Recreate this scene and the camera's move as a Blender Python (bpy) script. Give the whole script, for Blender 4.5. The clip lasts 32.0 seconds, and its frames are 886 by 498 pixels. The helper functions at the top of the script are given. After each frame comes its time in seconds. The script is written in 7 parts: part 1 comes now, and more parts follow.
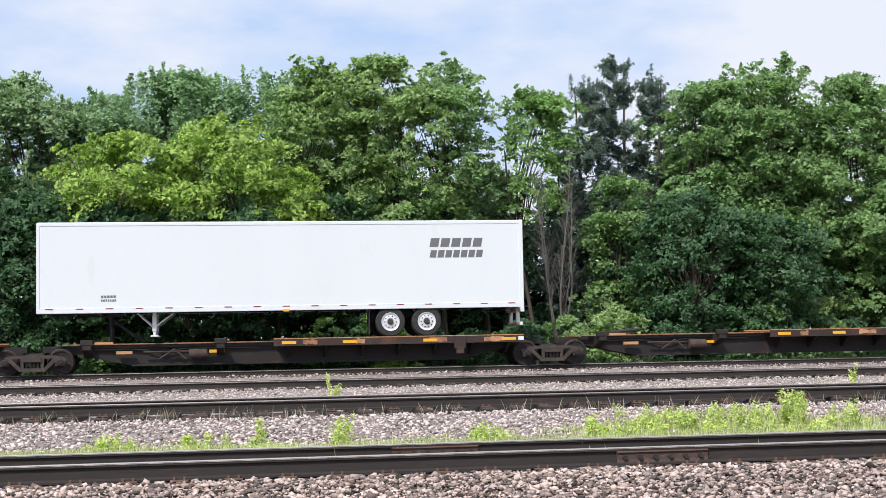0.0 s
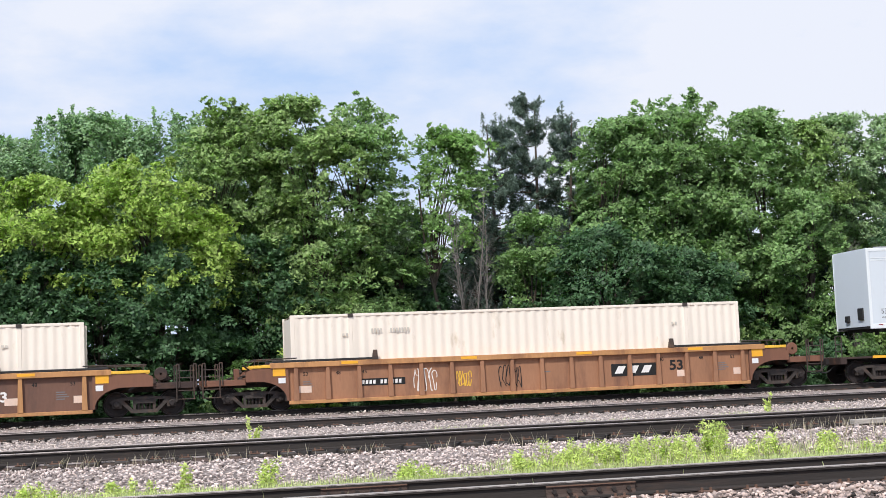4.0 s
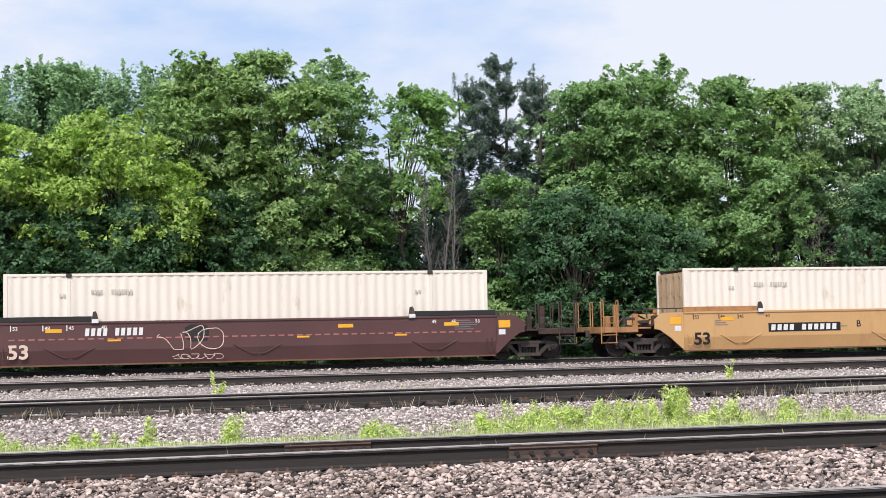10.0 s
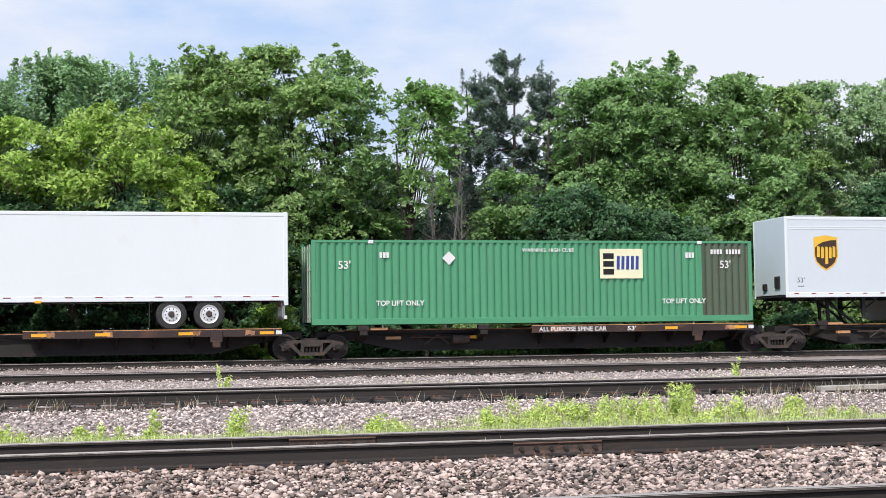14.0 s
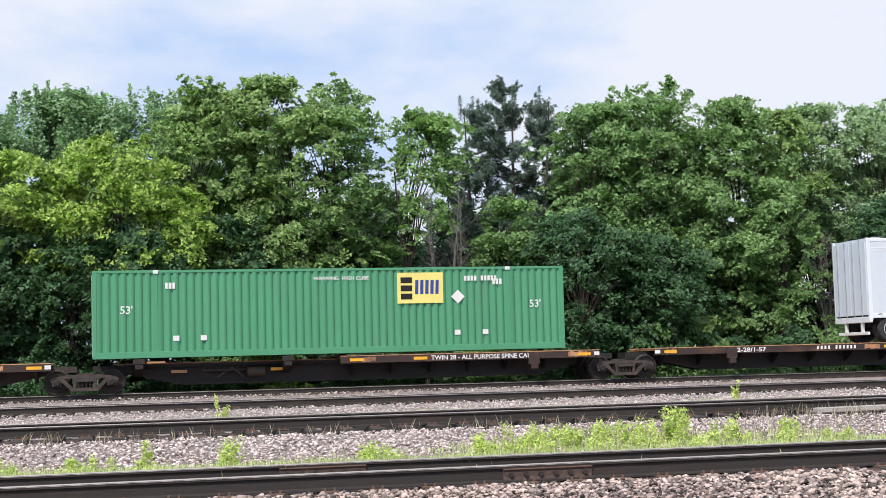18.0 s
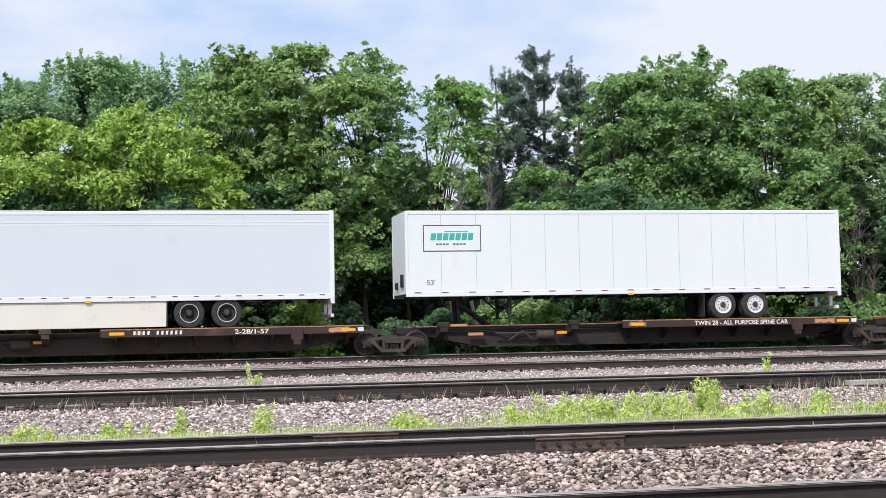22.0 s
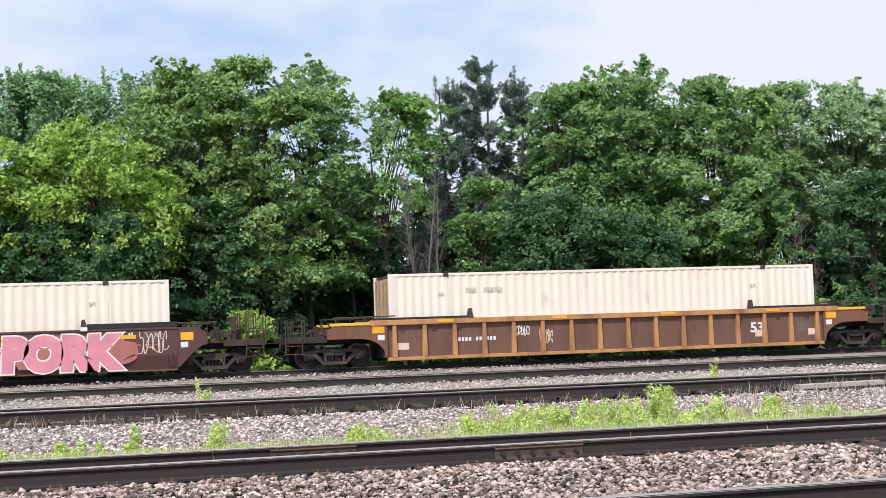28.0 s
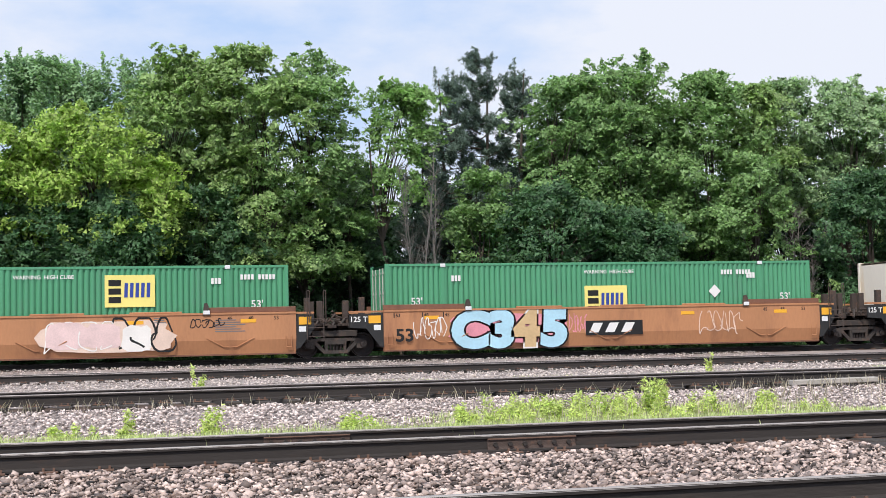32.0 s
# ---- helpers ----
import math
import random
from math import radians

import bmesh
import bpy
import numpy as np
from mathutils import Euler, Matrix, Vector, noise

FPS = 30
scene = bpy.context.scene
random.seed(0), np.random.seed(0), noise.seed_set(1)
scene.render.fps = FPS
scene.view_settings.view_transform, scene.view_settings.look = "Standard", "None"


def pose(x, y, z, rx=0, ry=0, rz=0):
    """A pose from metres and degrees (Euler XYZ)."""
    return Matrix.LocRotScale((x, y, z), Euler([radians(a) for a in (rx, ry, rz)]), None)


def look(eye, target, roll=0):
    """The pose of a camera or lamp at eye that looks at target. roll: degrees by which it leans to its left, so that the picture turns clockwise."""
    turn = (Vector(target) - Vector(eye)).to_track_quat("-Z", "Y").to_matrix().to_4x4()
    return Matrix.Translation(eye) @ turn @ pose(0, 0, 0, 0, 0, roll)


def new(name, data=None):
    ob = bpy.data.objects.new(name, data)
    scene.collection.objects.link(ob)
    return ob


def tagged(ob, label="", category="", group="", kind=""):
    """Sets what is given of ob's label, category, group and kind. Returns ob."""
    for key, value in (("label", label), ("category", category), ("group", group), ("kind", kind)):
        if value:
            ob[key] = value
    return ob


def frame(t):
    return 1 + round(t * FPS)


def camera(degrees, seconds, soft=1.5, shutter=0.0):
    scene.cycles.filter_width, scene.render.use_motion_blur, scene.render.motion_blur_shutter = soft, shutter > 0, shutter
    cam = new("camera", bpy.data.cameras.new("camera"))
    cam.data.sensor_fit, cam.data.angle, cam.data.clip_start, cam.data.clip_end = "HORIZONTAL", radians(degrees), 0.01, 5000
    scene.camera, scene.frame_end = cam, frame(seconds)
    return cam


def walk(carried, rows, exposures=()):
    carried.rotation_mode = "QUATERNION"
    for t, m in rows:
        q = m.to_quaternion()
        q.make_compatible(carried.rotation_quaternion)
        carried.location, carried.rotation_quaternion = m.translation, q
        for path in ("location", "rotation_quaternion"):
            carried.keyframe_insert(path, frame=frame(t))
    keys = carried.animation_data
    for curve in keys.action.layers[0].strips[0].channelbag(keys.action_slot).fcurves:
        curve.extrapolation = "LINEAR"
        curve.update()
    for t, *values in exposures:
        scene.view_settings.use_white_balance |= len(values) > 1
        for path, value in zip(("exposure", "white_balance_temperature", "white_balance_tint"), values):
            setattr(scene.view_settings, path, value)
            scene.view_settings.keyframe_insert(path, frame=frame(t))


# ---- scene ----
cam = camera(34.8, 32.0, soft=0.5)

# seconds, eye x, y, z, yaw to the left, pitch, lean
PATH = [
    (0, 0.136, 0.066, 0.800, -8.79, 3.82, -1.09),
    (0.5, 0.119, 0.055, 0.805, -9.03, 4.10, -1.28),
    (1, 0.081, 0.047, 0.805, -9.87, 4.25, -1.40),
    (1.5, 0.026, 0.048, 0.811, -11.10, 4.26, -1.66),
    (2, -0.015, 0.034, 0.814, -12.20, 4.29, -2.08),
    (2.5, -0.033, 0.025, 0.811, -12.88, 4.54, -2.56),
    (3, -0.028, 0.020, 0.809, -12.93, 4.93, -2.81),
    (3.5, -0.019, 0.023, 0.805, -12.62, 5.28, -2.78),
    (5.5, -0.019, 0.009, 0.812, -12.55, 4.75, -1.43),
    (6, -0.019, 0.008, 0.811, -12.80, 4.55, -1.27),
    (6.5, -0.023, 0.007, 0.808, -13.04, 4.40, -1.29),
    (7, -0.029, 0.008, 0.806, -13.28, 4.29, -1.32),
    (7.5, -0.030, 0.006, 0.808, -13.48, 4.21, -1.44),
    (8, -0.025, 0.008, 0.810, -13.61, 4.16, -1.53),
    (8.5, -0.021, 0.014, 0.811, -13.69, 4.09, -1.54),
    (9, -0.025, 0.010, 0.810, -13.75, 3.98, -1.41),
    (9.5, -0.033, 0.002, 0.810, -13.80, 3.81, -1.27),
    (10, -0.038, -0.004, 0.810, -13.68, 3.61, -1.18),
    (10.5, -0.038, -0.011, 0.811, -13.39, 3.39, -1.04),
    (11, -0.040, -0.021, 0.807, -12.99, 3.22, -0.88),
    (11.5, -0.042, -0.029, 0.805, -12.64, 3.14, -0.59),
    (12, -0.039, -0.036, 0.807, -12.43, 3.14, -0.27),
    (12.5, -0.040, -0.030, 0.805, -12.41, 3.20, 0.01),
    (13, -0.044, -0.003, 0.798, -12.53, 3.28, 0.03),
    (13.5, -0.038, 0.008, 0.797, -12.83, 3.31, -0.27),
    (14, -0.020, 0.007, 0.798, -13.38, 3.45, -0.75),
    (14.5, 0.005, -0.005, 0.802, -14.11, 3.72, -1.35),
    (16.5, 0.138, -0.044, 0.793, -14.79, 5.27, -1.90),
    (17, 0.141, -0.041, 0.789, -14.23, 5.22, -1.71),
    (17.5, 0.149, -0.040, 0.788, -13.74, 4.94, -1.58),
    (18, 0.153, -0.048, 0.787, -13.24, 4.55, -1.52),
    (18.5, 0.145, -0.051, 0.787, -12.92, 4.11, -1.41),
    (19, 0.138, -0.052, 0.786, -12.69, 3.74, -1.21),
    (19.5, 0.138, -0.070, 0.788, -12.49, 3.40, -0.99),
    (20, 0.134, -0.087, 0.790, -12.39, 3.22, -0.85),
    (20.5, 0.128, -0.082, 0.790, -12.34, 3.11, -0.76),
    (21, 0.120, -0.071, 0.791, -12.32, 3.12, -0.81),
    (21.5, 0.115, -0.069, 0.790, -12.19, 3.24, -0.98),
    (22, 0.103, -0.060, 0.790, -12.01, 3.35, -1.11),
    (22.5, 0.067, -0.043, 0.793, -11.79, 3.48, -1.20),
    (23, 0.014, -0.015, 0.800, -11.68, 3.66, -1.30),
    (23.5, -0.024, -0.006, 0.798, -11.78, 3.96, -1.49),
    (24, -0.033, -0.002, 0.794, -12.19, 4.30, -1.60),
    (24.5, -0.038, 0.003, 0.792, -12.94, 4.59, -1.74),
    (25, -0.038, 0.004, 0.790, -13.82, 4.67, -2.00),
    (25.5, -0.029, 0.006, 0.796, -14.82, 4.51, -2.22),
    (26, -0.018, 0.006, 0.795, -15.58, 4.22, -2.32),
    (26.5, -0.013, -0.005, 0.793, -15.92, 3.85, -2.24),
    (28.5, -0.040, -0.016, 0.793, -13.67, 3.79, -2.05),
    (29, -0.034, -0.019, 0.793, -13.28, 4.11, -2.05),
    (29.5, -0.028, -0.035, 0.792, -13.33, 4.23, -1.90),
    (30, -0.025, -0.042, 0.787, -13.61, 4.17, -1.77),
    (30.5, -0.021, -0.040, 0.784, -14.03, 3.93, -1.60),
    (31, -0.018, -0.042, 0.782, -14.35, 3.66, -1.52),
    (31.5, -0.019, -0.041, 0.780, -14.55, 3.45, -1.32),
    (32, -0.020, -0.040, 0.779, -14.43, 3.37, -1.20),
]


def aim(x, y, z, yaw, pitch, lean):
    a, b = radians(yaw), radians(pitch)
    eye = Vector((x, y, z))
    return look(eye, eye + Vector((-math.sin(a) * math.cos(b), math.cos(a) * math.cos(b), math.sin(b))), lean)


walk(cam, [(t, aim(x, y, z, yaw, pitch, lean)) for t, x, y, z, yaw, pitch, lean in PATH], exposures=[(0, 0.0), (32, 0.0)])

# ---- world and sun ----
SUN_DIR = Vector((-0.40, -0.55, 0.76)).normalized()
world = bpy.data.worlds.new("sky")
scene.world = world
world.use_nodes = True
wn, wl = world.node_tree.nodes, world.node_tree.links
wn.clear()
w_out = wn.new("ShaderNodeOutputWorld")
w_bg = wn.new("ShaderNodeBackground")
w_sky = wn.new("ShaderNodeTexSky")
w_sky.sky_type, w_sky.sun_disc = "NISHITA", False
w_sky.sun_elevation = math.asin(SUN_DIR.z)
w_sky.sun_rotation = math.atan2(SUN_DIR.x, SUN_DIR.y)
w_sky.air_density, w_sky.dust_density, w_sky.ozone_density = 1.0, 2.0, 1.5
w_co = wn.new("ShaderNodeTexCoord")
w_map = wn.new("ShaderNodeMapping")
w_map.inputs["Scale"].default_value = (1.0, 1.0, 2.4)
w_map.inputs["Location"].default_value = (0.35, 0.1, 0.0)
w_n1 = wn.new("ShaderNodeTexNoise")
w_n1.inputs["Scale"].default_value, w_n1.inputs["Detail"].default_value, w_n1.inputs["Roughness"].default_value = 4.2, 7.0, 0.55
w_ramp = wn.new("ShaderNodeValToRGB")
w_ramp.color_ramp.elements[0].position, w_ramp.color_ramp.elements[1].position = 0.45, 0.66
w_mix = wn.new("ShaderNodeMix")
w_mix.data_type = "RGBA"
w_mix.inputs["B"].default_value = (8.4, 8.8, 9.9, 1)
w_haze = wn.new("ShaderNodeMix")
w_haze.data_type = "RGBA"
w_haze.inputs["Factor"].default_value = 0.85
w_haze.inputs["B"].default_value = (5.7, 7.4, 10.6, 1)
wl.new(w_co.outputs["Generated"], w_map.inputs["Vector"])
wl.new(w_map.outputs["Vector"], w_n1.inputs["Vector"])
w_sep = wn.new("ShaderNodeSeparateXYZ")
w_lean = wn.new("ShaderNodeMath")
w_lean.operation = "MULTIPLY_ADD"
w_lean.inputs[1].default_value = 0.50
wl.new(w_co.outputs["Generated"], w_sep.inputs["Vector"])
wl.new(w_sep.outputs["X"], w_lean.inputs[0])
wl.new(w_n1.outputs["Fac"], w_lean.inputs[2])
wl.new(w_lean.outputs[0], w_ramp.inputs["Fac"])
wl.new(w_sky.outputs["Color"], w_haze.inputs["A"])
wl.new(w_haze.outputs["Result"], w_mix.inputs["A"])
wl.new(w_ramp.outputs["Color"], w_mix.inputs["Factor"])
wl.new(w_mix.outputs["Result"], w_bg.inputs["Color"])
w_bg.inputs["Strength"].default_value = 0.1
wl.new(w_bg.outputs["Background"], w_out.inputs["Surface"])

sun = new("sun", bpy.data.lights.new("sun", "SUN"))
sun.data.energy, sun.data.angle, sun.data.color = 3.6, radians(5), (1.0, 0.95, 0.88)
sun.matrix_world = look(SUN_DIR * 60, (0, 0, 0))


# ---- materials ----
def surface(name, color, rough=0.6, metal=0.0, vary=0.25, scale=3.0, fine=40.0, bump=0.15, dirt=None, dirt_amount=0.0, island=0.0, coat=0.0, stretch=(1, 1, 1), space="Object"):
    """A painted, worn or natural surface: base colour, blotches, fine grain, relief and optional dirt."""
    m = bpy.data.materials.new(name)
    m.use_nodes = True
    n, l = m.node_tree.nodes, m.node_tree.links
    b = n["Principled BSDF"]
    b.inputs["Metallic"].default_value = metal
    b.inputs["Coat Weight"].default_value = coat
    co = n.new("ShaderNodeTexCoord")
    mp = n.new("ShaderNodeMapping")
    mp.inputs["Scale"].default_value = stretch
    l.new(co.outputs[space], mp.inputs["Vector"])
    big, small = n.new("ShaderNodeTexNoise"), n.new("ShaderNodeTexNoise")
    big.inputs["Scale"].default_value, big.inputs["Detail"].default_value = scale, 5
    small.inputs["Scale"].default_value, small.inputs["Detail"].default_value = fine, 3
    l.new(mp.outputs["Vector"], big.inputs["Vector"])
    l.new(mp.outputs["Vector"], small.inputs["Vector"])
    val = n.new("ShaderNodeMath")
    val.operation = "MULTIPLY_ADD"
    val.inputs[1].default_value, val.inputs[2].default_value = vary * 2, 1 - vary
    l.new(big.outputs["Fac"], val.inputs[0])
    val2 = n.new("ShaderNodeMath")
    val2.operation = "MULTIPLY_ADD"
    val2.inputs[1].default_value, val2.inputs[2].default_value = vary, 1 - vary * 0.5
    l.new(small.outputs["Fac"], val2.inputs[0])
    both = n.new("ShaderNodeMath")
    both.operation = "MULTIPLY"
    l.new(val.outputs[0], both.inputs[0])
    l.new(val2.outputs[0], both.inputs[1])
    last = both.outputs[0]
    if island:
        geo = n.new("ShaderNodeNewGeometry")
        isl = n.new("ShaderNodeMath")
        isl.operation = "MULTIPLY_ADD"
        isl.inputs[1].default_value, isl.inputs[2].default_value = island * 2, 1 - island
        l.new(geo.outputs["Random Per Island"], isl.inputs[0])
        mul = n.new("ShaderNodeMath")
        mul.operation = "MULTIPLY"
        l.new(last, mul.inputs[0])
        l.new(isl.outputs[0], mul.inputs[1])
        last = mul.outputs[0]
    tint = n.new("ShaderNodeMix")
    tint.data_type, tint.blend_type = "RGBA", "MULTIPLY"
    tint.inputs["Factor"].default_value = 1.0
    tint.inputs["A"].default_value = (*color, 1)
    l.new(last, tint.inputs["B"])
    out = tint.outputs["Result"]
    if dirt:
        dn, rp = n.new("ShaderNodeTexNoise"), n.new("ShaderNodeValToRGB")
        dn.inputs["Scale"].default_value, dn.inputs["Detail"].default_value, dn.inputs["Roughness"].default_value = scale * 1.7, 8, 0.65
        l.new(mp.outputs["Vector"], dn.inputs["Vector"])
        rp.color_ramp.elements[0].position, rp.color_ramp.elements[1].position = 0.62 - dirt_amount * 0.35, 0.78 - dirt_amount * 0.2
        l.new(dn.outputs["Fac"], rp.inputs["Fac"])
        mx = n.new("ShaderNodeMix")
        mx.data_type = "RGBA"
        mx.inputs["B"].default_value = (*dirt, 1)
        l.new(rp.outputs["Color"], mx.inputs["Factor"])
        l.new(out, mx.inputs["A"])
        out = mx.outputs["Result"]
    l.new(out, b.inputs["Base Color"])
    rr = n.new("ShaderNodeMath")
    rr.operation = "MULTIPLY_ADD"
    rr.inputs[1].default_value, rr.inputs[2].default_value = 0.25, rough - 0.12
    l.new(big.outputs["Fac"], rr.inputs[0])
    l.new(rr.outputs[0], b.inputs["Roughness"])
    if bump:
        bp = n.new("ShaderNodeBump")
        bp.inputs["Strength"].default_value, bp.inputs["Distance"].default_value = bump, 0.02
        l.new(small.outputs["Fac"], bp.inputs["Height"])
        l.new(bp.outputs["Normal"], b.inputs["Normal"])
    return m


def leafy(name, color, vary=0.35, through_light=0.34):
    """Leaves: uneven greens from leaf to leaf and clump to clump, some light passing through."""
    m = surface(name, color, 0.5, 0, vary, 0.45, 6.0, 0.0, island=0.5)
    n, l = m.node_tree.nodes, m.node_tree.links
    b, out = n["Principled BSDF"], n["Material Output"]
    b.inputs["Specular IOR Level"].default_value = 0.3
    tr, mix = n.new("ShaderNodeBsdfTranslucent"), n.new("ShaderNodeMixShader")
    col = b.inputs["Base Color"].links[0].from_socket
    warm = n.new("ShaderNodeMix")
    warm.data_type, warm.blend_type = "RGBA", "MULTIPLY"
    warm.inputs["Factor"].default_value = 1.0
    warm.inputs["B"].default_value = (1.08, 1.28, 0.74, 1)
    l.new(col, warm.inputs["A"])
    l.new(warm.outputs["Result"], tr.inputs["Color"])
    mix.inputs["Fac"].default_value = through_light
    l.new(b.outputs["BSDF"], mix.inputs[1])
    l.new(tr.outputs["BSDF"], mix.inputs[2])
    l.new(mix.outputs["Shader"], out.inputs["Surface"])
    return m


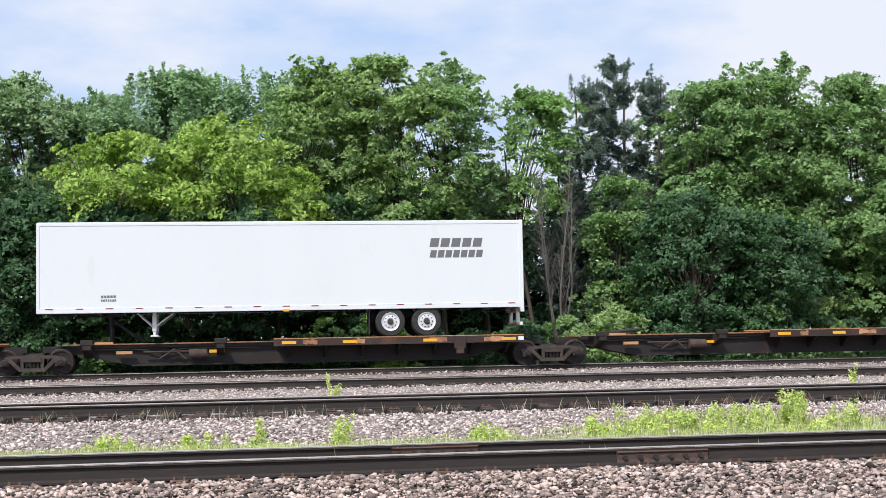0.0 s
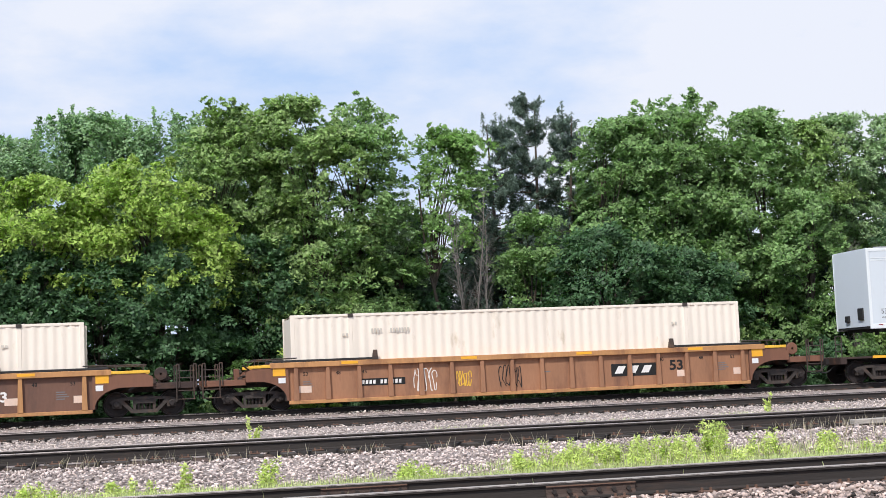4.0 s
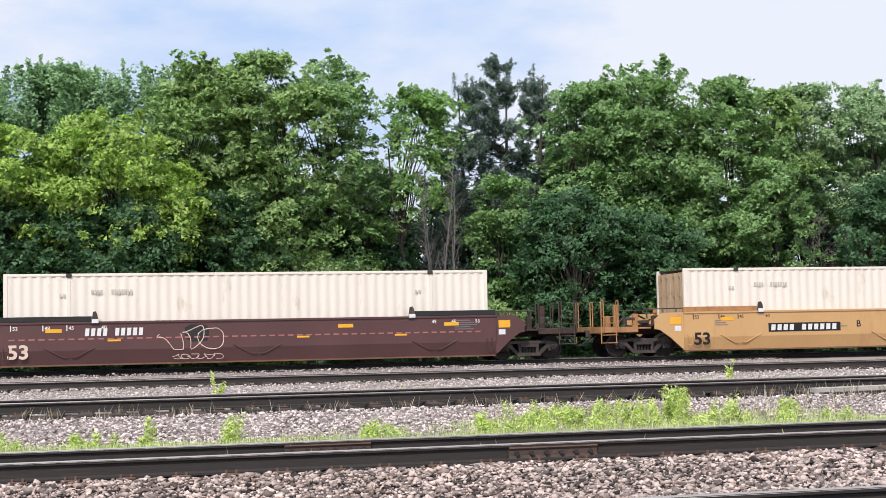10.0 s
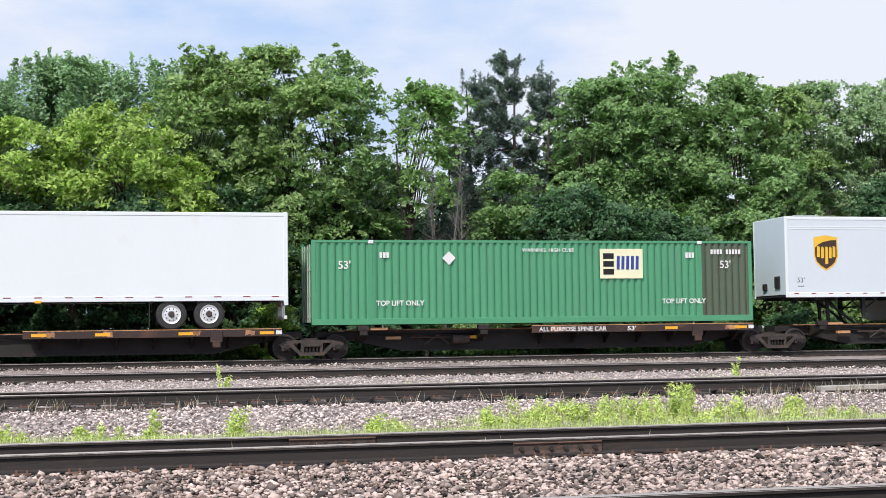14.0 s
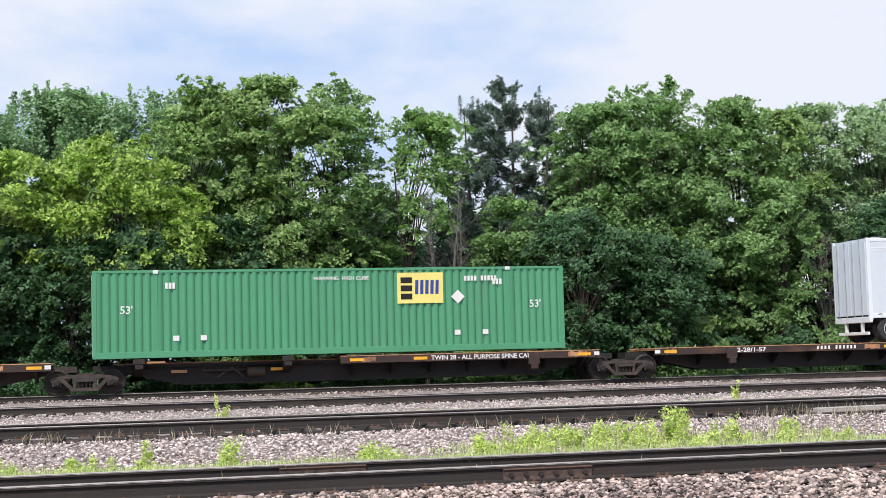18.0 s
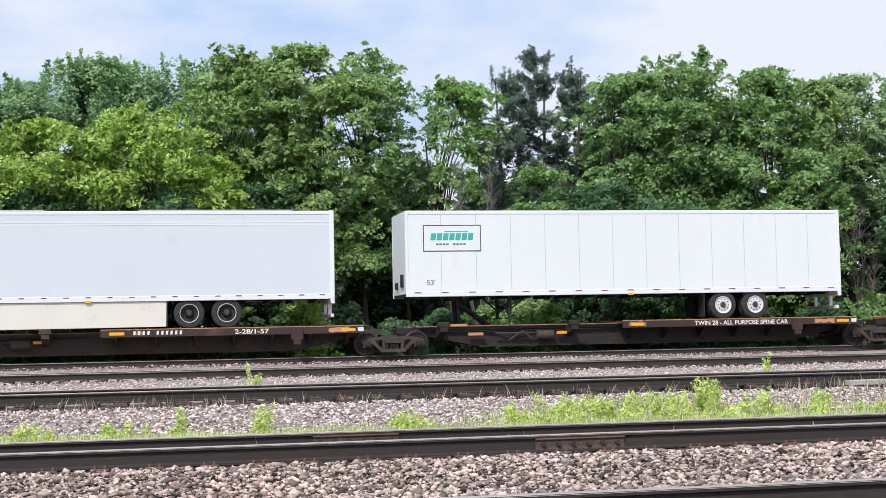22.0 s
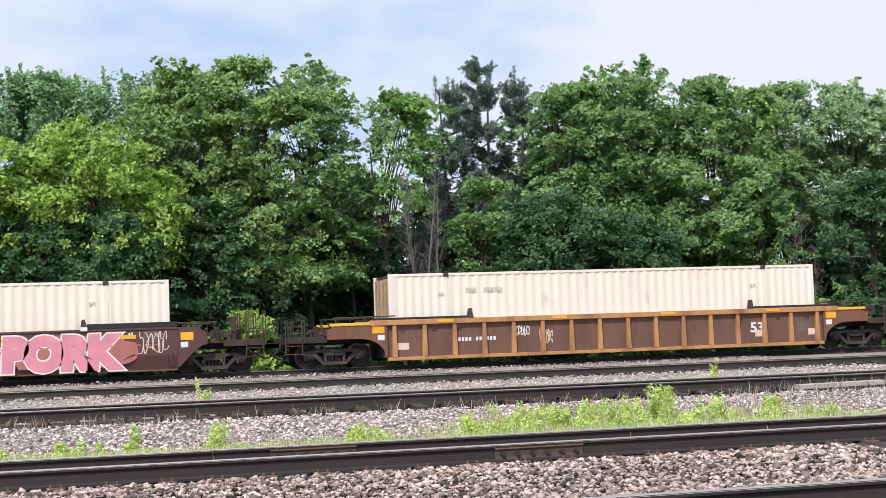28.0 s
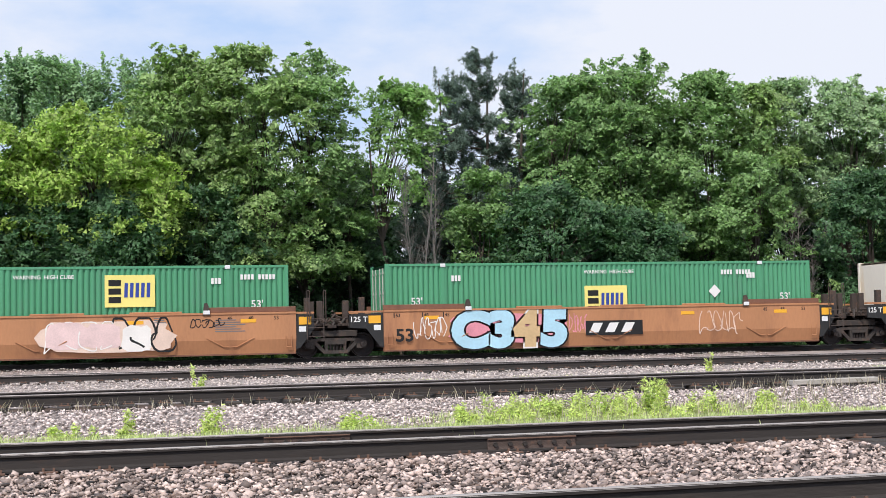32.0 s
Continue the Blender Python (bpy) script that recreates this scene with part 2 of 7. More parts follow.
M = {
    # near-black base: the shade between the stones is put into the ground colour
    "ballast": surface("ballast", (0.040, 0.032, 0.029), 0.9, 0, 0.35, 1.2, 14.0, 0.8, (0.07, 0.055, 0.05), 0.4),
    "rail_dirt": surface("rail_dirt", (0.11, 0.068, 0.050), 0.95, 0, 0.4, 3.0, 40.0, 0.8, (0.05, 0.038, 0.033), 0.45),
    # natural stone-to-stone tones, spread wider to mimic shaded undersides
    "stone": surface("stone", (0.405, 0.312, 0.272), 0.85, 0, 0.4, 0.9, 25.0, 0.3, (0.24, 0.15, 0.11), 0.2, island=0.96),
    "stone_pale": surface("stone_pale", (0.58, 0.485, 0.45), 0.85, 0, 0.3, 0.5, 25.0, 0.3, island=0.72),
    "rail": surface("rail", (0.037, 0.030, 0.027), 0.85, 0.0, 0.25, 3.0, 40.0, 0.3, (0.07, 0.045, 0.035), 0.12, stretch=(0.2, 1, 1)),
    "rail_head": surface("rail_head", (0.42, 0.38, 0.355), 0.62, 0.5, 0.15, 2.0, 60.0, 0.05, stretch=(0.1, 1, 1)),
    "rail_dull": surface("rail_dull", (0.40, 0.35, 0.33), 0.45, 0.8, 0.25, 2.0, 60.0, 0.1, stretch=(0.1, 1, 1)),
    "tie": surface("tie", (0.055, 0.045, 0.038), 0.9, 0, 0.4, 3.0, 30.0, 0.6, stretch=(4, 0.6, 2)),
    "rust_plate": surface("rust_plate", (0.17, 0.098, 0.070), 0.85, 0.1, 0.35, 8.0, 60.0, 0.4),
    "rust_dark": surface("rust_dark", (0.085, 0.058, 0.048), 0.8, 0.1, 0.35, 8.0, 60.0, 0.4, (0.17, 0.09, 0.06), 0.2),
    "soil": surface("soil", (0.07, 0.06, 0.04), 0.95, 0, 0.4, 0.6, 8.0, 0.5, (0.05, 0.075, 0.02), 0.5),
    "steel_dark": surface("steel_dark", (0.024, 0.019, 0.018), 0.7, 0.1, 0.35, 1.4, 25.0, 0.2, (0.07, 0.038, 0.026), 0.22, stretch=(0.5, 1, 1)),
    "steel_brown": surface("steel_brown", (0.042, 0.025, 0.021), 0.72, 0.05, 0.35, 1.2, 25.0, 0.2, (0.12, 0.058, 0.034), 0.3, stretch=(0.5, 1, 1)),
    "deck": surface("deck", (0.34, 0.17, 0.085), 0.8, 0.0, 0.4, 2.0, 30.0, 0.3, (0.10, 0.05, 0.035), 0.4),
    "grime": surface("grime", (0.062, 0.045, 0.038), 0.8, 0.05, 0.4, 2.0, 30.0, 0.3, (0.14, 0.08, 0.05), 0.3),
    "panel_brown": surface("panel_brown", (0.17, 0.085, 0.058), 0.72, 0, 0.3, 0.9, 14.0, 0.1, (0.10, 0.055, 0.042), 0.4, stretch=(1, 1, 0.3)),
    "wheel_white": surface("wheel_white", (0.80, 0.80, 0.81), 0.32, 0.25, 0.08, 5.0, 60.0, 0.05),
    "worn": surface("worn", (0.52, 0.27, 0.135), 0.8, 0.0, 0.35, 2.0, 30.0, 0.3, (0.22, 0.10, 0.055), 0.35),
    "bogie": surface("bogie", (0.054, 0.044, 0.039), 0.75, 0.1, 0.35, 3.0, 40.0, 0.3, (0.11, 0.07, 0.052), 0.35),
    "wheel": surface("wheel", (0.034, 0.027, 0.025), 0.65, 0.3, 0.3, 4.0, 40.0, 0.2, (0.07, 0.04, 0.03), 0.3),
    "tread": surface("tread", (0.55, 0.54, 0.53), 0.3, 1.0, 0.1, 3.0, 60.0, 0.05),
    "black": surface("black", (0.02, 0.02, 0.021), 0.7, 0, 0.3, 2.0, 30.0, 0.2, (0.06, 0.05, 0.045), 0.15),
    "rubber": surface("rubber", (0.03, 0.029, 0.029), 0.85, 0, 0.2, 3.0, 60.0, 0.3, (0.09, 0.085, 0.075), 0.2),
    "alloy": surface("alloy", (0.72, 0.73, 0.75), 0.35, 0.85, 0.15, 5.0, 60.0, 0.1),
    "reflect_yellow": surface("reflect_yellow", (0.85, 0.42, 0.03), 0.5, 0, 0.12, 4.0, 60.0, 0.05),
    "reflect_white": surface("reflect_white", (0.75, 0.75, 0.75), 0.5, 0, 0.12, 4.0, 60.0, 0.05),
    "reflect_red": surface("reflect_red", (0.24, 0.035, 0.045), 0.5, 0, 0.12, 4.0, 60.0, 0.05),
    "reflect_orange": surface("reflect_orange", (0.52, 0.27, 0.13), 0.6, 0, 0.15, 4.0, 60.0, 0.05),
    "white": surface("white", (0.77, 0.805, 0.82), 0.42, 0, 0.035, 0.6, 12.0, 0.03, (0.70, 0.69, 0.66), 0.04, stretch=(1, 1, 0.4)),
    "white_cool": surface("white_cool", (0.65, 0.70, 0.745), 0.42, 0, 0.035, 0.6, 12.0, 0.03, (0.60, 0.62, 0.64), 0.05, stretch=(1, 1, 0.4)),
    "skirt": surface("skirt", (0.76, 0.725, 0.64), 0.5, 0, 0.05, 0.8, 12.0, 0.03, (0.6, 0.57, 0.5), 0.15),
    "blue": surface("blue", (0.25, 0.505, 0.80), 0.4, 0, 0.05, 0.6, 12.0, 0.03, (0.30, 0.48, 0.72), 0.1, stretch=(1, 1, 0.4)),
    "beige": surface("beige", (0.86, 0.765, 0.660), 0.6, 0, 0.07, 0.8, 12.0, 0.06, (0.52, 0.42, 0.28), 0.06, stretch=(1, 1, 0.35)),
    "beige_stained": surface("beige_stained", (0.84, 0.75, 0.65), 0.6, 0, 0.08, 0.35, 12.0, 0.06, (0.72, 0.50, 0.25), 0.26, stretch=(1, 1, 0.35)),
    "green": surface("green", (0.080, 0.305, 0.158), 0.5, 0, 0.12, 0.7, 14.0, 0.06, (0.10, 0.26, 0.16), 0.15, stretch=(1, 1, 0.35)),
    "steel_grey": surface("steel_grey", (0.50, 0.52, 0.55), 0.45, 0.2, 0.1, 2.0, 30.0, 0.05),
    "steel_rust": surface("steel_rust", (0.058, 0.039, 0.032), 0.75, 0.05, 0.35, 1.0, 25.0, 0.2, (0.13, 0.065, 0.040), 0.32, stretch=(0.5, 1, 1)),
    "fines": surface("fines", (0.29, 0.242, 0.220), 0.95, 0, 0.35, 0.8, 22.0, 0.8, (0.12, 0.10, 0.09), 0.3),
    "stone_far": surface("stone_far", (0.57, 0.485, 0.445), 0.85, 0, 0.3, 0.5, 25.0, 0.3, island=0.45),
    "green_dull": surface("green_dull", (0.085, 0.115, 0.075), 0.6, 0, 0.2, 0.8, 14.0, 0.06, (0.10, 0.08, 0.05), 0.3, stretch=(1, 1, 0.35)),
    "tan": surface("tan", (0.60, 0.35, 0.15), 0.55, 0, 0.11, 0.6, 14.0, 0.05, (0.46, 0.26, 0.12), 0.15, stretch=(1, 1, 0.3)),
    "tan_dirty": surface("tan_dirty", (0.42, 0.21, 0.085), 0.65, 0, 0.2, 0.7, 14.0, 0.08, (0.20, 0.09, 0.045), 0.4, stretch=(1, 1, 0.3)),
    "rust_brown": surface("rust_brown", (0.20, 0.088, 0.052), 0.7, 0, 0.25, 0.8, 14.0, 0.1, (0.13, 0.06, 0.04), 0.4, stretch=(1, 1, 0.3)),
    "rust_orange": surface("rust_orange", (0.47, 0.215, 0.100), 0.65, 0, 0.25, 0.5, 14.0, 0.08, (0.27, 0.115, 0.06), 0.34, stretch=(1, 1, 0.3)),
    "maroon": surface("maroon", (0.105, 0.045, 0.043), 0.6, 0, 0.25, 0.7, 14.0, 0.06, (0.09, 0.045, 0.04), 0.3, stretch=(1, 1, 0.3)),
    "yellow_paint": surface("yellow_paint", (0.80, 0.47, 0.05), 0.55, 0, 0.15, 2.0, 30.0, 0.05, (0.4, 0.2, 0.06), 0.2),
    "ink": surface("ink", (0.014, 0.014, 0.015), 0.9, 0, 0.1, 3.0, 30.0, 0.0),
    "grey_ink": surface("grey_ink", (0.16, 0.16, 0.17), 0.6, 0, 0.1, 3.0, 30.0, 0.0),
    "faint_ink": surface("faint_ink", (0.46, 0.43, 0.38), 0.6, 0, 0.15, 3.0, 30.0, 0.0),
    "ghost_ink": surface("ghost_ink", (0.60, 0.55, 0.48), 0.6, 0, 0.15, 3.0, 30.0, 0.0),
    "rod_tan": surface("rod_tan", (0.34, 0.24, 0.15), 0.7, 0, 0.3, 3.0, 30.0, 0.1),
    "panel_tan": surface("panel_tan", (0.34, 0.165, 0.090), 0.72, 0, 0.3, 0.9, 14.0, 0.1, (0.19, 0.09, 0.055), 0.35, stretch=(1, 1, 0.3)),
    "rib_orange": surface("rib_orange", (0.50, 0.25, 0.10), 0.65, 0, 0.3, 0.9, 14.0, 0.1, (0.24, 0.11, 0.055), 0.4, stretch=(1, 1, 0.3)),
    "dash_red": surface("dash_red", (0.42, 0.15, 0.13), 0.6, 0, 0.2, 3.0, 30.0, 0.0),
    "pale_ink": surface("pale_ink", (0.78, 0.76, 0.74), 0.6, 0, 0.1, 3.0, 30.0, 0.0),
    "shield_brown": surface("shield_brown", (0.055, 0.028, 0.016), 0.4, 0, 0.1, 3.0, 30.0, 0.0),
    "shield_gold": surface("shield_gold", (0.85, 0.50, 0.05), 0.4, 0, 0.15, 1.0, 30.0, 0.0),
    "panel_yellow": surface("panel_yellow", (0.86, 0.74, 0.22), 0.5, 0, 0.12, 1.0, 30.0, 0.0),
    "panel_pale": surface("panel_pale", (0.86, 0.82, 0.56), 0.5, 0, 0.12, 1.0, 30.0, 0.0),
    "logo_blue": surface("logo_blue", (0.03, 0.06, 0.32), 0.5, 0, 0.1, 3.0, 30.0, 0.0),
    "logo_teal": surface("logo_teal", (0.05, 0.42, 0.36), 0.5, 0, 0.1, 3.0, 30.0, 0.0),
    "logo_red": surface("logo_red", (0.28, 0.05, 0.06), 0.5, 0, 0.1, 3.0, 30.0, 0.0),
    "spray_pink": surface("spray_pink", (0.70, 0.27, 0.33), 0.6, 0, 0.3, 2.0, 20.0, 0.0),
    "spray_blue": surface("spray_blue", (0.42, 0.66, 0.78), 0.6, 0, 0.25, 2.0, 20.0, 0.0),
    "spray_white": surface("spray_white", (0.80, 0.76, 0.72), 0.6, 0, 0.15, 2.0, 20.0, 0.0),
    "spray_tan": surface("spray_tan", (0.60, 0.42, 0.22), 0.6, 0, 0.3, 2.0, 20.0, 0.0),
    "spray_rose": surface("spray_rose", (0.76, 0.56, 0.54), 0.6, 0, 0.3, 1.5, 20.0, 0.0),
    "beige_door": surface("beige_door", (0.60, 0.42, 0.26), 0.65, 0, 0.2, 1.0, 14.0, 0.08, (0.40, 0.24, 0.13), 0.3),
    "spray_cream": surface("spray_cream", (0.74, 0.56, 0.46), 0.6, 0, 0.25, 2.0, 20.0, 0.0),
    "timber": surface("timber", (0.42, 0.38, 0.34), 0.85, 0, 0.3, 3.0, 30.0, 0.5, stretch=(0.4, 3, 3)),
    "bark": surface("bark", (0.085, 0.065, 0.05), 0.9, 0, 0.4, 2.0, 20.0, 0.8, stretch=(3, 3, 0.5)),
    "bark_grey": surface("bark_grey", (0.18, 0.16, 0.145), 0.9, 0, 0.3, 2.0, 20.0, 0.5, stretch=(3, 3, 0.5)),
    "leaf_maple": leafy("leaf_maple", (0.265, 0.375, 0.140)),
    "leaf_deep": leafy("leaf_deep", (0.212, 0.335, 0.128)),
    "leaf_bright": leafy("leaf_bright", (0.350, 0.475, 0.115)),
    "leaf_willow": leafy("leaf_willow", (0.240, 0.365, 0.190)),
    "leaf_light": leafy("leaf_light", (0.230, 0.370, 0.125)),
    "leaf_locust": leafy("leaf_locust", (0.300, 0.410, 0.225)),
    # bush green, darkened so the canopy's shade sits in the colour
    "leaf_bush_shaded": leafy("leaf_bush_shaded", (0.085, 0.168, 0.076)),
    # near-black green: the wood's inner shade is painted into these leaves
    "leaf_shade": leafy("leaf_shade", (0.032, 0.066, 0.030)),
    "needle": leafy("needle", (0.130, 0.185, 0.145), 0.3, 0.12),
    "weed_leaf": leafy("weed_leaf", (0.60, 0.66, 0.24), 0.4, 0.4),
    "grass": leafy("grass", (0.68, 0.72, 0.38), 0.3, 0.35),
    "straw": leafy("straw", (0.60, 0.52, 0.42), 0.3, 0.2),
}


# ---- mesh helpers ----
def box(bm, x0, x1, y0, y1, z0, z1, chamfer=0.0):
    vs = [bm.verts.new((x, y, z)) for x in (x0, x1) for y in (y0, y1) for z in (z0, z1)]
    fs = [bm.faces.new([vs[i] for i in q]) for q in ((0, 1, 3, 2), (4, 6, 7, 5), (0, 4, 5, 1), (2, 3, 7, 6), (0, 2, 6, 4), (1, 5, 7, 3))]
    if chamfer:
        es = {e for f in fs for e in f.edges}
        bmesh.ops.bevel(bm, geom=list(es), offset=chamfer, segments=1, affect="EDGES", clamp_overlap=True)
    return bm


def prism(bm, outline, axis, a, b):
    """Sweeps an outline (pairs of numbers) from a to b along 'x', 'y' or 'z'."""
    def at(p, q, s):
        return {"x": (s, p, q), "y": (p, s, q), "z": (p, q, s)}[axis]
    lo = [bm.verts.new(at(p, q, a)) for p, q in outline]
    hi = [bm.verts.new(at(p, q, b)) for p, q in outline]
    k = len(outline)
    for i in range(k):
        bm.faces.new((lo[i], lo[(i + 1) % k], hi[(i + 1) % k], hi[i]))
    bm.faces.new(lo[::-1])
    bm.faces.new(hi)
    bmesh.ops.recalc_face_normals(bm, faces=bm.faces[:])
    return bm


def disc(bm, x, z, r, y0, y1, sides=20, r1=None):
    """A round body along y."""
    r1 = r if r1 is None else r1
    a = [bm.verts.new((x + r * math.cos(t), y0, z + r * math.sin(t))) for t in np.linspace(0, 2 * math.pi, sides, endpoint=False)]
    b = [bm.verts.new((x + r1 * math.cos(t), y1, z + r1 * math.sin(t))) for t in np.linspace(0, 2 * math.pi, sides, endpoint=False)]
    for i in range(sides):
        bm.faces.new((a[i], a[(i + 1) % sides], b[(i + 1) % sides], b[i]))
    bm.faces.new(a[::-1])
    bm.faces.new(b)
    return bm


def lathe_y(bm, x, z, rings, sides=24, caps=True):
    """A turned body about a line along y: rings of (y, radius)."""
    prev = None
    for y, r in rings:
        cur = [bm.verts.new((x + r * math.cos(t), y, z + r * math.sin(t))) for t in np.linspace(0, 2 * math.pi, sides, endpoint=False)]
        if prev:
            for i in range(sides):
                bm.faces.new((prev[i], prev[(i + 1) % sides], cur[(i + 1) % sides], cur[i]))
        elif caps:
            bm.faces.new(cur[::-1])
        prev = cur
    if caps:
        bm.faces.new(prev)
    bmesh.ops.recalc_face_normals(bm, faces=bm.faces[:])
    return bm


def rod(bm, p, q, r, r2=None, sides=6):
    """A tapered bar from p to q."""
    p, q = Vector(p), Vector(q)
    r2 = r if r2 is None else r2
    d = (q - p).normalized()
    u = d.orthogonal().normalized()
    v = d.cross(u)
    a = [bm.verts.new(p + (u * math.cos(t) + v * math.sin(t)) * r) for t in np.linspace(0, 2 * math.pi, sides, endpoint=False)]
    b = [bm.verts.new(q + (u * math.cos(t) + v * math.sin(t)) * r2) for t in np.linspace(0, 2 * math.pi, sides, endpoint=False)]
    for i in range(sides):
        bm.faces.new((a[i], a[(i + 1) % sides], b[(i + 1) % sides], b[i]))
    bm.faces.new(a[::-1])
    bm.faces.new(b)
    return bm


def mesh_of(name, bm, material):
    me = bpy.data.meshes.new(name)
    bm.to_mesh(me)
    bm.free()
    me.materials.append(material)
    return me


def part(name, bm, material, parent, label="", at=None):
    """Links a bmesh, or a mesh made before, as one mesh object under a thing or a part."""
    me = bm if isinstance(bm, bpy.types.Mesh) else mesh_of(name, bm, material)
    ob = new(name, me)
    ob.parent = parent
    if at is not None:
        ob.matrix_basis = at if isinstance(at, Matrix) else Matrix.Translation(at)
    return tagged(ob, label)


def thing(name, label, category, group="", kind="", at=None):
    ob = new(name)
    ob.empty_display_size = 0.3
    if at is not None:
        ob.matrix_basis = at if isinstance(at, Matrix) else Matrix.Translation(at)
    return tagged(ob, label, category, group, kind)


def raw_mesh(name, verts, faces, material):
    """A mesh straight from arrays of corners and of equal-sided faces."""
    verts, faces = np.asarray(verts, np.float32), np.asarray(faces, np.int32)
    me = bpy.data.meshes.new(name)
    k = faces.shape[1]
    me.vertices.add(len(verts))
    me.vertices.foreach_set("co", verts.ravel())
    me.loops.add(faces.size)
    me.loops.foreach_set("vertex_index", faces.ravel())
    me.polygons.add(len(faces))
    me.polygons.foreach_set("loop_start", np.arange(0, faces.size, k, dtype=np.int32))
    me.update(calc_edges=True)
    me.materials.append(material)
    return me


LETTERS = {}
BARS = {}


def letters(text, size, material, parent, x, y, z, name="lettering", fat=0.014, slant=0.0, wide=1.0, label=""):
    """Flat lettering on a side that faces -y, its lower left corner at (x, z)."""
    key = (text, fat, slant, material.name)
    if key not in LETTERS:
        cu = bpy.data.curves.new("text", "FONT")
        cu.body, cu.offset, cu.shear, cu.fill_mode, cu.resolution_u = text, fat, slant, "FRONT", 4
        tmp = bpy.data.objects.new("text", cu)
        me = bpy.data.meshes.new_from_object(tmp)
        bpy.data.objects.remove(tmp)
        me.name = "lettering"
        me.materials.clear()
        me.materials.append(material)
        LETTERS[key] = me
    ob = part(name, LETTERS[key], None, parent, label)
    ob.matrix_basis = Matrix.Translation((x, y, z)) @ Matrix.Rotation(radians(90), 4, "X") @ Matrix.Diagonal((size * wide, size, size, 1))
    return ob


def plate(bm, x0, x1, z0, z1, y, t=0.006):
    return box(bm, x0, x1, y - t, y, z0, z1)


def bars(parent, x, z, y, count, w, h, gap, material, slant=0.0, name="marking"):
    """Plain bars that stand for writing."""
    key = (round(w, 4), round(h, 4), slant, material.name)
    if key not in BARS:
        bm = bmesh.new()
        prism(bm, [(0, 0), (w, 0), (w + slant * h, h), (slant * h, h)], "y", -0.006, 0)
        BARS[key] = mesh_of("marking", bm, material)
    for i in range(count):
        if count < 8 or i != 4:
            part(name, BARS[key], None, parent, at=(x + i * (w + gap), y, z))


MOVING = []   # (thing, x at the clip's start)
SPINNING = []  # (wheelset, its x at the clip's start, its pose on the bogie)

TRACK_Y = 48.96          # middle of the train's track
SIDE = -1.30             # near side of the loads, from the track's middle
WHEEL_R = 0.42


# ---- ground and tracks ----
rng = np.random.default_rng(7)
# y, z of the ground across the tracks
PROFILE = [(-400, -1.0), (-6, -1.0), (5.2, -0.75), (6.6, -0.52), (10.4, -0.52), (11.8, -0.60), (13.2, -0.52), (17.0, -0.50), (18.2, -0.62), (21.2, -0.42), (22.5, -0.34), (22.75, -0.37), (25.6, -0.37), (28.0, -0.40), (29.5, -0.46),
           (38.5, -0.48), (40.3, -0.43), (40.7, -0.48), (43.6, -0.48), (46.0, -0.32), (47.0, -0.20), (51.0, -0.20), (52.2, -0.55), (56, -0.5), (90, 0.0), (2500, 0.0)]


def ground_z(y):
    return np.interp(y, [p[0] for p in PROFILE], [p[1] for p in PROFILE])


def make_ground():
    xs = np.r_[-2500, -600, np.linspace(-120, 160, 141), 600, 2500]
    ys = np.unique(np.r_[[p[0] for p in PROFILE], np.linspace(4, 60, 120)])
    gx, gy = np.meshgrid(xs, ys, indexing="ij")
    gz = ground_z(gy)
    for i in range(gz.shape[0]):
        for j in range(gz.shape[1]):
            if abs(gx[i, j]) < 200 and 4 < gy[i, j] < 60:
                gz[i, j] += 0.03 * noise.noise(Vector((gx[i, j] * 0.6, gy[i, j] * 0.9, 0)))
    n, m = gz.shape
    idx = np.arange(n * m).reshape(n, m)
    f = np.stack([idx[:-1, :-1], idx[1:, :-1], idx[1:, 1:], idx[:-1, 1:]], -1).reshape(-1, 4)
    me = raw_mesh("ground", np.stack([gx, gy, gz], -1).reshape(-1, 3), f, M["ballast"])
    me.materials.append(M["soil"])
    mid = (gy[:-1, :-1] + gy[:-1, 1:])[...] / 2
    me.materials.append(M["rail_dirt"])
    mid = mid.reshape(-1)
    kind = ((mid > 51.5) | (mid < 4)).astype(np.int32)
    for y0, y1 in ((13.75, 16.1), (22.9, 25.2), (40.8, 43.4), (47.3, 50.6)):
        kind[(mid > y0) & (mid < y1)] = 2
    me.materials.append(M["fines"])
    for y0, y1 in ((16.1, 22.9), (25.2, 40.8), (43.4, 47.3)):
        kind[(mid > y0) & (mid < y1)] = 3
    me.polygons.foreach_set("material_index", kind)
    return tagged(new("ground", me), "railway yard ground of grey ballast with woodland soil behind", "ground", kind="structure")


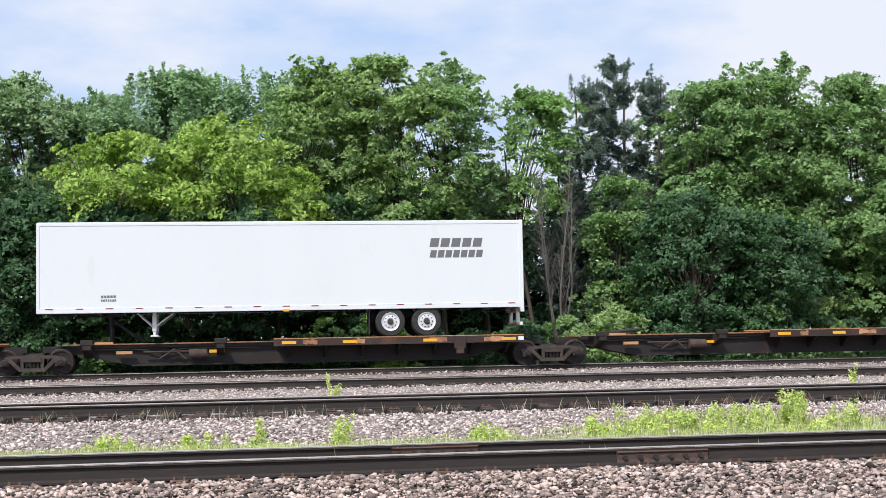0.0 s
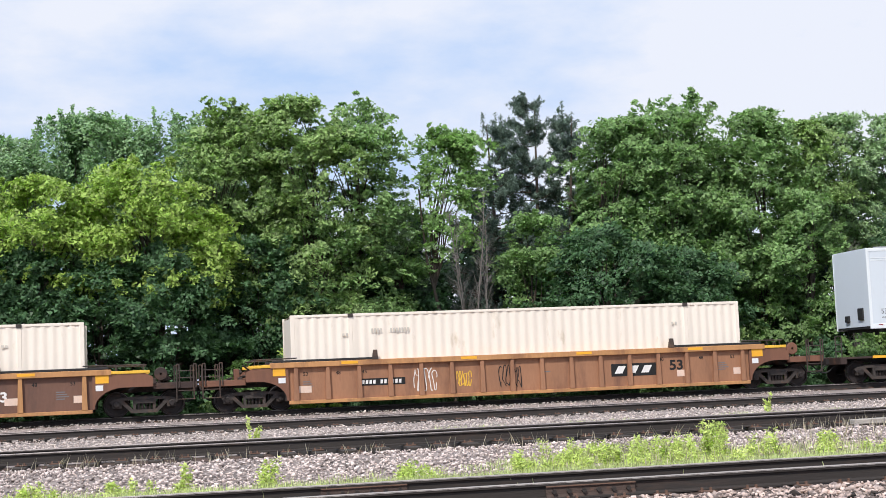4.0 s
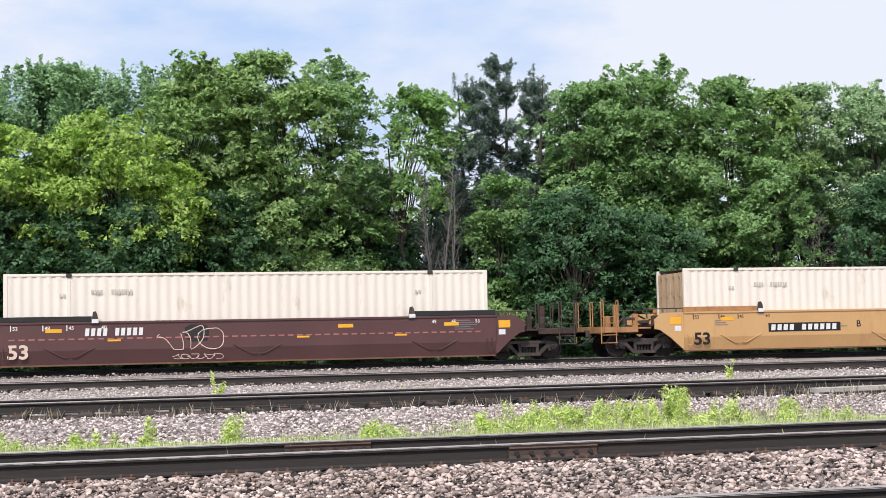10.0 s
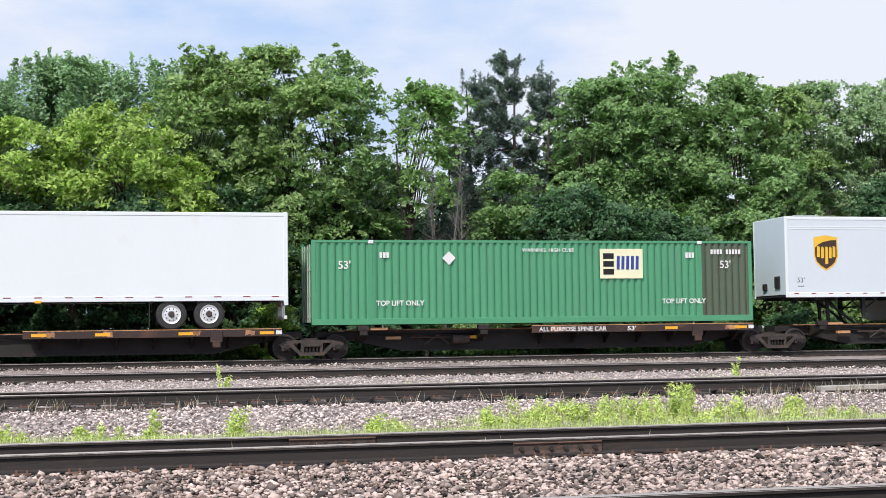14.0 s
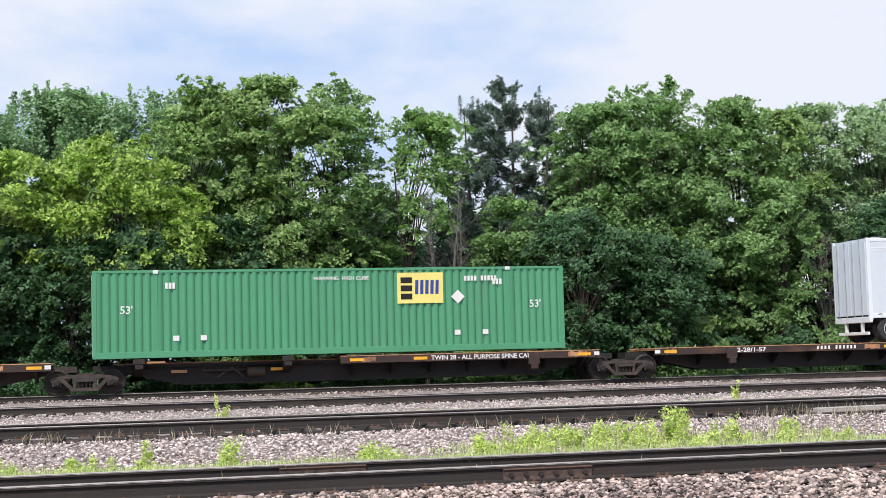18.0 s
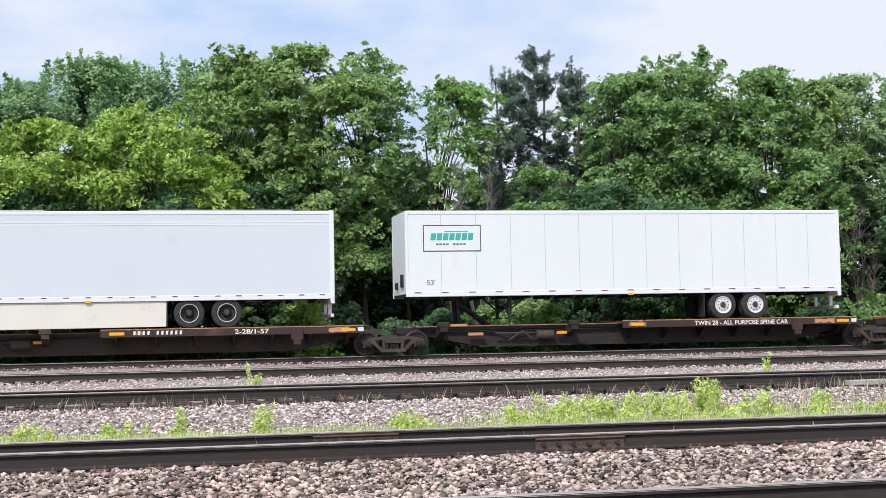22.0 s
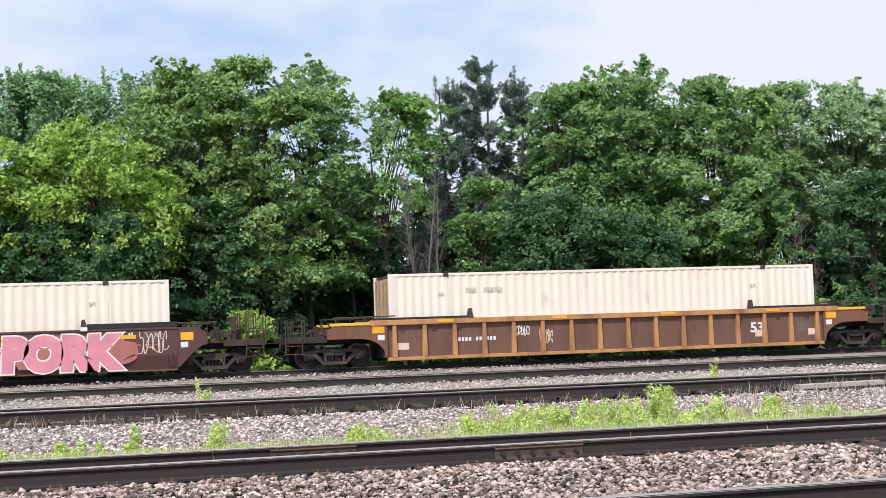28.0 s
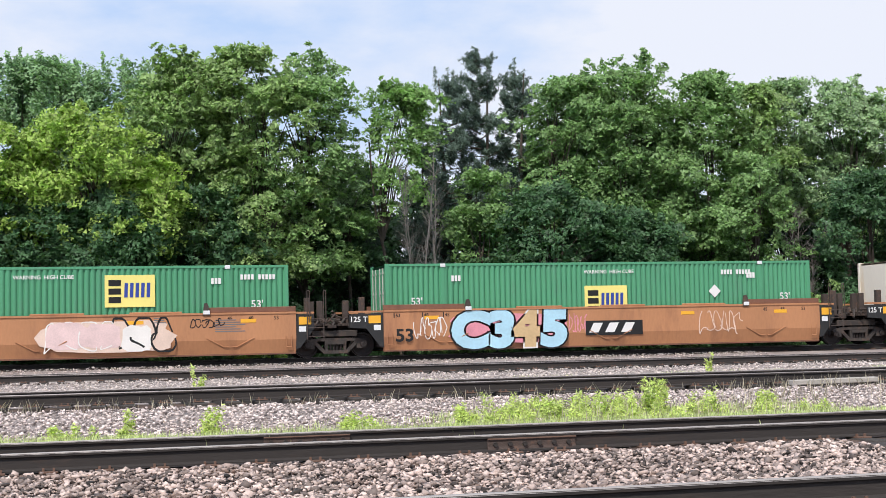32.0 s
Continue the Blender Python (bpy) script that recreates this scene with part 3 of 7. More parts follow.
def scatter_stones(name, material, x0, x1, y0, y1, count, size, label, sides=20, skip=()):
    """Loose angular stones lying on the ground between two lines."""
    base = np.array([(a, b, c) for a in (-1, 1) for b in (-1, 1) for c in (-1, 1)], float) * 0.72
    tri = np.array([(0, 1, 3), (0, 3, 2), (4, 6, 7), (4, 7, 5), (0, 4, 5), (0, 5, 1), (2, 3, 7), (2, 7, 6), (0, 2, 6), (0, 6, 4), (1, 5, 7), (1, 7, 3)])
    if sides < 12:
        base = np.array([(1, 0, 0), (-1, 0, 0), (0, 1, 0), (0, -1, 0), (0, 0, 1), (0, 0, -1)], float)
        tri = np.array([(0, 2, 4), (2, 1, 4), (1, 3, 4), (3, 0, 4), (2, 0, 5), (1, 2, 5), (3, 1, 5), (0, 3, 5)])
    x, y = rng.uniform(x0, x1, count), rng.uniform(y0, y1, count)
    keep = np.ones(count, bool)
    for a, b in skip:
        keep &= ~((y > a) & (y < b))
    x, y = x[keep], y[keep]
    k = len(x)
    s = size * rng.lognormal(0, 0.28, (k, 1, 1))
    shape = base[None] * rng.uniform(0.45, 1.55, (k, 1, 3)) * rng.uniform(0.55, 1.25, (k, len(base), 1)) * s
    q = rng.normal(size=(k, 4))
    q /= np.linalg.norm(q, axis=1, keepdims=True)
    w, a, b, c = q.T
    rot = np.stack([1 - 2 * (b * b + c * c), 2 * (a * b - w * c), 2 * (a * c + w * b), 2 * (a * b + w * c), 1 - 2 * (a * a + c * c), 2 * (b * c - w * a), 2 * (a * c - w * b), 2 * (b * c + w * a), 1 - 2 * (a * a + b * b)], -1).reshape(k, 3, 3)
    v = np.einsum("kij,kvj->kvi", rot, shape) * [1, 1, 0.66]
    v += np.stack([x, y, ground_z(y) + rng.uniform(-0.6, 2.0, k) * size], -1)[:, None]
    f = (np.arange(k) * len(base))[:, None, None] + tri[None]
    me = raw_mesh(name, v.reshape(-1, 3), f.reshape(-1, 3), material)
    return tagged(new(name, me), label, "gravel", kind="stuff")


RAIL = [(-0.076, -0.18), (0.076, -0.18), (0.076, -0.165), (0.012, -0.148), (0.009, -0.045), (0.036, -0.034), (0.037, -0.008), (0.026, 0.0), (-0.026, 0.0), (-0.037, -0.008), (-0.036, -0.034), (-0.009, -0.045), (-0.012, -0.148), (-0.076, -0.165)]


def make_track(name, y_near, z, x0, x1, head, label, tie_step=0.52, tie_from=-8.0, tie_to=30.0):
    """A track of two rails on ties; y_near is the middle of the rail on the camera's side."""
    top = thing(name, label, "railway track", kind="structure", at=(0, y_near, z))
    for k in range(2):
        bm = bmesh.new()
        prism(bm, [(p + k * 1.505, q) for p, q in RAIL], "x", x0, x1)
        r = part("rail", bm, M["rail"], top)
        bm = bmesh.new()
        prism(bm, [(k * 1.505 - 0.039, -0.013), (k * 1.505 + 0.039, -0.013), (k * 1.505 + 0.028, 0.002), (k * 1.505 - 0.028, 0.002)], "x", x0, x1)
        part("running_surface", bm, head, r, "worn steel running surface")
    bm = bmesh.new()
    box(bm, -0.115, 0.115, -0.60, 2.0, -0.36, -0.19, 0.012)
    tie = mesh_of("tie", bm, M["tie"])
    bm = bmesh.new()
    for k in range(2):
        box(bm, -0.09, 0.09, k * 1.505 - 0.17, k * 1.505 + 0.17, -0.19, -0.176)
        for sx, sy in ((-0.05, -0.09), (0.05, -0.09), (-0.05, 0.09), (0.05, 0.09)):
            box(bm, sx - 0.012, sx + 0.012, k * 1.505 + sy - 0.012, k * 1.505 + sy + 0.012, -0.18, -0.145)
    pl = mesh_of("tie_plate", bm, M["rust_plate"])
    x = tie_from
    while x < tie_to:
        ob = part("tie", tie, None, top, at=pose(x + rng.uniform(-0.04, 0.04), rng.uniform(-0.06, 0.06), rng.uniform(-0.012, 0.004), 0, 0, rng.uniform(-1.5, 1.5)))
        part("tie_plate", pl, None, top, at=(ob.matrix_basis.translation.x, 0, 0))
        x += tie_step
    return top


def joint_bar(track, x, side_y, length=0.98):
    """A bolted bar that joins two rails."""
    bm = bmesh.new()
    prism(bm, [(side_y, -0.150), (side_y - 0.034, -0.156), (side_y - 0.022, -0.125), (side_y - 0.020, -0.075), (side_y - 0.034, -0.048), (side_y, -0.044)], "x", x - length / 2, x + length / 2)
    bar = part("joint_bar", bm, M["rust_dark"], track, "bolted rusty joint bar")
    bm = bmesh.new()
    prism(bm, [(side_y - 0.008, -0.043), (side_y - 0.037, -0.050), (side_y - 0.037, -0.040), (side_y - 0.008, -0.034)], "x", x - length / 2, x + length / 2)
    part("bar_edge", bm, M["rust_plate"], bar, "rubbed rusty upper edge")
    for i in range(6):
        bm = bmesh.new()
        disc(bm, x - length / 2 + (i + 0.5) * length / 6, -0.1, 0.026, side_y - 0.056, side_y - 0.018, 6)
        part("bolt", bm, M["rail"], bar)


ground = make_ground()
track_front = make_track("track_1", 7.72, -0.314, -200, 260, M["rail_head"], "nearest track with worn bright rails on dark ties", tie_from=-4, tie_to=10)
track_second = make_track("track_2", 14.41, -0.314, -200, 260, M["rail_head"], "second track with bright rails on spiked wooden ties", tie_from=-5, tie_to=14)
track_third = make_track("track_3", 23.5, -0.08, -200, 260, M["rail_dull"], "weedy siding track with dull brown rails", tie_from=-6, tie_to=20)
track_fourth = make_track("track_4", 41.5, -0.2, -200, 300, M["rail_dull"], "dark siding track beside the train's track", tie_from=-12, tie_to=32)
track_train = make_track("track_5", TRACK_Y - 0.7525, 0.0, -700, 700, M["rail_head"], "main track under the freight train", tie_from=-14, tie_to=40)
joint_bar(track_second, 4.62, -0.012)
joint_bar(track_second, 2.45, 1.505 - 0.012)
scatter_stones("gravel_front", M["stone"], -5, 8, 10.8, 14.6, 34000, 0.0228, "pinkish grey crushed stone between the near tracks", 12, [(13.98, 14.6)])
scatter_stones("gravel_between", M["stone_pale"], -6.5, 14, 15.9, 23.3, 46000, 0.0258, "pale grey crushed stone with weeds", 8, [(15.86, 16.0), (22.85, 23.4)])
scatter_stones("gravel_siding", M["stone_far"], -13, 24, 24.9, 48.0, 42000, 0.031, "pale grey crushed stone round the sidings", 8, [(40.85, 43.3), (24.9, 25.15)])


# ---- running gear ----
def wheelset_mesh():
    bm = bmesh.new()
    for s in (-1, 1):
        y = s * 0.7525
        lathe_y(bm, 0, 0, [(y - s * 0.09, WHEEL_R + 0.027), (y - s * 0.06, WHEEL_R + 0.025), (y - s * 0.045, WHEEL_R), (y + s * 0.055, WHEEL_R - 0.006), (y + s * 0.056, WHEEL_R - 0.06), (y + s * 0.02, WHEEL_R - 0.08), (y + s * 0.0, 0.18), (y + s * 0.04, 0.13), (y + s * 0.05, 0.09)], 22)
    lathe_y(bm, 0, 0, [(-1.10, 0.07), (1.10, 0.07)], 12)
    for s in (-1, 1):
        lathe_y(bm, 0, 0, [(s * 1.00, 0.115), (s * 1.12, 0.115), (s * 1.13, 0.085), (s * 1.15, 0.08)], 16)
        for k in range(3):
            a = k * 2.094 + 0.4
            disc(bm, 0.05 * math.cos(a), 0.05 * math.sin(a), 0.018, s * 1.15 - 0.01, s * 1.15 + 0.015, 6)
    me = mesh_of("wheelset", bm, M["wheel"])
    me.materials.append(M["tread"])
    for p in me.polygons:
        d = math.hypot(p.center.x, p.center.z)
        if 0.395 < d < 0.425 and abs(p.center.y) > 0.70:
            p.material_index = 1
    return me


def side_frame_mesh():
    """Cast side frame: arched top, sloped legs, two windows and a spring opening."""
    bm = bmesh.new()
    for s in (-1, 1):
        y0, y1 = s * 0.93, s * 1.06
        a, b = min(y0, y1), max(y0, y1)
        prism(bm, [(-1.10, 0.52), (-0.98, 0.60), (-0.60, 0.66), (0.60, 0.66), (0.98, 0.60), (1.10, 0.52), (1.06, 0.44), (0.82, 0.47), (0.60, 0.555), (-0.60, 0.555), (-0.82, 0.47), (-1.06, 0.44)], "y", a, b)
        for d in (-1, 1):
            prism(bm, [(d * 0.80, 0.50), (d * 0.70, 0.58), (d * 0.34, 0.22), (d * 0.42, 0.14)], "y", a, b)
            prism(bm, [(d * 0.36, 0.20), (d * 0.27, 0.20), (d * 0.27, 0.60), (d * 0.38, 0.60)], "y", a, b)
            box(bm, d * 0.88 - 0.15, d * 0.88 + 0.15, a, b + 0.0, 0.30, 0.47)
        prism(bm, [(-0.44, 0.13), (0.44, 0.13), (0.40, 0.24), (-0.40, 0.24)], "y", a - 0.03, b + 0.03)
        box(bm, -0.30, 0.30, a - 0.04, b + 0.04, 0.44, 0.55)
    box(bm, -0.18, 0.18, -0.95, 0.95, 0.40, 0.60)
    box(bm, -0.30, 0.30, -0.35, 0.35, 0.56, 0.72)
    return mesh_of("side_frame", bm, M["bogie"])


def springs_mesh():
    bm = bmesh.new()
    for s in (-1,):
        for x in (-0.18, -0.06, 0.06, 0.18):
            for k in range(5):
                bmz = 0.245 + k * 0.04
                bmesh.ops.create_cone(bm, cap_ends=True, segments=10, radius1=0.052, radius2=0.052, depth=0.022, matrix=Matrix.Translation((x, s * 1.0, bmz + 0.011)))
            bmesh.ops.create_cone(bm, cap_ends=True, segments=8, radius1=0.032, radius2=0.032, depth=0.2, matrix=Matrix.Translation((x, s * 1.0, 0.34)))
    return mesh_of("spring_pack", bm, M["wheel"])


GEAR = {"wheelset": wheelset_mesh(), "side_frame": side_frame_mesh(), "springs": springs_mesh()}


def bogie(car, x, base, car_x):
    """A two-axle bogie under car at x; car_x is where the car's origin is at the clip's start."""
    b = part("bogie", GEAR["side_frame"], None, car, "dusty dark cast-steel bogie", at=(x, 0, 0))
    part("spring_pack", GEAR["springs"], None, b)
    part("spring_pack", GEAR["springs"], None, b, at=(0, 2.0, 0))
    for d in (-1, 1):
        w = part("wheelset", GEAR["wheelset"], None, b, at=(d * base / 2, 0, WHEEL_R))
        SPINNING.append((w, car_x + x + d * base / 2, d * base / 2))
    return b


def coupler(car, x, s):
    """A knuckle coupler with its draft gear; s points away from the car."""
    bm = bmesh.new()
    a, b = sorted((x, x + s * 0.75))
    box(bm, a, b, -0.09, 0.09, 0.76, 0.94, 0.02)
    c, d = sorted((x + s * 0.72, x + s * 1.0))
    box(bm, c, d, -0.15, 0.15, 0.70, 1.0, 0.04)
    part("coupler", bm, M["bogie"], car, "rusty knuckle coupler")
    bm = bmesh.new()
    pts = [Vector((x + s * t, -0.3, 0.75 - 0.32 * math.sin(math.pi * t / 1.0))) for t in np.linspace(0, 1.0, 8)]
    tube(bm, pts, 0.025, 0.025)
    part("air_hose", bm, M["black"], car)


def ladder(car, x, y, z0, z1, w=0.42, mat=None, rungs=None):
    bm = bmesh.new()
    for d in (0, w):
        rod(bm, (x + d - 0.04, y, z0), (x + d - 0.04, y, z1), 0.016)
        rod(bm, (x + d + 0.04, y, 1.2), (x + d + 0.04, y, z1), 0.016)
        rod(bm, (x + d - 0.04, y, z1), (x + d + 0.04, y, z1), 0.016)
    z = z0 + 0.1
    while z < (rungs or z1):
        rod(bm, (x, y, z), (x + w, y, z), 0.014)
        z += 0.3
    return part("ladder", bm, mat or M["reflect_white"], car, "grab-iron ladder")


# ---- articulated spine car ----
def spine_car(left_x, length, side, right_end=False, left_end=False, rust=False, lettering=None, loaded=True):
    """One platform of a spine car: a deep centre sill, a wheel platform at one end and a hitch at the other. Origin at the left bogie."""
    L = length
    car = thing("spine_car", "weathered dark brown spine car platform with yellow reflectors on the rails", "rail car", "train of rail cars", at=(left_x, TRACK_Y, 0))
    MOVING.append((car, left_x))
    paint = M["steel_rust"] if rust else M["steel_dark"]
    a, b = (1.25 if not left_end else 1.35), L - (1.25 if not right_end else 1.35)
    bm = bmesh.new()
    prism(bm, [(-1.9 if left_end else 0.25, 0.74), (0.9, 0.74), (a + 0.1, 0.64), (a + 1.9, 0.26), (b - 1.9, 0.26), (b - 0.1, 0.64), (L - 0.9, 0.74), (L + 1.9 if right_end else L - 0.25, 0.74), (L + 1.9 if right_end else L - 0.25, 0.94), (-1.9 if left_end else 0.25, 0.94)], "y", -0.40, 0.40)
    box(bm, a + 0.2, b - 0.2, -0.55, 0.55, 0.86, 0.95)
    box(bm, a + 1.9, b - 1.9, -0.52, 0.52, 0.24, 0.29)
    part("centre_sill", bm, paint, car, "dark weathered steel centre sill")
    # wheel platform
    p0, p1 = (0.45 * L, L - 1.05) if side == "R" else (1.05, 0.62 * L)
    bm = bmesh.new()
    box(bm, p0, p1, -1.28, 1.28, 0.97, 1.02)
    part("platform", bm, M["deck"], car, "rusty worn steel wheel platform")
    for s in (-1, 1):
        bm = bmesh.new()
        y0, y1 = sorted((s * 1.25, s * 1.30))
        box(bm, p0, p1, y0, y1, 0.81, 1.045)
        y0, y1 = sorted((s * 1.14, s * 1.25))
        box(bm, p0, p1, y0, y1, 0.81, 0.835)
        rail = part("side_rail", bm, M["steel_brown"], car)
        bm = bmesh.new()
        y0, y1 = sorted((s * 1.245, s * 1.306))
        box(bm, p0, p1, y0, y1, 1.045, 1.072)
        part("worn_edge", bm, M["worn"], rail, "rubbed orange-brown edge")
        if s < 0:
            rw = np.random.default_rng(int(abs(left_x) * 7))
            for k in range(4):
                x = p0 + (p1 - p0) * (0.02 + 0.25 * k + 0.12 * rw.uniform())
                wd = rw.uniform(0.25, 0.8)
                if lettering and 0 < k < 3:
                    continue
                bm = bmesh.new()
                n = 7
                low = [(x + wd * i / n, 0.835 + 0.05 * rw.uniform()) for i in range(n + 1)]
                high = [(x + wd * i / n + 0.03 * rw.uniform(), 1.04 - 0.06 * rw.uniform()) for i in range(n, -1, -1)]
                prism(bm, low + high, "y", -1.3008, -1.2995)
                part("worn_patch", bm, M["worn"] if k % 2 else M["deck"], rail, "rubbed rusty patch")
    n = 7
    for k in range(n):
        x = p0 + 0.5 + k * (p1 - p0 - 1.0) / (n - 1)
        bm = bmesh.new()
        prism(bm, [(-1.25, 0.82), (-1.25, 0.97), (1.25, 0.97), (1.25, 0.82), (0.5, 0.42), (-0.5, 0.42)], "x", x - 0.03, x + 0.03)
        part("cross_bearer", bm, paint, car)
    worded = [(p0 + fx * (p1 - p0) - 0.3, p0 + fx * (p1 - p0) + (1.9 if text.isdigit() else 0.15 * len(text) + 0.3)) for text, fx in lettering or ()]
    for k, fx in enumerate((0.06, 0.30, 0.62, 0.94)):
        x = p0 + fx * (p1 - p0)
        if any(u < x < v for u, v in worded):
            continue
        bm = bmesh.new()
        plate(bm, x - 0.24, x + 0.24, 0.875, 0.975, -1.302, 0.008)
        part("reflector", bm, M["reflect_yellow"], car, "yellow reflector")
    bm = bmesh.new()
    x = p1 - 0.10 if side == "R" else p0 + 0.10
    plate(bm, x - 0.1, x + 0.1, 0.87, 1.0, -1.303, 0.009)
    part("marker_plate", bm, M["reflect_white"], car)
    # stiffened bracket with stirrup
    x = p0 + 0.74 * (p1 - p0) if side == "R" else p0 + 0.30 * (p1 - p0)
    bm = bmesh.new()
    box(bm, x - 0.2, x + 0.2, -1.34, -1.22, 0.62, 1.02, 0.015)
    box(bm, x - 0.13, x + 0.13, -1.38, -1.24, 0.45, 0.66, 0.015)
    part("container_guide", bm, M["steel_brown"], car, "folded container guide bracket")
    # arms, pedestals and the hitch at the other end
    q0, q1 = (1.4, 0.43 * L) if side == "R" else (0.64 * L, L - 1.4)
    for x in (q0 + 0.35, q1 - 1.4):
        bm = bmesh.new()
        prism(bm, [(-1.28, 0.80), (-1.28, 0.96), (1.28, 0.96), (1.28, 0.80), (0.45, 0.55), (-0.45, 0.55)], "x", x - 0.13, x + 0.13)
        box(bm, x - 0.2, x + 0.2, -1.30, -1.05, 0.94, 1.12, 0.02)
        part("container_pedestal", bm, paint, car)
    hx = q0 + 1.1 if side == "R" else q1 - 1.1
    bm = bmesh.new()
    box(bm, hx - 0.35, hx + 0.55, -0.42, 0.42, 0.94, 1.02)
    if loaded:
        for y in (-0.32, 0.32):
            rod(bm, (hx, y, 1.0), (hx - 0.05 if side == "R" else hx + 0.05, y, 1.92), 0.07)
            rod(bm, (hx + (1.1 if side == "R" else -1.1), y, 1.0), (hx, y, 1.80), 0.05)
        box(bm, hx - 0.36, hx + 0.36, -0.45, 0.45, 1.88, 1.97, 0.02)
    else:
        for y in (-0.32, 0.32):
            rod(bm, (hx - 0.3, y, 1.05), (hx + 0.9, y, 1.16), 0.06)
        box(bm, hx - 0.5, hx + 0.1, -0.45, 0.45, 1.02, 1.12, 0.02)
    part("hitch", bm, M["black"], car, "black steel trailer hitch stand")
    for y in (-0.62, 0.50):
        bm = bmesh.new()
        box(bm, q0 - 0.5, q1 + 0.5, y, y + 0.12, 0.955, 0.995, 0.006)
        part("sill_flange", bm, M["deck"], car, "rubbed rusty sill flange")
    bm = bmesh.new()
    x = 0.5 * (q0 + q1)
    for u, v, d, e in ((-0.9, 0.70, 0.9, 0.70), (-0.4, 0.45, 0.1, 0.78), (0.5, 0.45, 0.1, 0.78)):
        bm = bmesh.new()
        rod(bm, (x + u, -0.62, v), (x + d, -0.62, e), 0.03)
        part("brake_lever", bm, M["grime"], car)
    bm = bmesh.new()
    bmesh.ops.create_cone(bm, cap_ends=True, segments=14, radius1=0.16, radius2=0.16, depth=0.6, matrix=pose(x + 0.9, -0.68, 0.62, 0, 90, 0))
    pipe = [Vector((q0 + 0.2 + (q1 - q0 - 0.4) * u, -0.50, 0.80 - 0.22 * max(0.0, 1 - abs(u - 0.45) * 9))) for u in np.linspace(0, 1, 15)]
    part("air_reservoir", bm, M["grime"], car)
    bm = bmesh.new()
    tube(bm, pipe, 0.022, 0.022, 6)
    part("train_line", bm, M["black"], car)
    for fx, mt in ((0.25, "reflect_orange"), (0.75, "reflect_yellow")):
        x = q0 + fx * (q1 - q0)
        bm = bmesh.new()
        plate(bm, x - 0.26, x + 0.26, 0.64, 0.74, -0.56, 0.16)
        part("reflector", bm, M[mt], car, "dusty reflector")
    bm = bmesh.new()
    x = q0 + 0.9 if side == "R" else q1 - 0.9
    plate(bm, x - 0.3, x + 0.3, 0.98, 1.05, -1.18, 0.02)
    part("marker_plate", bm, M["reflect_orange"], car, "faded orange marker plate")
    if lettering:
        for text, fx in lettering:
            if text.isdigit():
                bars(car, p0 + fx * (p1 - p0), 0.875, -1.303, 11, 0.075, 0.125, 0.075, M["pale_ink"], 0.1)
            else:
                letters(text, 0.215, M["pale_ink"], car, p0 + fx * (p1 - p0), -1.306, 0.855, wide=1.05 if len(text) > 12 else 1.35, fat=0.018)
    # bogies: each platform owns the one at its left, an end platform both
    for end, flag, s in ((0, left_end, -1), (L, right_end, 1)):
        if flag:
            coupler(car, end + s * 1.85, s)
            bm = bmesh.new()
            box(bm, *sorted((end - s * 0.9, end + s * 1.7)), -1.25, 1.25, 0.90, 0.98, 0.01)
            box(bm, *sorted((end + s * 1.5, end + s * 1.75)), -1.28, 1.28, 0.72, 0.98, 0.01)
            part("end_deck", bm, M["steel_brown"], car, "rusty end deck")
            bm = bmesh.new()
            plate(bm, end - 0.45, end + 0.35, 0.90, 1.0, -1.26, 0.02)
            part("reflector", bm, M["reflect_yellow"], car, "yellow reflector")
            bm = bmesh.new()
            for y in (-1.15, -0.7):
                rod(bm, (end + s * 1.62, y, 0.95), (end + s * 1.62, y, 1.75), 0.022)
            for z in (1.2, 1.45, 1.75):
                rod(bm, (end + s * 1.62, -1.15, z), (end + s * 1.62, -0.7, z), 0.018)
            part("hand_rail", bm, M["bogie"], car)
        if flag or s < 0:
            bogie(car, end, 1.75, left_x)
    return car


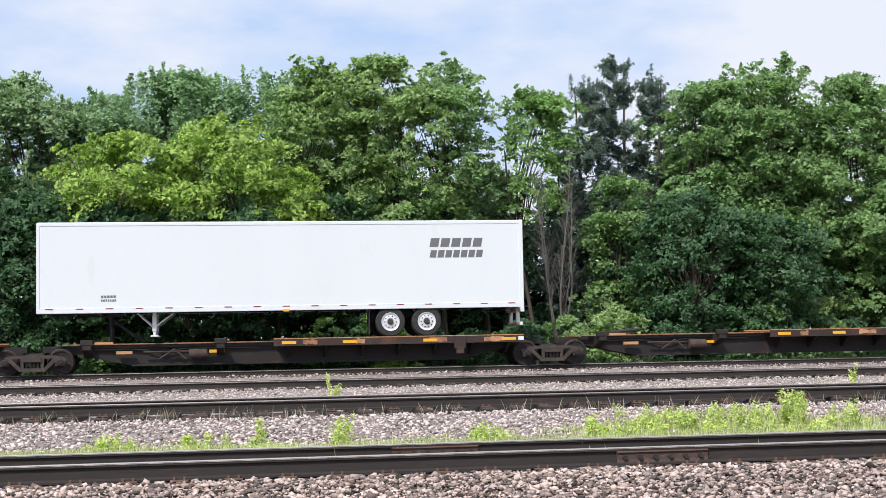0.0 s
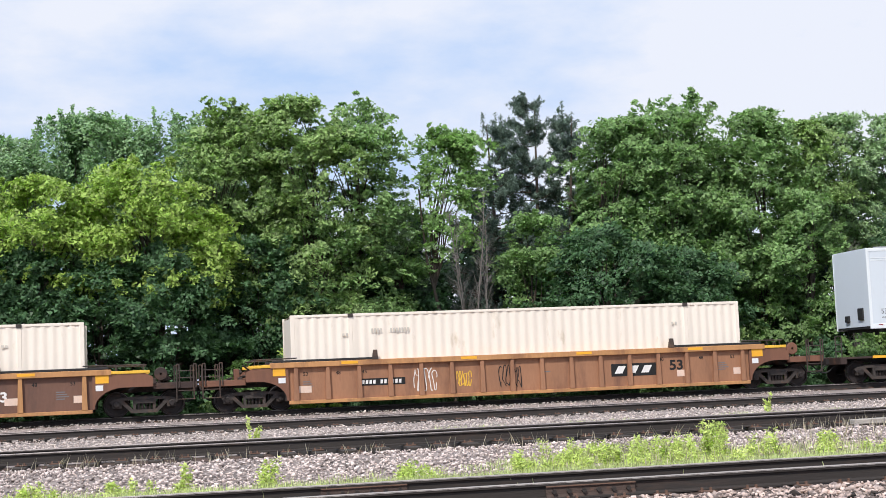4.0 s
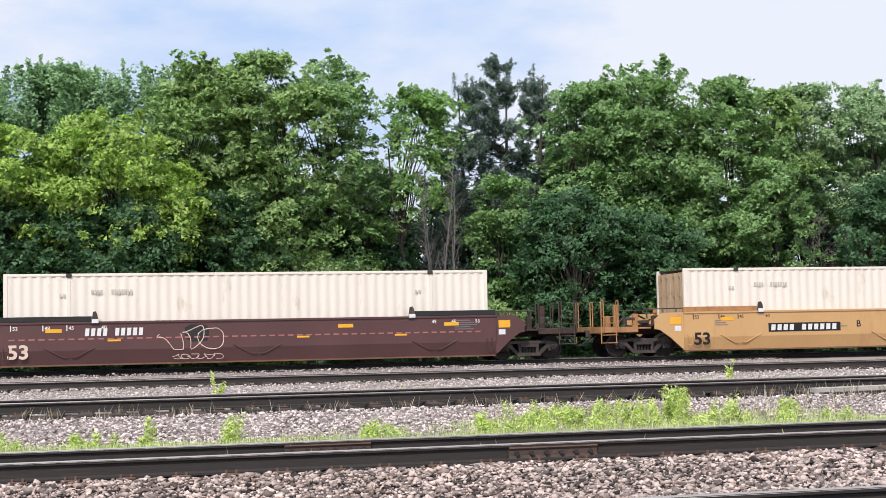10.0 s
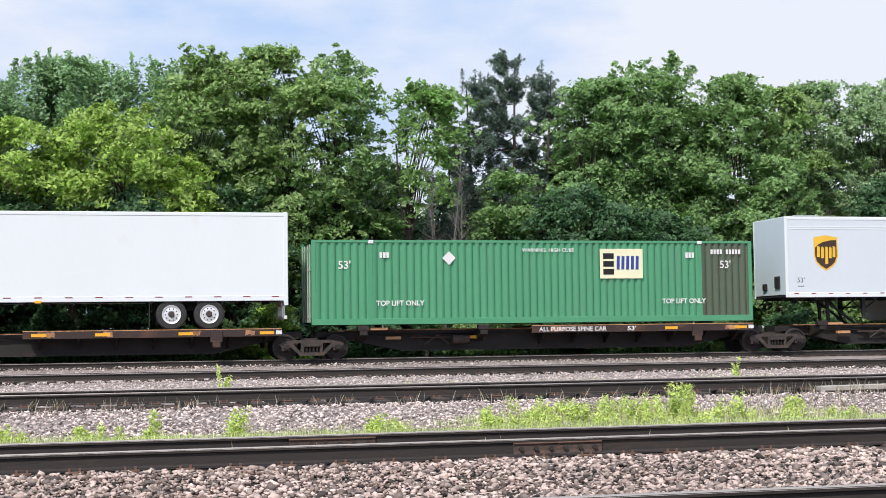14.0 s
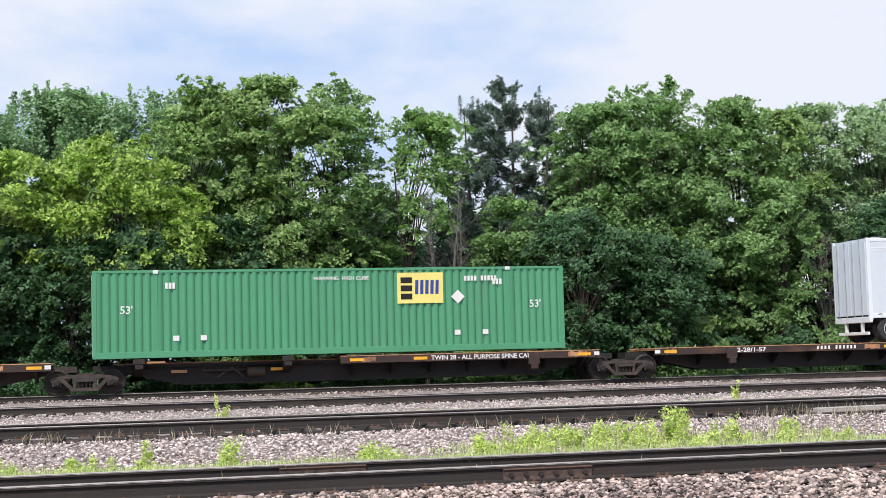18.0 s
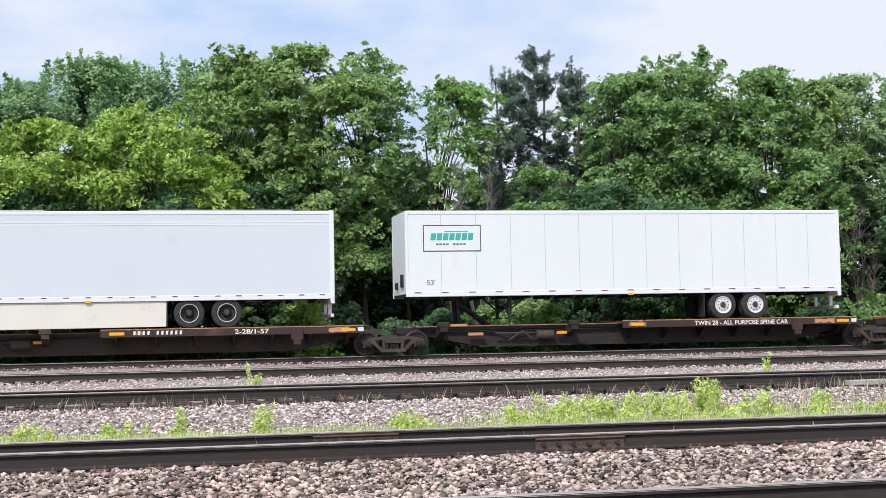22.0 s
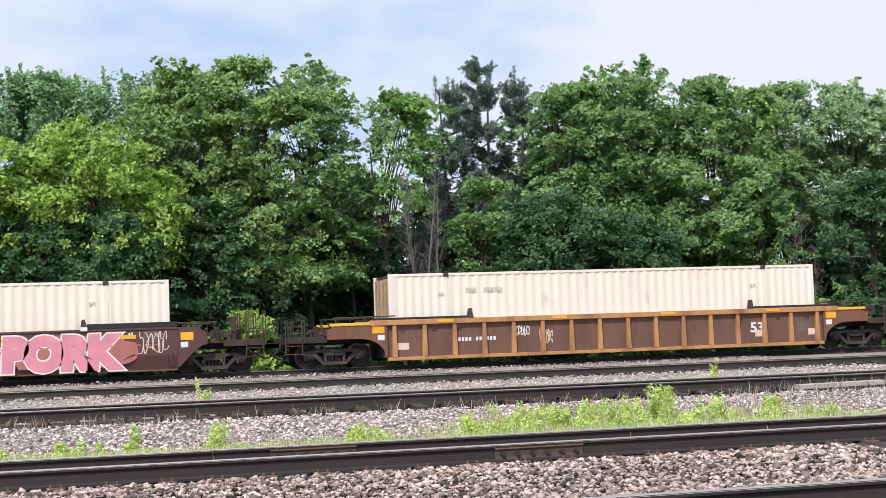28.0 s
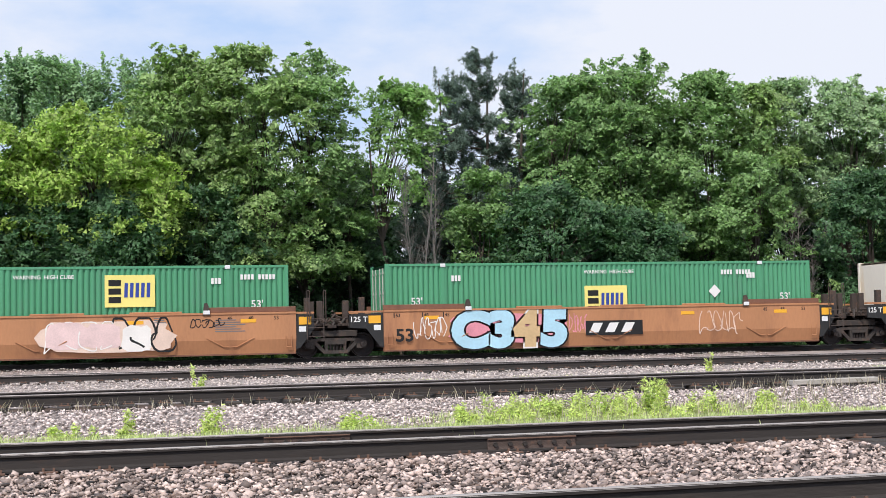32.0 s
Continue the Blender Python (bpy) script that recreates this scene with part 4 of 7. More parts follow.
# ---- well car ----
def well_car(left_x, length, c0, c1, style, paint, right_end=True, left_end=True, marks=(), ribs=16):
    """A depressed-centre container car. style: 'ribbed' or 'smooth'. c0..c1: the well. Origin at the left bogie."""
    L = length
    tone = {"tan": "clean tan-yellow", "tan_dirty": "dirty orange-tan", "rust_brown": "rusty brown", "rust_orange": "rusty orange", "maroon": "dark maroon"}[paint]
    car = thing("well_car", f"{tone} steel well car with {'vertical ribs' if style == 'ribbed' else 'smooth sides'}", "rail car", "train of rail cars", at=(left_x, TRACK_Y, 0))
    MOVING.append((car, left_x))
    P = M[paint]
    G = M["grime"]
    G2 = {"tan": M["tan_dirty"], "tan_dirty": M["rust_brown"], "rust_orange": M["rust_brown"]}.get(paint, M["steel_brown"])
    G3 = M["tan_dirty"] if paint == "tan" else M["grime"]
    w = 1.50
    a, b = c0 - 0.18, c1 + 0.18
    for s in (-1, 1):
        bm = bmesh.new()
        if style == "smooth":
            prof = [(s * w, 1.57), (s * w, 0.66), (s * (w - 0.12), 0.20), (s * (w - 0.17), 0.20), (s * (w - 0.09), 0.66), (s * (w - 0.09), 1.57)]
            prism(bm, prof, "x", a, b)
            box(bm, a, b, *sorted((s * (w - 0.10), s * (w + 0.03))), 1.52, 1.585)
        else:
            prism(bm, [(s * (w - 0.12), 1.50), (s * (w - 0.12), 0.25), (s * (w - 0.20), 0.25), (s * (w - 0.20), 1.50)], "x", a, b)
        side = part("side_wall", bm, P if style == "smooth" else M["panel_tan"] if paint == "tan_dirty" else M["panel_brown"], car)
        if style == "ribbed":
            bm = bmesh.new()
            box(bm, a - 0.6, b + 0.6, *sorted((s * (w - 0.22), s * (w + 0.02))), 1.40, 1.58, 0.012)
            part("top_chord", bm, M["rib_orange"], side, "worn orange top chord")
            bm = bmesh.new()
            box(bm, a, b, *sorted((s * (w - 0.22), s * (w - 0.02))), 0.18, 0.30, 0.012)
            part("bottom_chord", bm, M["rib_orange"], side)
            for x0, x1 in ((a - 0.5, a + 2.9), (b - 2.9, b + 0.5)):
                bm = bmesh.new()
                box(bm, x0, x1, *sorted((s * (w - 0.20), s * (w - 0.02))), 1.584, 1.66, 0.01)
                part("walkway", bm, M["black"], side, "dark gritty walkway strip")
            for x in (a + 2.95, b - 2.95):
                bm = bmesh.new()
                prism(bm, [(x - 0.11, 1.58), (x + 0.11, 1.58), (x + 0.07, 1.90), (x - 0.05, 1.90)], "y", *sorted((s * (w + 0.03), s * (w - 0.08))))
                part("corner_lock", bm, G, side, "folded grimy container lock")
            k = ribs
            for i in range(k):
                x = a + 0.25 + i * (b - a - 0.5) / (k - 1)
                bm = bmesh.new()
                prism(bm, [(x - 0.09, 0.30), (x + 0.09, 0.30), (x + 0.06, 1.40), (x - 0.06, 1.40)], "y", *sorted((s * (w - 0.13), s * (w - 0.01))))
                part("rib", bm, M["panel_tan"] if paint == "tan_dirty" else M["rib_orange"], side)
            if s < 0:
                for i in range(4):
                    x = a + (i + 0.5) * (b - a) / 4
                    bm = bmesh.new()
                    plate(bm, x - 0.28, x + 0.28, 1.46, 1.55, -(w + 0.021), 0.006)
                    part("reflector", bm, M["reflect_yellow"], side, "yellow reflector")
        else:
            # raised walkway rims at both ends of the side: grime, plus painted shadow on tan
            for x0, x1 in ((a, a + 2.9), (b - 2.9, b)):
                bm = bmesh.new()
                box(bm, x0, x1, *sorted((s * (w - 0.14), s * (w - 0.03))), 1.585, 1.76, 0.01)
                part("end_rim", bm, M["black"] if paint == "maroon" else G2, side, "raised rim darkened by grime and painted shadow")
            bm = bmesh.new()
            box(bm, a, b, *sorted((s * (w - 0.19), s * (w - 0.10))), 0.155, 0.205)
            part("bottom_edge", bm, M["rust_brown"], side, "rust-stained lower edge")
            if paint == "rust_orange" and s < 0:
                for k in range(3):
                    x = a + (b - a) * (0.34 + 0.19 * k)
                    bm = bmesh.new()
                    box(bm, x - 0.85, x + 0.85, -w + 0.01, -w + 0.07, 1.585, 1.64, 0.01)
                    part("guide_lip", bm, P, side, "scuffed orange guide lip")
            if s < 0:
                for x in (a + 0.22, b - 0.25):
                    bm = bmesh.new()
                    for d in (-0.09, 0.09):
                        rod(bm, (x + d, -w + 0.0, 0.40), (x + d, -w - 0.02, 0.78), 0.013)
                    rod(bm, (x - 0.09, -w + 0.0, 0.40), (x + 0.09, -w + 0.0, 0.40), 0.013)
                    part("step_loop", bm, P, side)
            if s < 0:
                for i in range(3):
                    x = a + 2.2 + i * (b - a - 4.4) / 2
                    for d in (-1, 1):
                        bm = bmesh.new()
                        rod(bm, (x + d * 0.22, -w + 0.03, 0.44), (x + d * 0.80, -w - 0.02, 0.74), 0.016)
                        rod(bm, (x + d * 0.22, -w + 0.03, 0.44), (x + d * 0.06, -w + 0.03, 0.44), 0.016)
                        part("hand_hold", bm, P, side)
                for x in (a + 3.0, b - 3.0):
                    bm = bmesh.new()
                    prism(bm, [(x - 0.11, 1.50), (x + 0.13, 1.50), (x + 0.08, 1.80), (x + 0.03, 1.92), (x - 0.06, 1.90), (x - 0.09, 1.72)], "y", -(w + 0.05), -(w - 0.04))
                    part("corner_lock", bm, G, side, "folded grimy container lock")
                    bm = bmesh.new()
                    box(bm, x - 0.10, x + 0.12, -(w + 0.075), -(w + 0.05), 1.53, 1.66, 0.01)
                    part("lock_plate", bm, M["reflect_white"], side)
                for x in (a + 1.7, 0.32 * a + 0.68 * b, b - 1.6):
                    bm = bmesh.new()
                    plate(bm, x - 0.26, x + 0.26, 1.24, 1.36, -w, 0.007)
                    part("reflector", bm, M["reflect_yellow"], side, "yellow reflector")
    bm = bmesh.new()
    box(bm, a, b, -w + 0.2, w - 0.2, 0.20, 0.26)
    part("well_floor", bm, M["steel_dark"], car)
    for end, s, flag in ((0, -1, left_end), (L, 1, right_end)):
        edge = a if s < 0 else b
        # end structure over the bogie
        bm = bmesh.new()
        x0, x1 = sorted((edge + s * 0.02, end + s * (1.55 if flag else 0.20)))
        box(bm, x0, x1, -0.42, 0.42, 0.80, 1.10)
        box(bm, *sorted((edge, edge + s * 0.10)), -w + 0.10, w - 0.10, 0.30, 1.50)
        box(bm, *sorted((edge, end - s * 0.1)), -0.9, 0.9, 1.08, 1.16)
        part("end_sill", bm, G, car, "grimy end sill")
        D = abs(edge - end)
        far = (end + s * 0.30 if style == "ribbed" else edge + s * 0.80 * D) if flag else (edge + s * 0.62 if s > 0 else edge + s * 1.18)
        for side in (-1, 1):
            if not flag:
                prof = [(edge, 0.32), (edge + s * 0.14, 0.36), (edge + s * 0.60, 0.96), (far, 1.0), (far, 1.44), (edge, 1.50)]
            elif style == "ribbed":
                prof = [(edge, 0.30), (edge + s * 0.06, 0.32)] + [(edge + s * (0.06 + 0.95 * (1 - math.cos(u))), 0.32 + 0.66 * math.sin(u)) for u in np.linspace(0.25, math.pi / 2, 7)] + [(far, 0.98), (far, 1.30), (far - s * 0.25, 1.42), (edge, 1.42)]
            else:
                prof = [(edge, 0.24), (edge + s * 0.08, 0.28), (edge + s * 0.36 * D, 0.66), (edge + s * 0.66 * D, 0.95), (far, 0.98), (far, 1.32), (far - s * 0.30, 1.56), (edge, 1.57)]
            bm = bmesh.new()
            prism(bm, prof, "y", *sorted((side * (w - 0.09), side * (w - 0.03))))
            end_plate = part("end_plate", bm, (G2 if paint == "tan_dirty" else P) if flag else M["black"], car, "" if flag else "black end plate")
            bm = bmesh.new()
            if flag:
                rod(bm, (edge - s * 0.3, side * (w - 0.10), 1.72), (end + s * 0.1, side * (w - 0.10), 1.70), 0.022)
                for x in (edge + s * 0.25, edge + s * 0.75, end):
                    rod(bm, (x, side * (w - 0.10), 1.40), (x, side * (w - 0.10), 1.71), 0.018)
                part("gallery_rail", bm, G, end_plate, "thin grimy hand rail")
                if style == "ribbed":
                    bm = bmesh.new()
                    box(bm, *sorted((edge - s * 0.3, far - s * 0.1)), *sorted((side * (w - 0.16), side * (w + 0.0))), 1.425, 1.52, 0.01)
                    part("end_ledge", bm, M["yellow_paint"], end_plate, "scraped yellow ledge")
            else:
                box(bm, *sorted((edge - s * 0.2, far)), *sorted((side * (w - 0.25), side * (w - 0.02))), 1.505, 1.57)
                part("end_ledge", bm, P, end_plate)
        yp = -w + 0.03
        bm = bmesh.new()
        plate(bm, *sorted((edge + s * 0.10, edge + s * 0.52)), 1.14, 1.40, yp, 0.008)
        part("reflector", bm, M["reflect_yellow"], car, "large yellow reflector")
        bm = bmesh.new()
        plate(bm, *sorted((edge + s * 0.10, edge + s * 0.34)), 0.90, 1.08, yp, 0.008)
        part("marker_plate", bm, M["reflect_white"], car)
        # pipes, levers and boxes over the bogie
        rr = np.random.default_rng(int(abs(left_x) * 10) + (1 if s > 0 else 0))
        for _ in range(13):
            p = Vector((end + rr.uniform(-0.75, 0.75), rr.uniform(-1.15, 0.6), rr.uniform(1.02, 1.40)))
            bm = bmesh.new()
            rod(bm, p, p + Vector((rr.uniform(-0.45, 0.45), rr.uniform(-0.3, 0.3), rr.uniform(-0.2, 0.22))), rr.uniform(0.02, 0.055))
            part("brake_pipe", bm, G, car)
        for _ in range(5):
            x, y, z = end + rr.uniform(-0.7, 0.6), rr.uniform(-1.1, 0.6), rr.uniform(0.98, 1.25)
            bm = bmesh.new()
            box(bm, x, x + rr.uniform(0.1, 0.35), y, y + rr.uniform(0.1, 0.3), z, z + rr.uniform(0.08, 0.25), 0.012)
            part("valve_box", bm, G, car)
        if flag:
            bm = bmesh.new()
            box(bm, *sorted((end - s * 0.2, end + s * 1.7)), -1.30, 1.30, 1.00, 1.06, 0.01)
            box(bm, *sorted((end + s * 1.52, end + s * 1.72)), -1.32, 1.32, 0.86, 1.10, 0.01)
            box(bm, *sorted((end + s * 0.3, end + s * 1.7)), -1.34, -1.27, 0.88, 1.08, 0.01)
            box(bm, *sorted((end + s * 0.3, end + s * 1.7)), 1.27, 1.34, 0.88, 1.08, 0.01)
            part("end_platform", bm, G2, car, "dirty crosswise end platform")
            coupler(car, end + s * 1.75, s)
            for x in (end + s * 1.66, end + s * 1.10):
                for y in (-1.36, 1.36):
                    bm = bmesh.new()
                    tip = 2.02 if style == "smooth" else 1.66
                    rod(bm, (x - 0.045, y, 0.50), (x - 0.045, y, tip), 0.022)
                    rod(bm, (x + 0.045, y, 0.92), (x + 0.045, y, tip), 0.022)
                    rod(bm, (x - 0.045, y, tip), (x + 0.045, y, tip), 0.018)
                    part("grab_iron", bm, G3, car, "tall hooped grab iron")
            for z in (0.52, 0.80, 1.22, 1.45):
                bm = bmesh.new()
                rod(bm, (end + s * 1.66, -1.36, z), (end + s * 1.10, -1.36, z), 0.016)
                part("rung", bm, G3, car)
            if s > 0 and paint == "rust_orange":
                bm = bmesh.new()
                lathe_y(bm, 0, 0, [(-0.05, 0.27), (-0.02, 0.30), (0.03, 0.29), (0.03, 0.24), (-0.02, 0.10), (-0.05, 0.05), (-0.05, 0.0)], 18)
                part("brake_wheel", bm, G2, car, "hand-brake wheel", at=(end - s * 0.15, -1.10, 1.88))
                bm = bmesh.new()
                box(bm, end - s * 0.15 - 0.09, end - s * 0.15 + 0.09, -1.06, -0.86, 1.05, 1.80, 0.015)
                part("brake_stand", bm, G2, car, "grimy brake stand")
                bm = bmesh.new()
                prism(bm, [(end + s * 0.2, 1.10), (end + s * 1.0, 1.10), (end + s * 1.0, 1.95), (end + s * 0.8, 1.95)], "y", -0.80, -0.74)
                part("gusset_plate", bm, G2, car)
            else:
                if style == "ribbed" and s > 0:
                    bm = bmesh.new()
                    lathe_y(bm, 0, 0, [(-0.04, 0.20), (-0.02, 0.22), (0.03, 0.21), (0.03, 0.17), (-0.02, 0.08), (-0.04, 0.04), (-0.04, 0.0)], 18)
                    part("brake_wheel", bm, G2, car, "rusty hand-brake wheel", at=(end + s * 0.55, -1.22, 1.38))
                for k, (dx, z1) in enumerate(((0.15, 1.55), (0.75, 1.90), (0.95, 1.45)) if style == "smooth" else ((0.55, 1.45),)):
                    bm = bmesh.new()
                    box(bm, end + s * dx - 0.09, end + s * dx + 0.09, -0.75 + 0.35 * k, -0.55 + 0.35 * k, 1.05, z1, 0.015)
                    part("upright_bracket", bm, G2, car)
            bogie(car, end, 1.80, left_x)
        else:
            if s > 0:
                ladder(car, edge + 0.42, -1.53, 0.62, 2.28, 0.56, G if paint == "rust_orange" else M["faint_ink"], 1.60)
            for x, y, z1 in ((-0.95, -0.9, 2.05), (-0.45, -0.5, 1.95), (-0.62, 0.3, 1.95)):
                bm = bmesh.new()
                box(bm, end + s * x - 0.10, end + s * x + 0.10, y - 0.1, y + 0.1, 1.10, z1, 0.015)
                part("bulkhead_post", bm, G if paint == "rust_orange" else P, car, "upright steel post")
            if s < 0:
                bogie(car, end, 1.95, left_x)
                bm = bmesh.new()
                box(bm, -0.8, 0.8, -0.9, 0.9, 0.70, 0.92, 0.02)
                for k in range(5):
                    rod(bm, (-0.7 + 0.3 * k, -0.9, 1.02 + 0.08 * (k % 2)), (-0.5 + 0.3 * k, -0.6, 1.30), 0.05)
                part("articulated_joint", bm, M["bogie"], car)
    for fn in marks:
        fn(car, a, b, w)
    return car


# ---- containers ----
SHARED = {}


def corrugated(length, z0, z1, pitch, depth, mat, y, s):
    """A wall of trapezoid waves along x, at y, facing s."""
    n = max(2, round(length / pitch))
    p = length / n
    xs, ys = [], []
    for i in range(n):
        for f, d in ((0.0, 0.0), (0.54, 0.0), (0.63, depth), (0.91, depth)) if depth > 0.03 else ((0.0, 0.0), (0.36, 0.0), (0.5, depth), (0.86, depth)):
            xs.append((i + f) * p)
            ys.append(d)
    xs.append(length)
    ys.append(0.0)
    v = [(x, y - s * d, z) for x, d in zip(xs, ys) for z in (z0, z1)]
    f = [(2 * i, 2 * i + 2, 2 * i + 3, 2 * i + 1) if s < 0 else (2 * i, 2 * i + 1, 2 * i + 3, 2 * i + 2) for i in range(len(xs) - 1)]
    return raw_mesh("corrugated_wall", v, f, mat)


def container(left_x, z0, mat, pitch, label, doors_left=True, marks=(), patch=False):
    """A 53-foot steel container, 2.9 m high. Origin at its left end on the track's middle line."""
    L, H, w = 16.2, 2.9, 1.30
    paint = M[mat]
    box_ = thing("shipping_container", label, "container", "containers on the train", at=(left_x, TRACK_Y, z0))
    MOVING.append((box_, left_x))
    key = (mat, pitch)
    if key not in SHARED:
        ends = 2.05
        rail, depth = (0.09, 0.026) if "beige" in mat else (0.09, 0.055)
        S = {}
        S["near"] = [corrugated(d, 0.20, H - rail + 0.01, pitch, depth, paint, -w + 0.012, -1) for d in (ends - 0.22, L - 2 * ends - 0.12, ends - 0.22)]
        S["far"] = corrugated(L - 0.2, 0.20, H - 0.14, 0.6, 0.036, paint, w - 0.012, 1)
        bm = bmesh.new()
        box(bm, 0, L, -w, -w + 0.06, H - rail, H, 0.008)
        box(bm, 0, L, w - 0.06, w, H - 0.15, H, 0.008)
        S["top_rail"] = mesh_of("top_rail", bm, paint)
        bm = bmesh.new()
        box(bm, 0, L, -w - 0.005, -w + 0.09, 0.0, 0.21, 0.008)
        box(bm, 0, L, w - 0.07, w + 0.005, 0.0, 0.21, 0.008)
        S["bottom_rail"] = mesh_of("bottom_rail", bm, paint)
        bm = bmesh.new()
        box(bm, 0, 0.14, -0.07, 0.07, 0.0, H, 0.01)
        S["post"] = mesh_of("corner_post", bm, paint)
        v, f, n = [], [], 90
        for i in range(n + 1):
            z = H - 0.02 - (0.025 if i % 2 else 0)
            v += [(0.05 + i * (L - 0.1) / n, -w + 0.05, z), (0.05 + i * (L - 0.1) / n, w - 0.05, z)]
        f = [(2 * i, 2 * i + 2, 2 * i + 3, 2 * i + 1) for i in range(n)]
        S["roof"] = raw_mesh("roof", v, f, paint)
        bm = bmesh.new()
        box(bm, 0.1, L - 0.1, -w + 0.05, w - 0.05, 0.06, 0.16)
        S["floor"] = mesh_of("floor_frame", bm, M["steel_dark"])
        bm = bmesh.new()
        box(bm, 0.02, 0.06, -w + 0.1, w - 0.1, 0.1, H - 0.1)
        S["plain_end"] = mesh_of("front_wall", bm, paint)
        bm = bmesh.new()
        box(bm, 0.02, 0.07, 0.01, w - 0.1, 0.12, H - 0.14, 0.01)
        S["door"] = mesh_of("door", bm, M["beige_door"] if "beige" in mat else paint)
        bm = bmesh.new()
        rod(bm, (0.0, 0, 0.1), (0.0, 0, H - 0.12), 0.022)
        for z in (0.3, 1.0, 1.9, 2.6):
            box(bm, -0.02, 0.04, -0.07, 0.07, z - 0.03, z + 0.03)
        S["lock_rod"] = mesh_of("lock_rod", bm, M["faint_ink"] if mat == "green" else M["rod_tan"])
        bm = bmesh.new()
        box(bm, -0.09, 0.09, -0.02, 0.14, -0.005, 0.12, 0.015)
        S["casting"] = mesh_of("corner_casting", bm, M["reflect_white"] if mat == "green" else M["bogie"])
        SHARED[key] = S
    S = SHARED[key]
    ends = 2.05
    for i, me in enumerate(S["near"]):
        ob = part("side_panel", me, None, box_, at=((0.14, ends + 0.06, L - ends + 0.08)[i], 0, 0))
        if patch and i == 2:
            ob.data = me.copy()
            ob.data.materials[0] = M["green_dull"]
            tagged(ob, "dull weathered grey-green side panel")
    part("side_panel", S["far"], None, box_, at=(0.1, 0, 0))
    for n in ("top_rail", "bottom_rail", "roof"):
        part(n, S[n], None, box_)
    part("floor_frame", S["floor"], None, box_)
    for px in (0.0, ends - 0.08, L - ends - 0.06, L - 0.14):
        for s in (-1, 1):
            part("corner_post", S["post"], None, box_, at=(px, s * (w - 0.066), 0))
    for px in (ends, L - ends):
        part("corner_casting", S["casting"], None, box_, at=(px, -w - 0.02, H - 0.12))
    for left in (True, False):
        m = Matrix.Identity(4) if left else Matrix.Translation((L, 0, 0)) @ Matrix.Rotation(math.pi, 4, "Z")
        if left == doors_left:
            for d in (Matrix.Identity(4), Matrix.Diagonal((1, -1, 1, 1))):
                dr = part("door", S["door"], None, box_, at=m @ d)
                for y in (0.35, 0.85):
                    part("lock_rod", S["lock_rod"], None, dr, "rusty door lock rod", at=(0, y, 0))
        else:
            part("front_wall", S["plain_end"], None, box_, at=m)
    for fn in marks:
        fn(box_, L, H, -w - 0.008)
    return box_


def mark_green(panel_x, panel_z, lift_only=False, diamond=None, warn=None, small=True, style=0, high53=True, panel="panel_yellow"):
    """Writing and signs on a green container."""
    def fn(c, L, H, y):
        bm = bmesh.new()
        plate(bm, panel_x, panel_x + 1.62, panel_z, panel_z + 1.06, y, 0.012)
        p = part("sign_panel", bm, M[panel], c, "yellow company panel")
        y2 = y - 0.014
        bm = bmesh.new()
        for z in (0.14, 0.42, 0.70):
            plate(bm, panel_x + 0.12, panel_x + 0.52, panel_z + z, panel_z + z + 0.20, y2)
        part("logo_mark", bm, M["ink"], p)
        bm = bmesh.new()
        for a in (0.62, 0.80, 0.98, 1.16, 1.34):
            prism(bm, [(panel_x + a, panel_z + 0.32), (panel_x + a + 0.11, panel_z + 0.32), (panel_x + a + 0.13, panel_z + 0.80), (panel_x + a + 0.02, panel_z + 0.80)], "y", y2 - 0.006, y2)
        part("logo_mark", bm, M["logo_blue"], p)
        ink = M["pale_ink"]
        if high53:
            letters("53'", 0.38, ink, c, 0.90, y, 1.92)
            letters("53'", 0.38, ink, c, L - 1.28, y, 1.92)
        else:
            letters("53'", 0.36, ink, c, 0.88, y, 1.47)
            letters("53'", 0.36, ink, c, L - 1.28, y, 1.47)
        for x in (2.35, L - 2.6):
            bars(c, x, 2.28, y, 3, 0.09, 0.20, 0.03, ink)
        bars(c, L - 1.62 if style == 0 else 12.58, 2.42, y, 10, 0.085, 0.17, 0.035, ink)
        if warn is not None:
            letters("WARNING  HIGH CUBE", 0.18, ink, c, warn, y, 2.50)
        if lift_only:
            letters("TOP LIFT ONLY", 0.24, ink, c, 2.22, y, 0.65, fat=0.024)
            letters("TOP LIFT ONLY", 0.24, ink, c, L - 3.53, y, 0.65, fat=0.024)
        if diamond:
            x, z = diamond
            bm = bmesh.new()
            prism(bm, [(x - 0.24, z), (x, z - 0.24), (x + 0.24, z), (x, z + 0.24)], "y", y - 0.01, y)
            part("hazard_placard", bm, M["pale_ink"], c, "white diamond placard")
        if small:
            for x in (2.6, 3.5, L - 4.0, L - 3.0):
                bm = bmesh.new()
                plate(bm, x, x + 0.2, 0.55, 0.72, y)
                part("sticker", bm, ink, c)
    return fn


def mark_beige(c, L, H, y):
    bars(c, 2.75, 2.22, y, 4, 0.07, 0.15, 0.03, M["ghost_ink"])
    bars(c, 3.40, 2.22, y, 7, 0.07, 0.15, 0.03, M["ghost_ink"])
    for x in (1.75, L - 2.6):
        bars(c, x, 2.14, y, 2, 0.08, 0.10, 0.04, M["ghost_ink"])


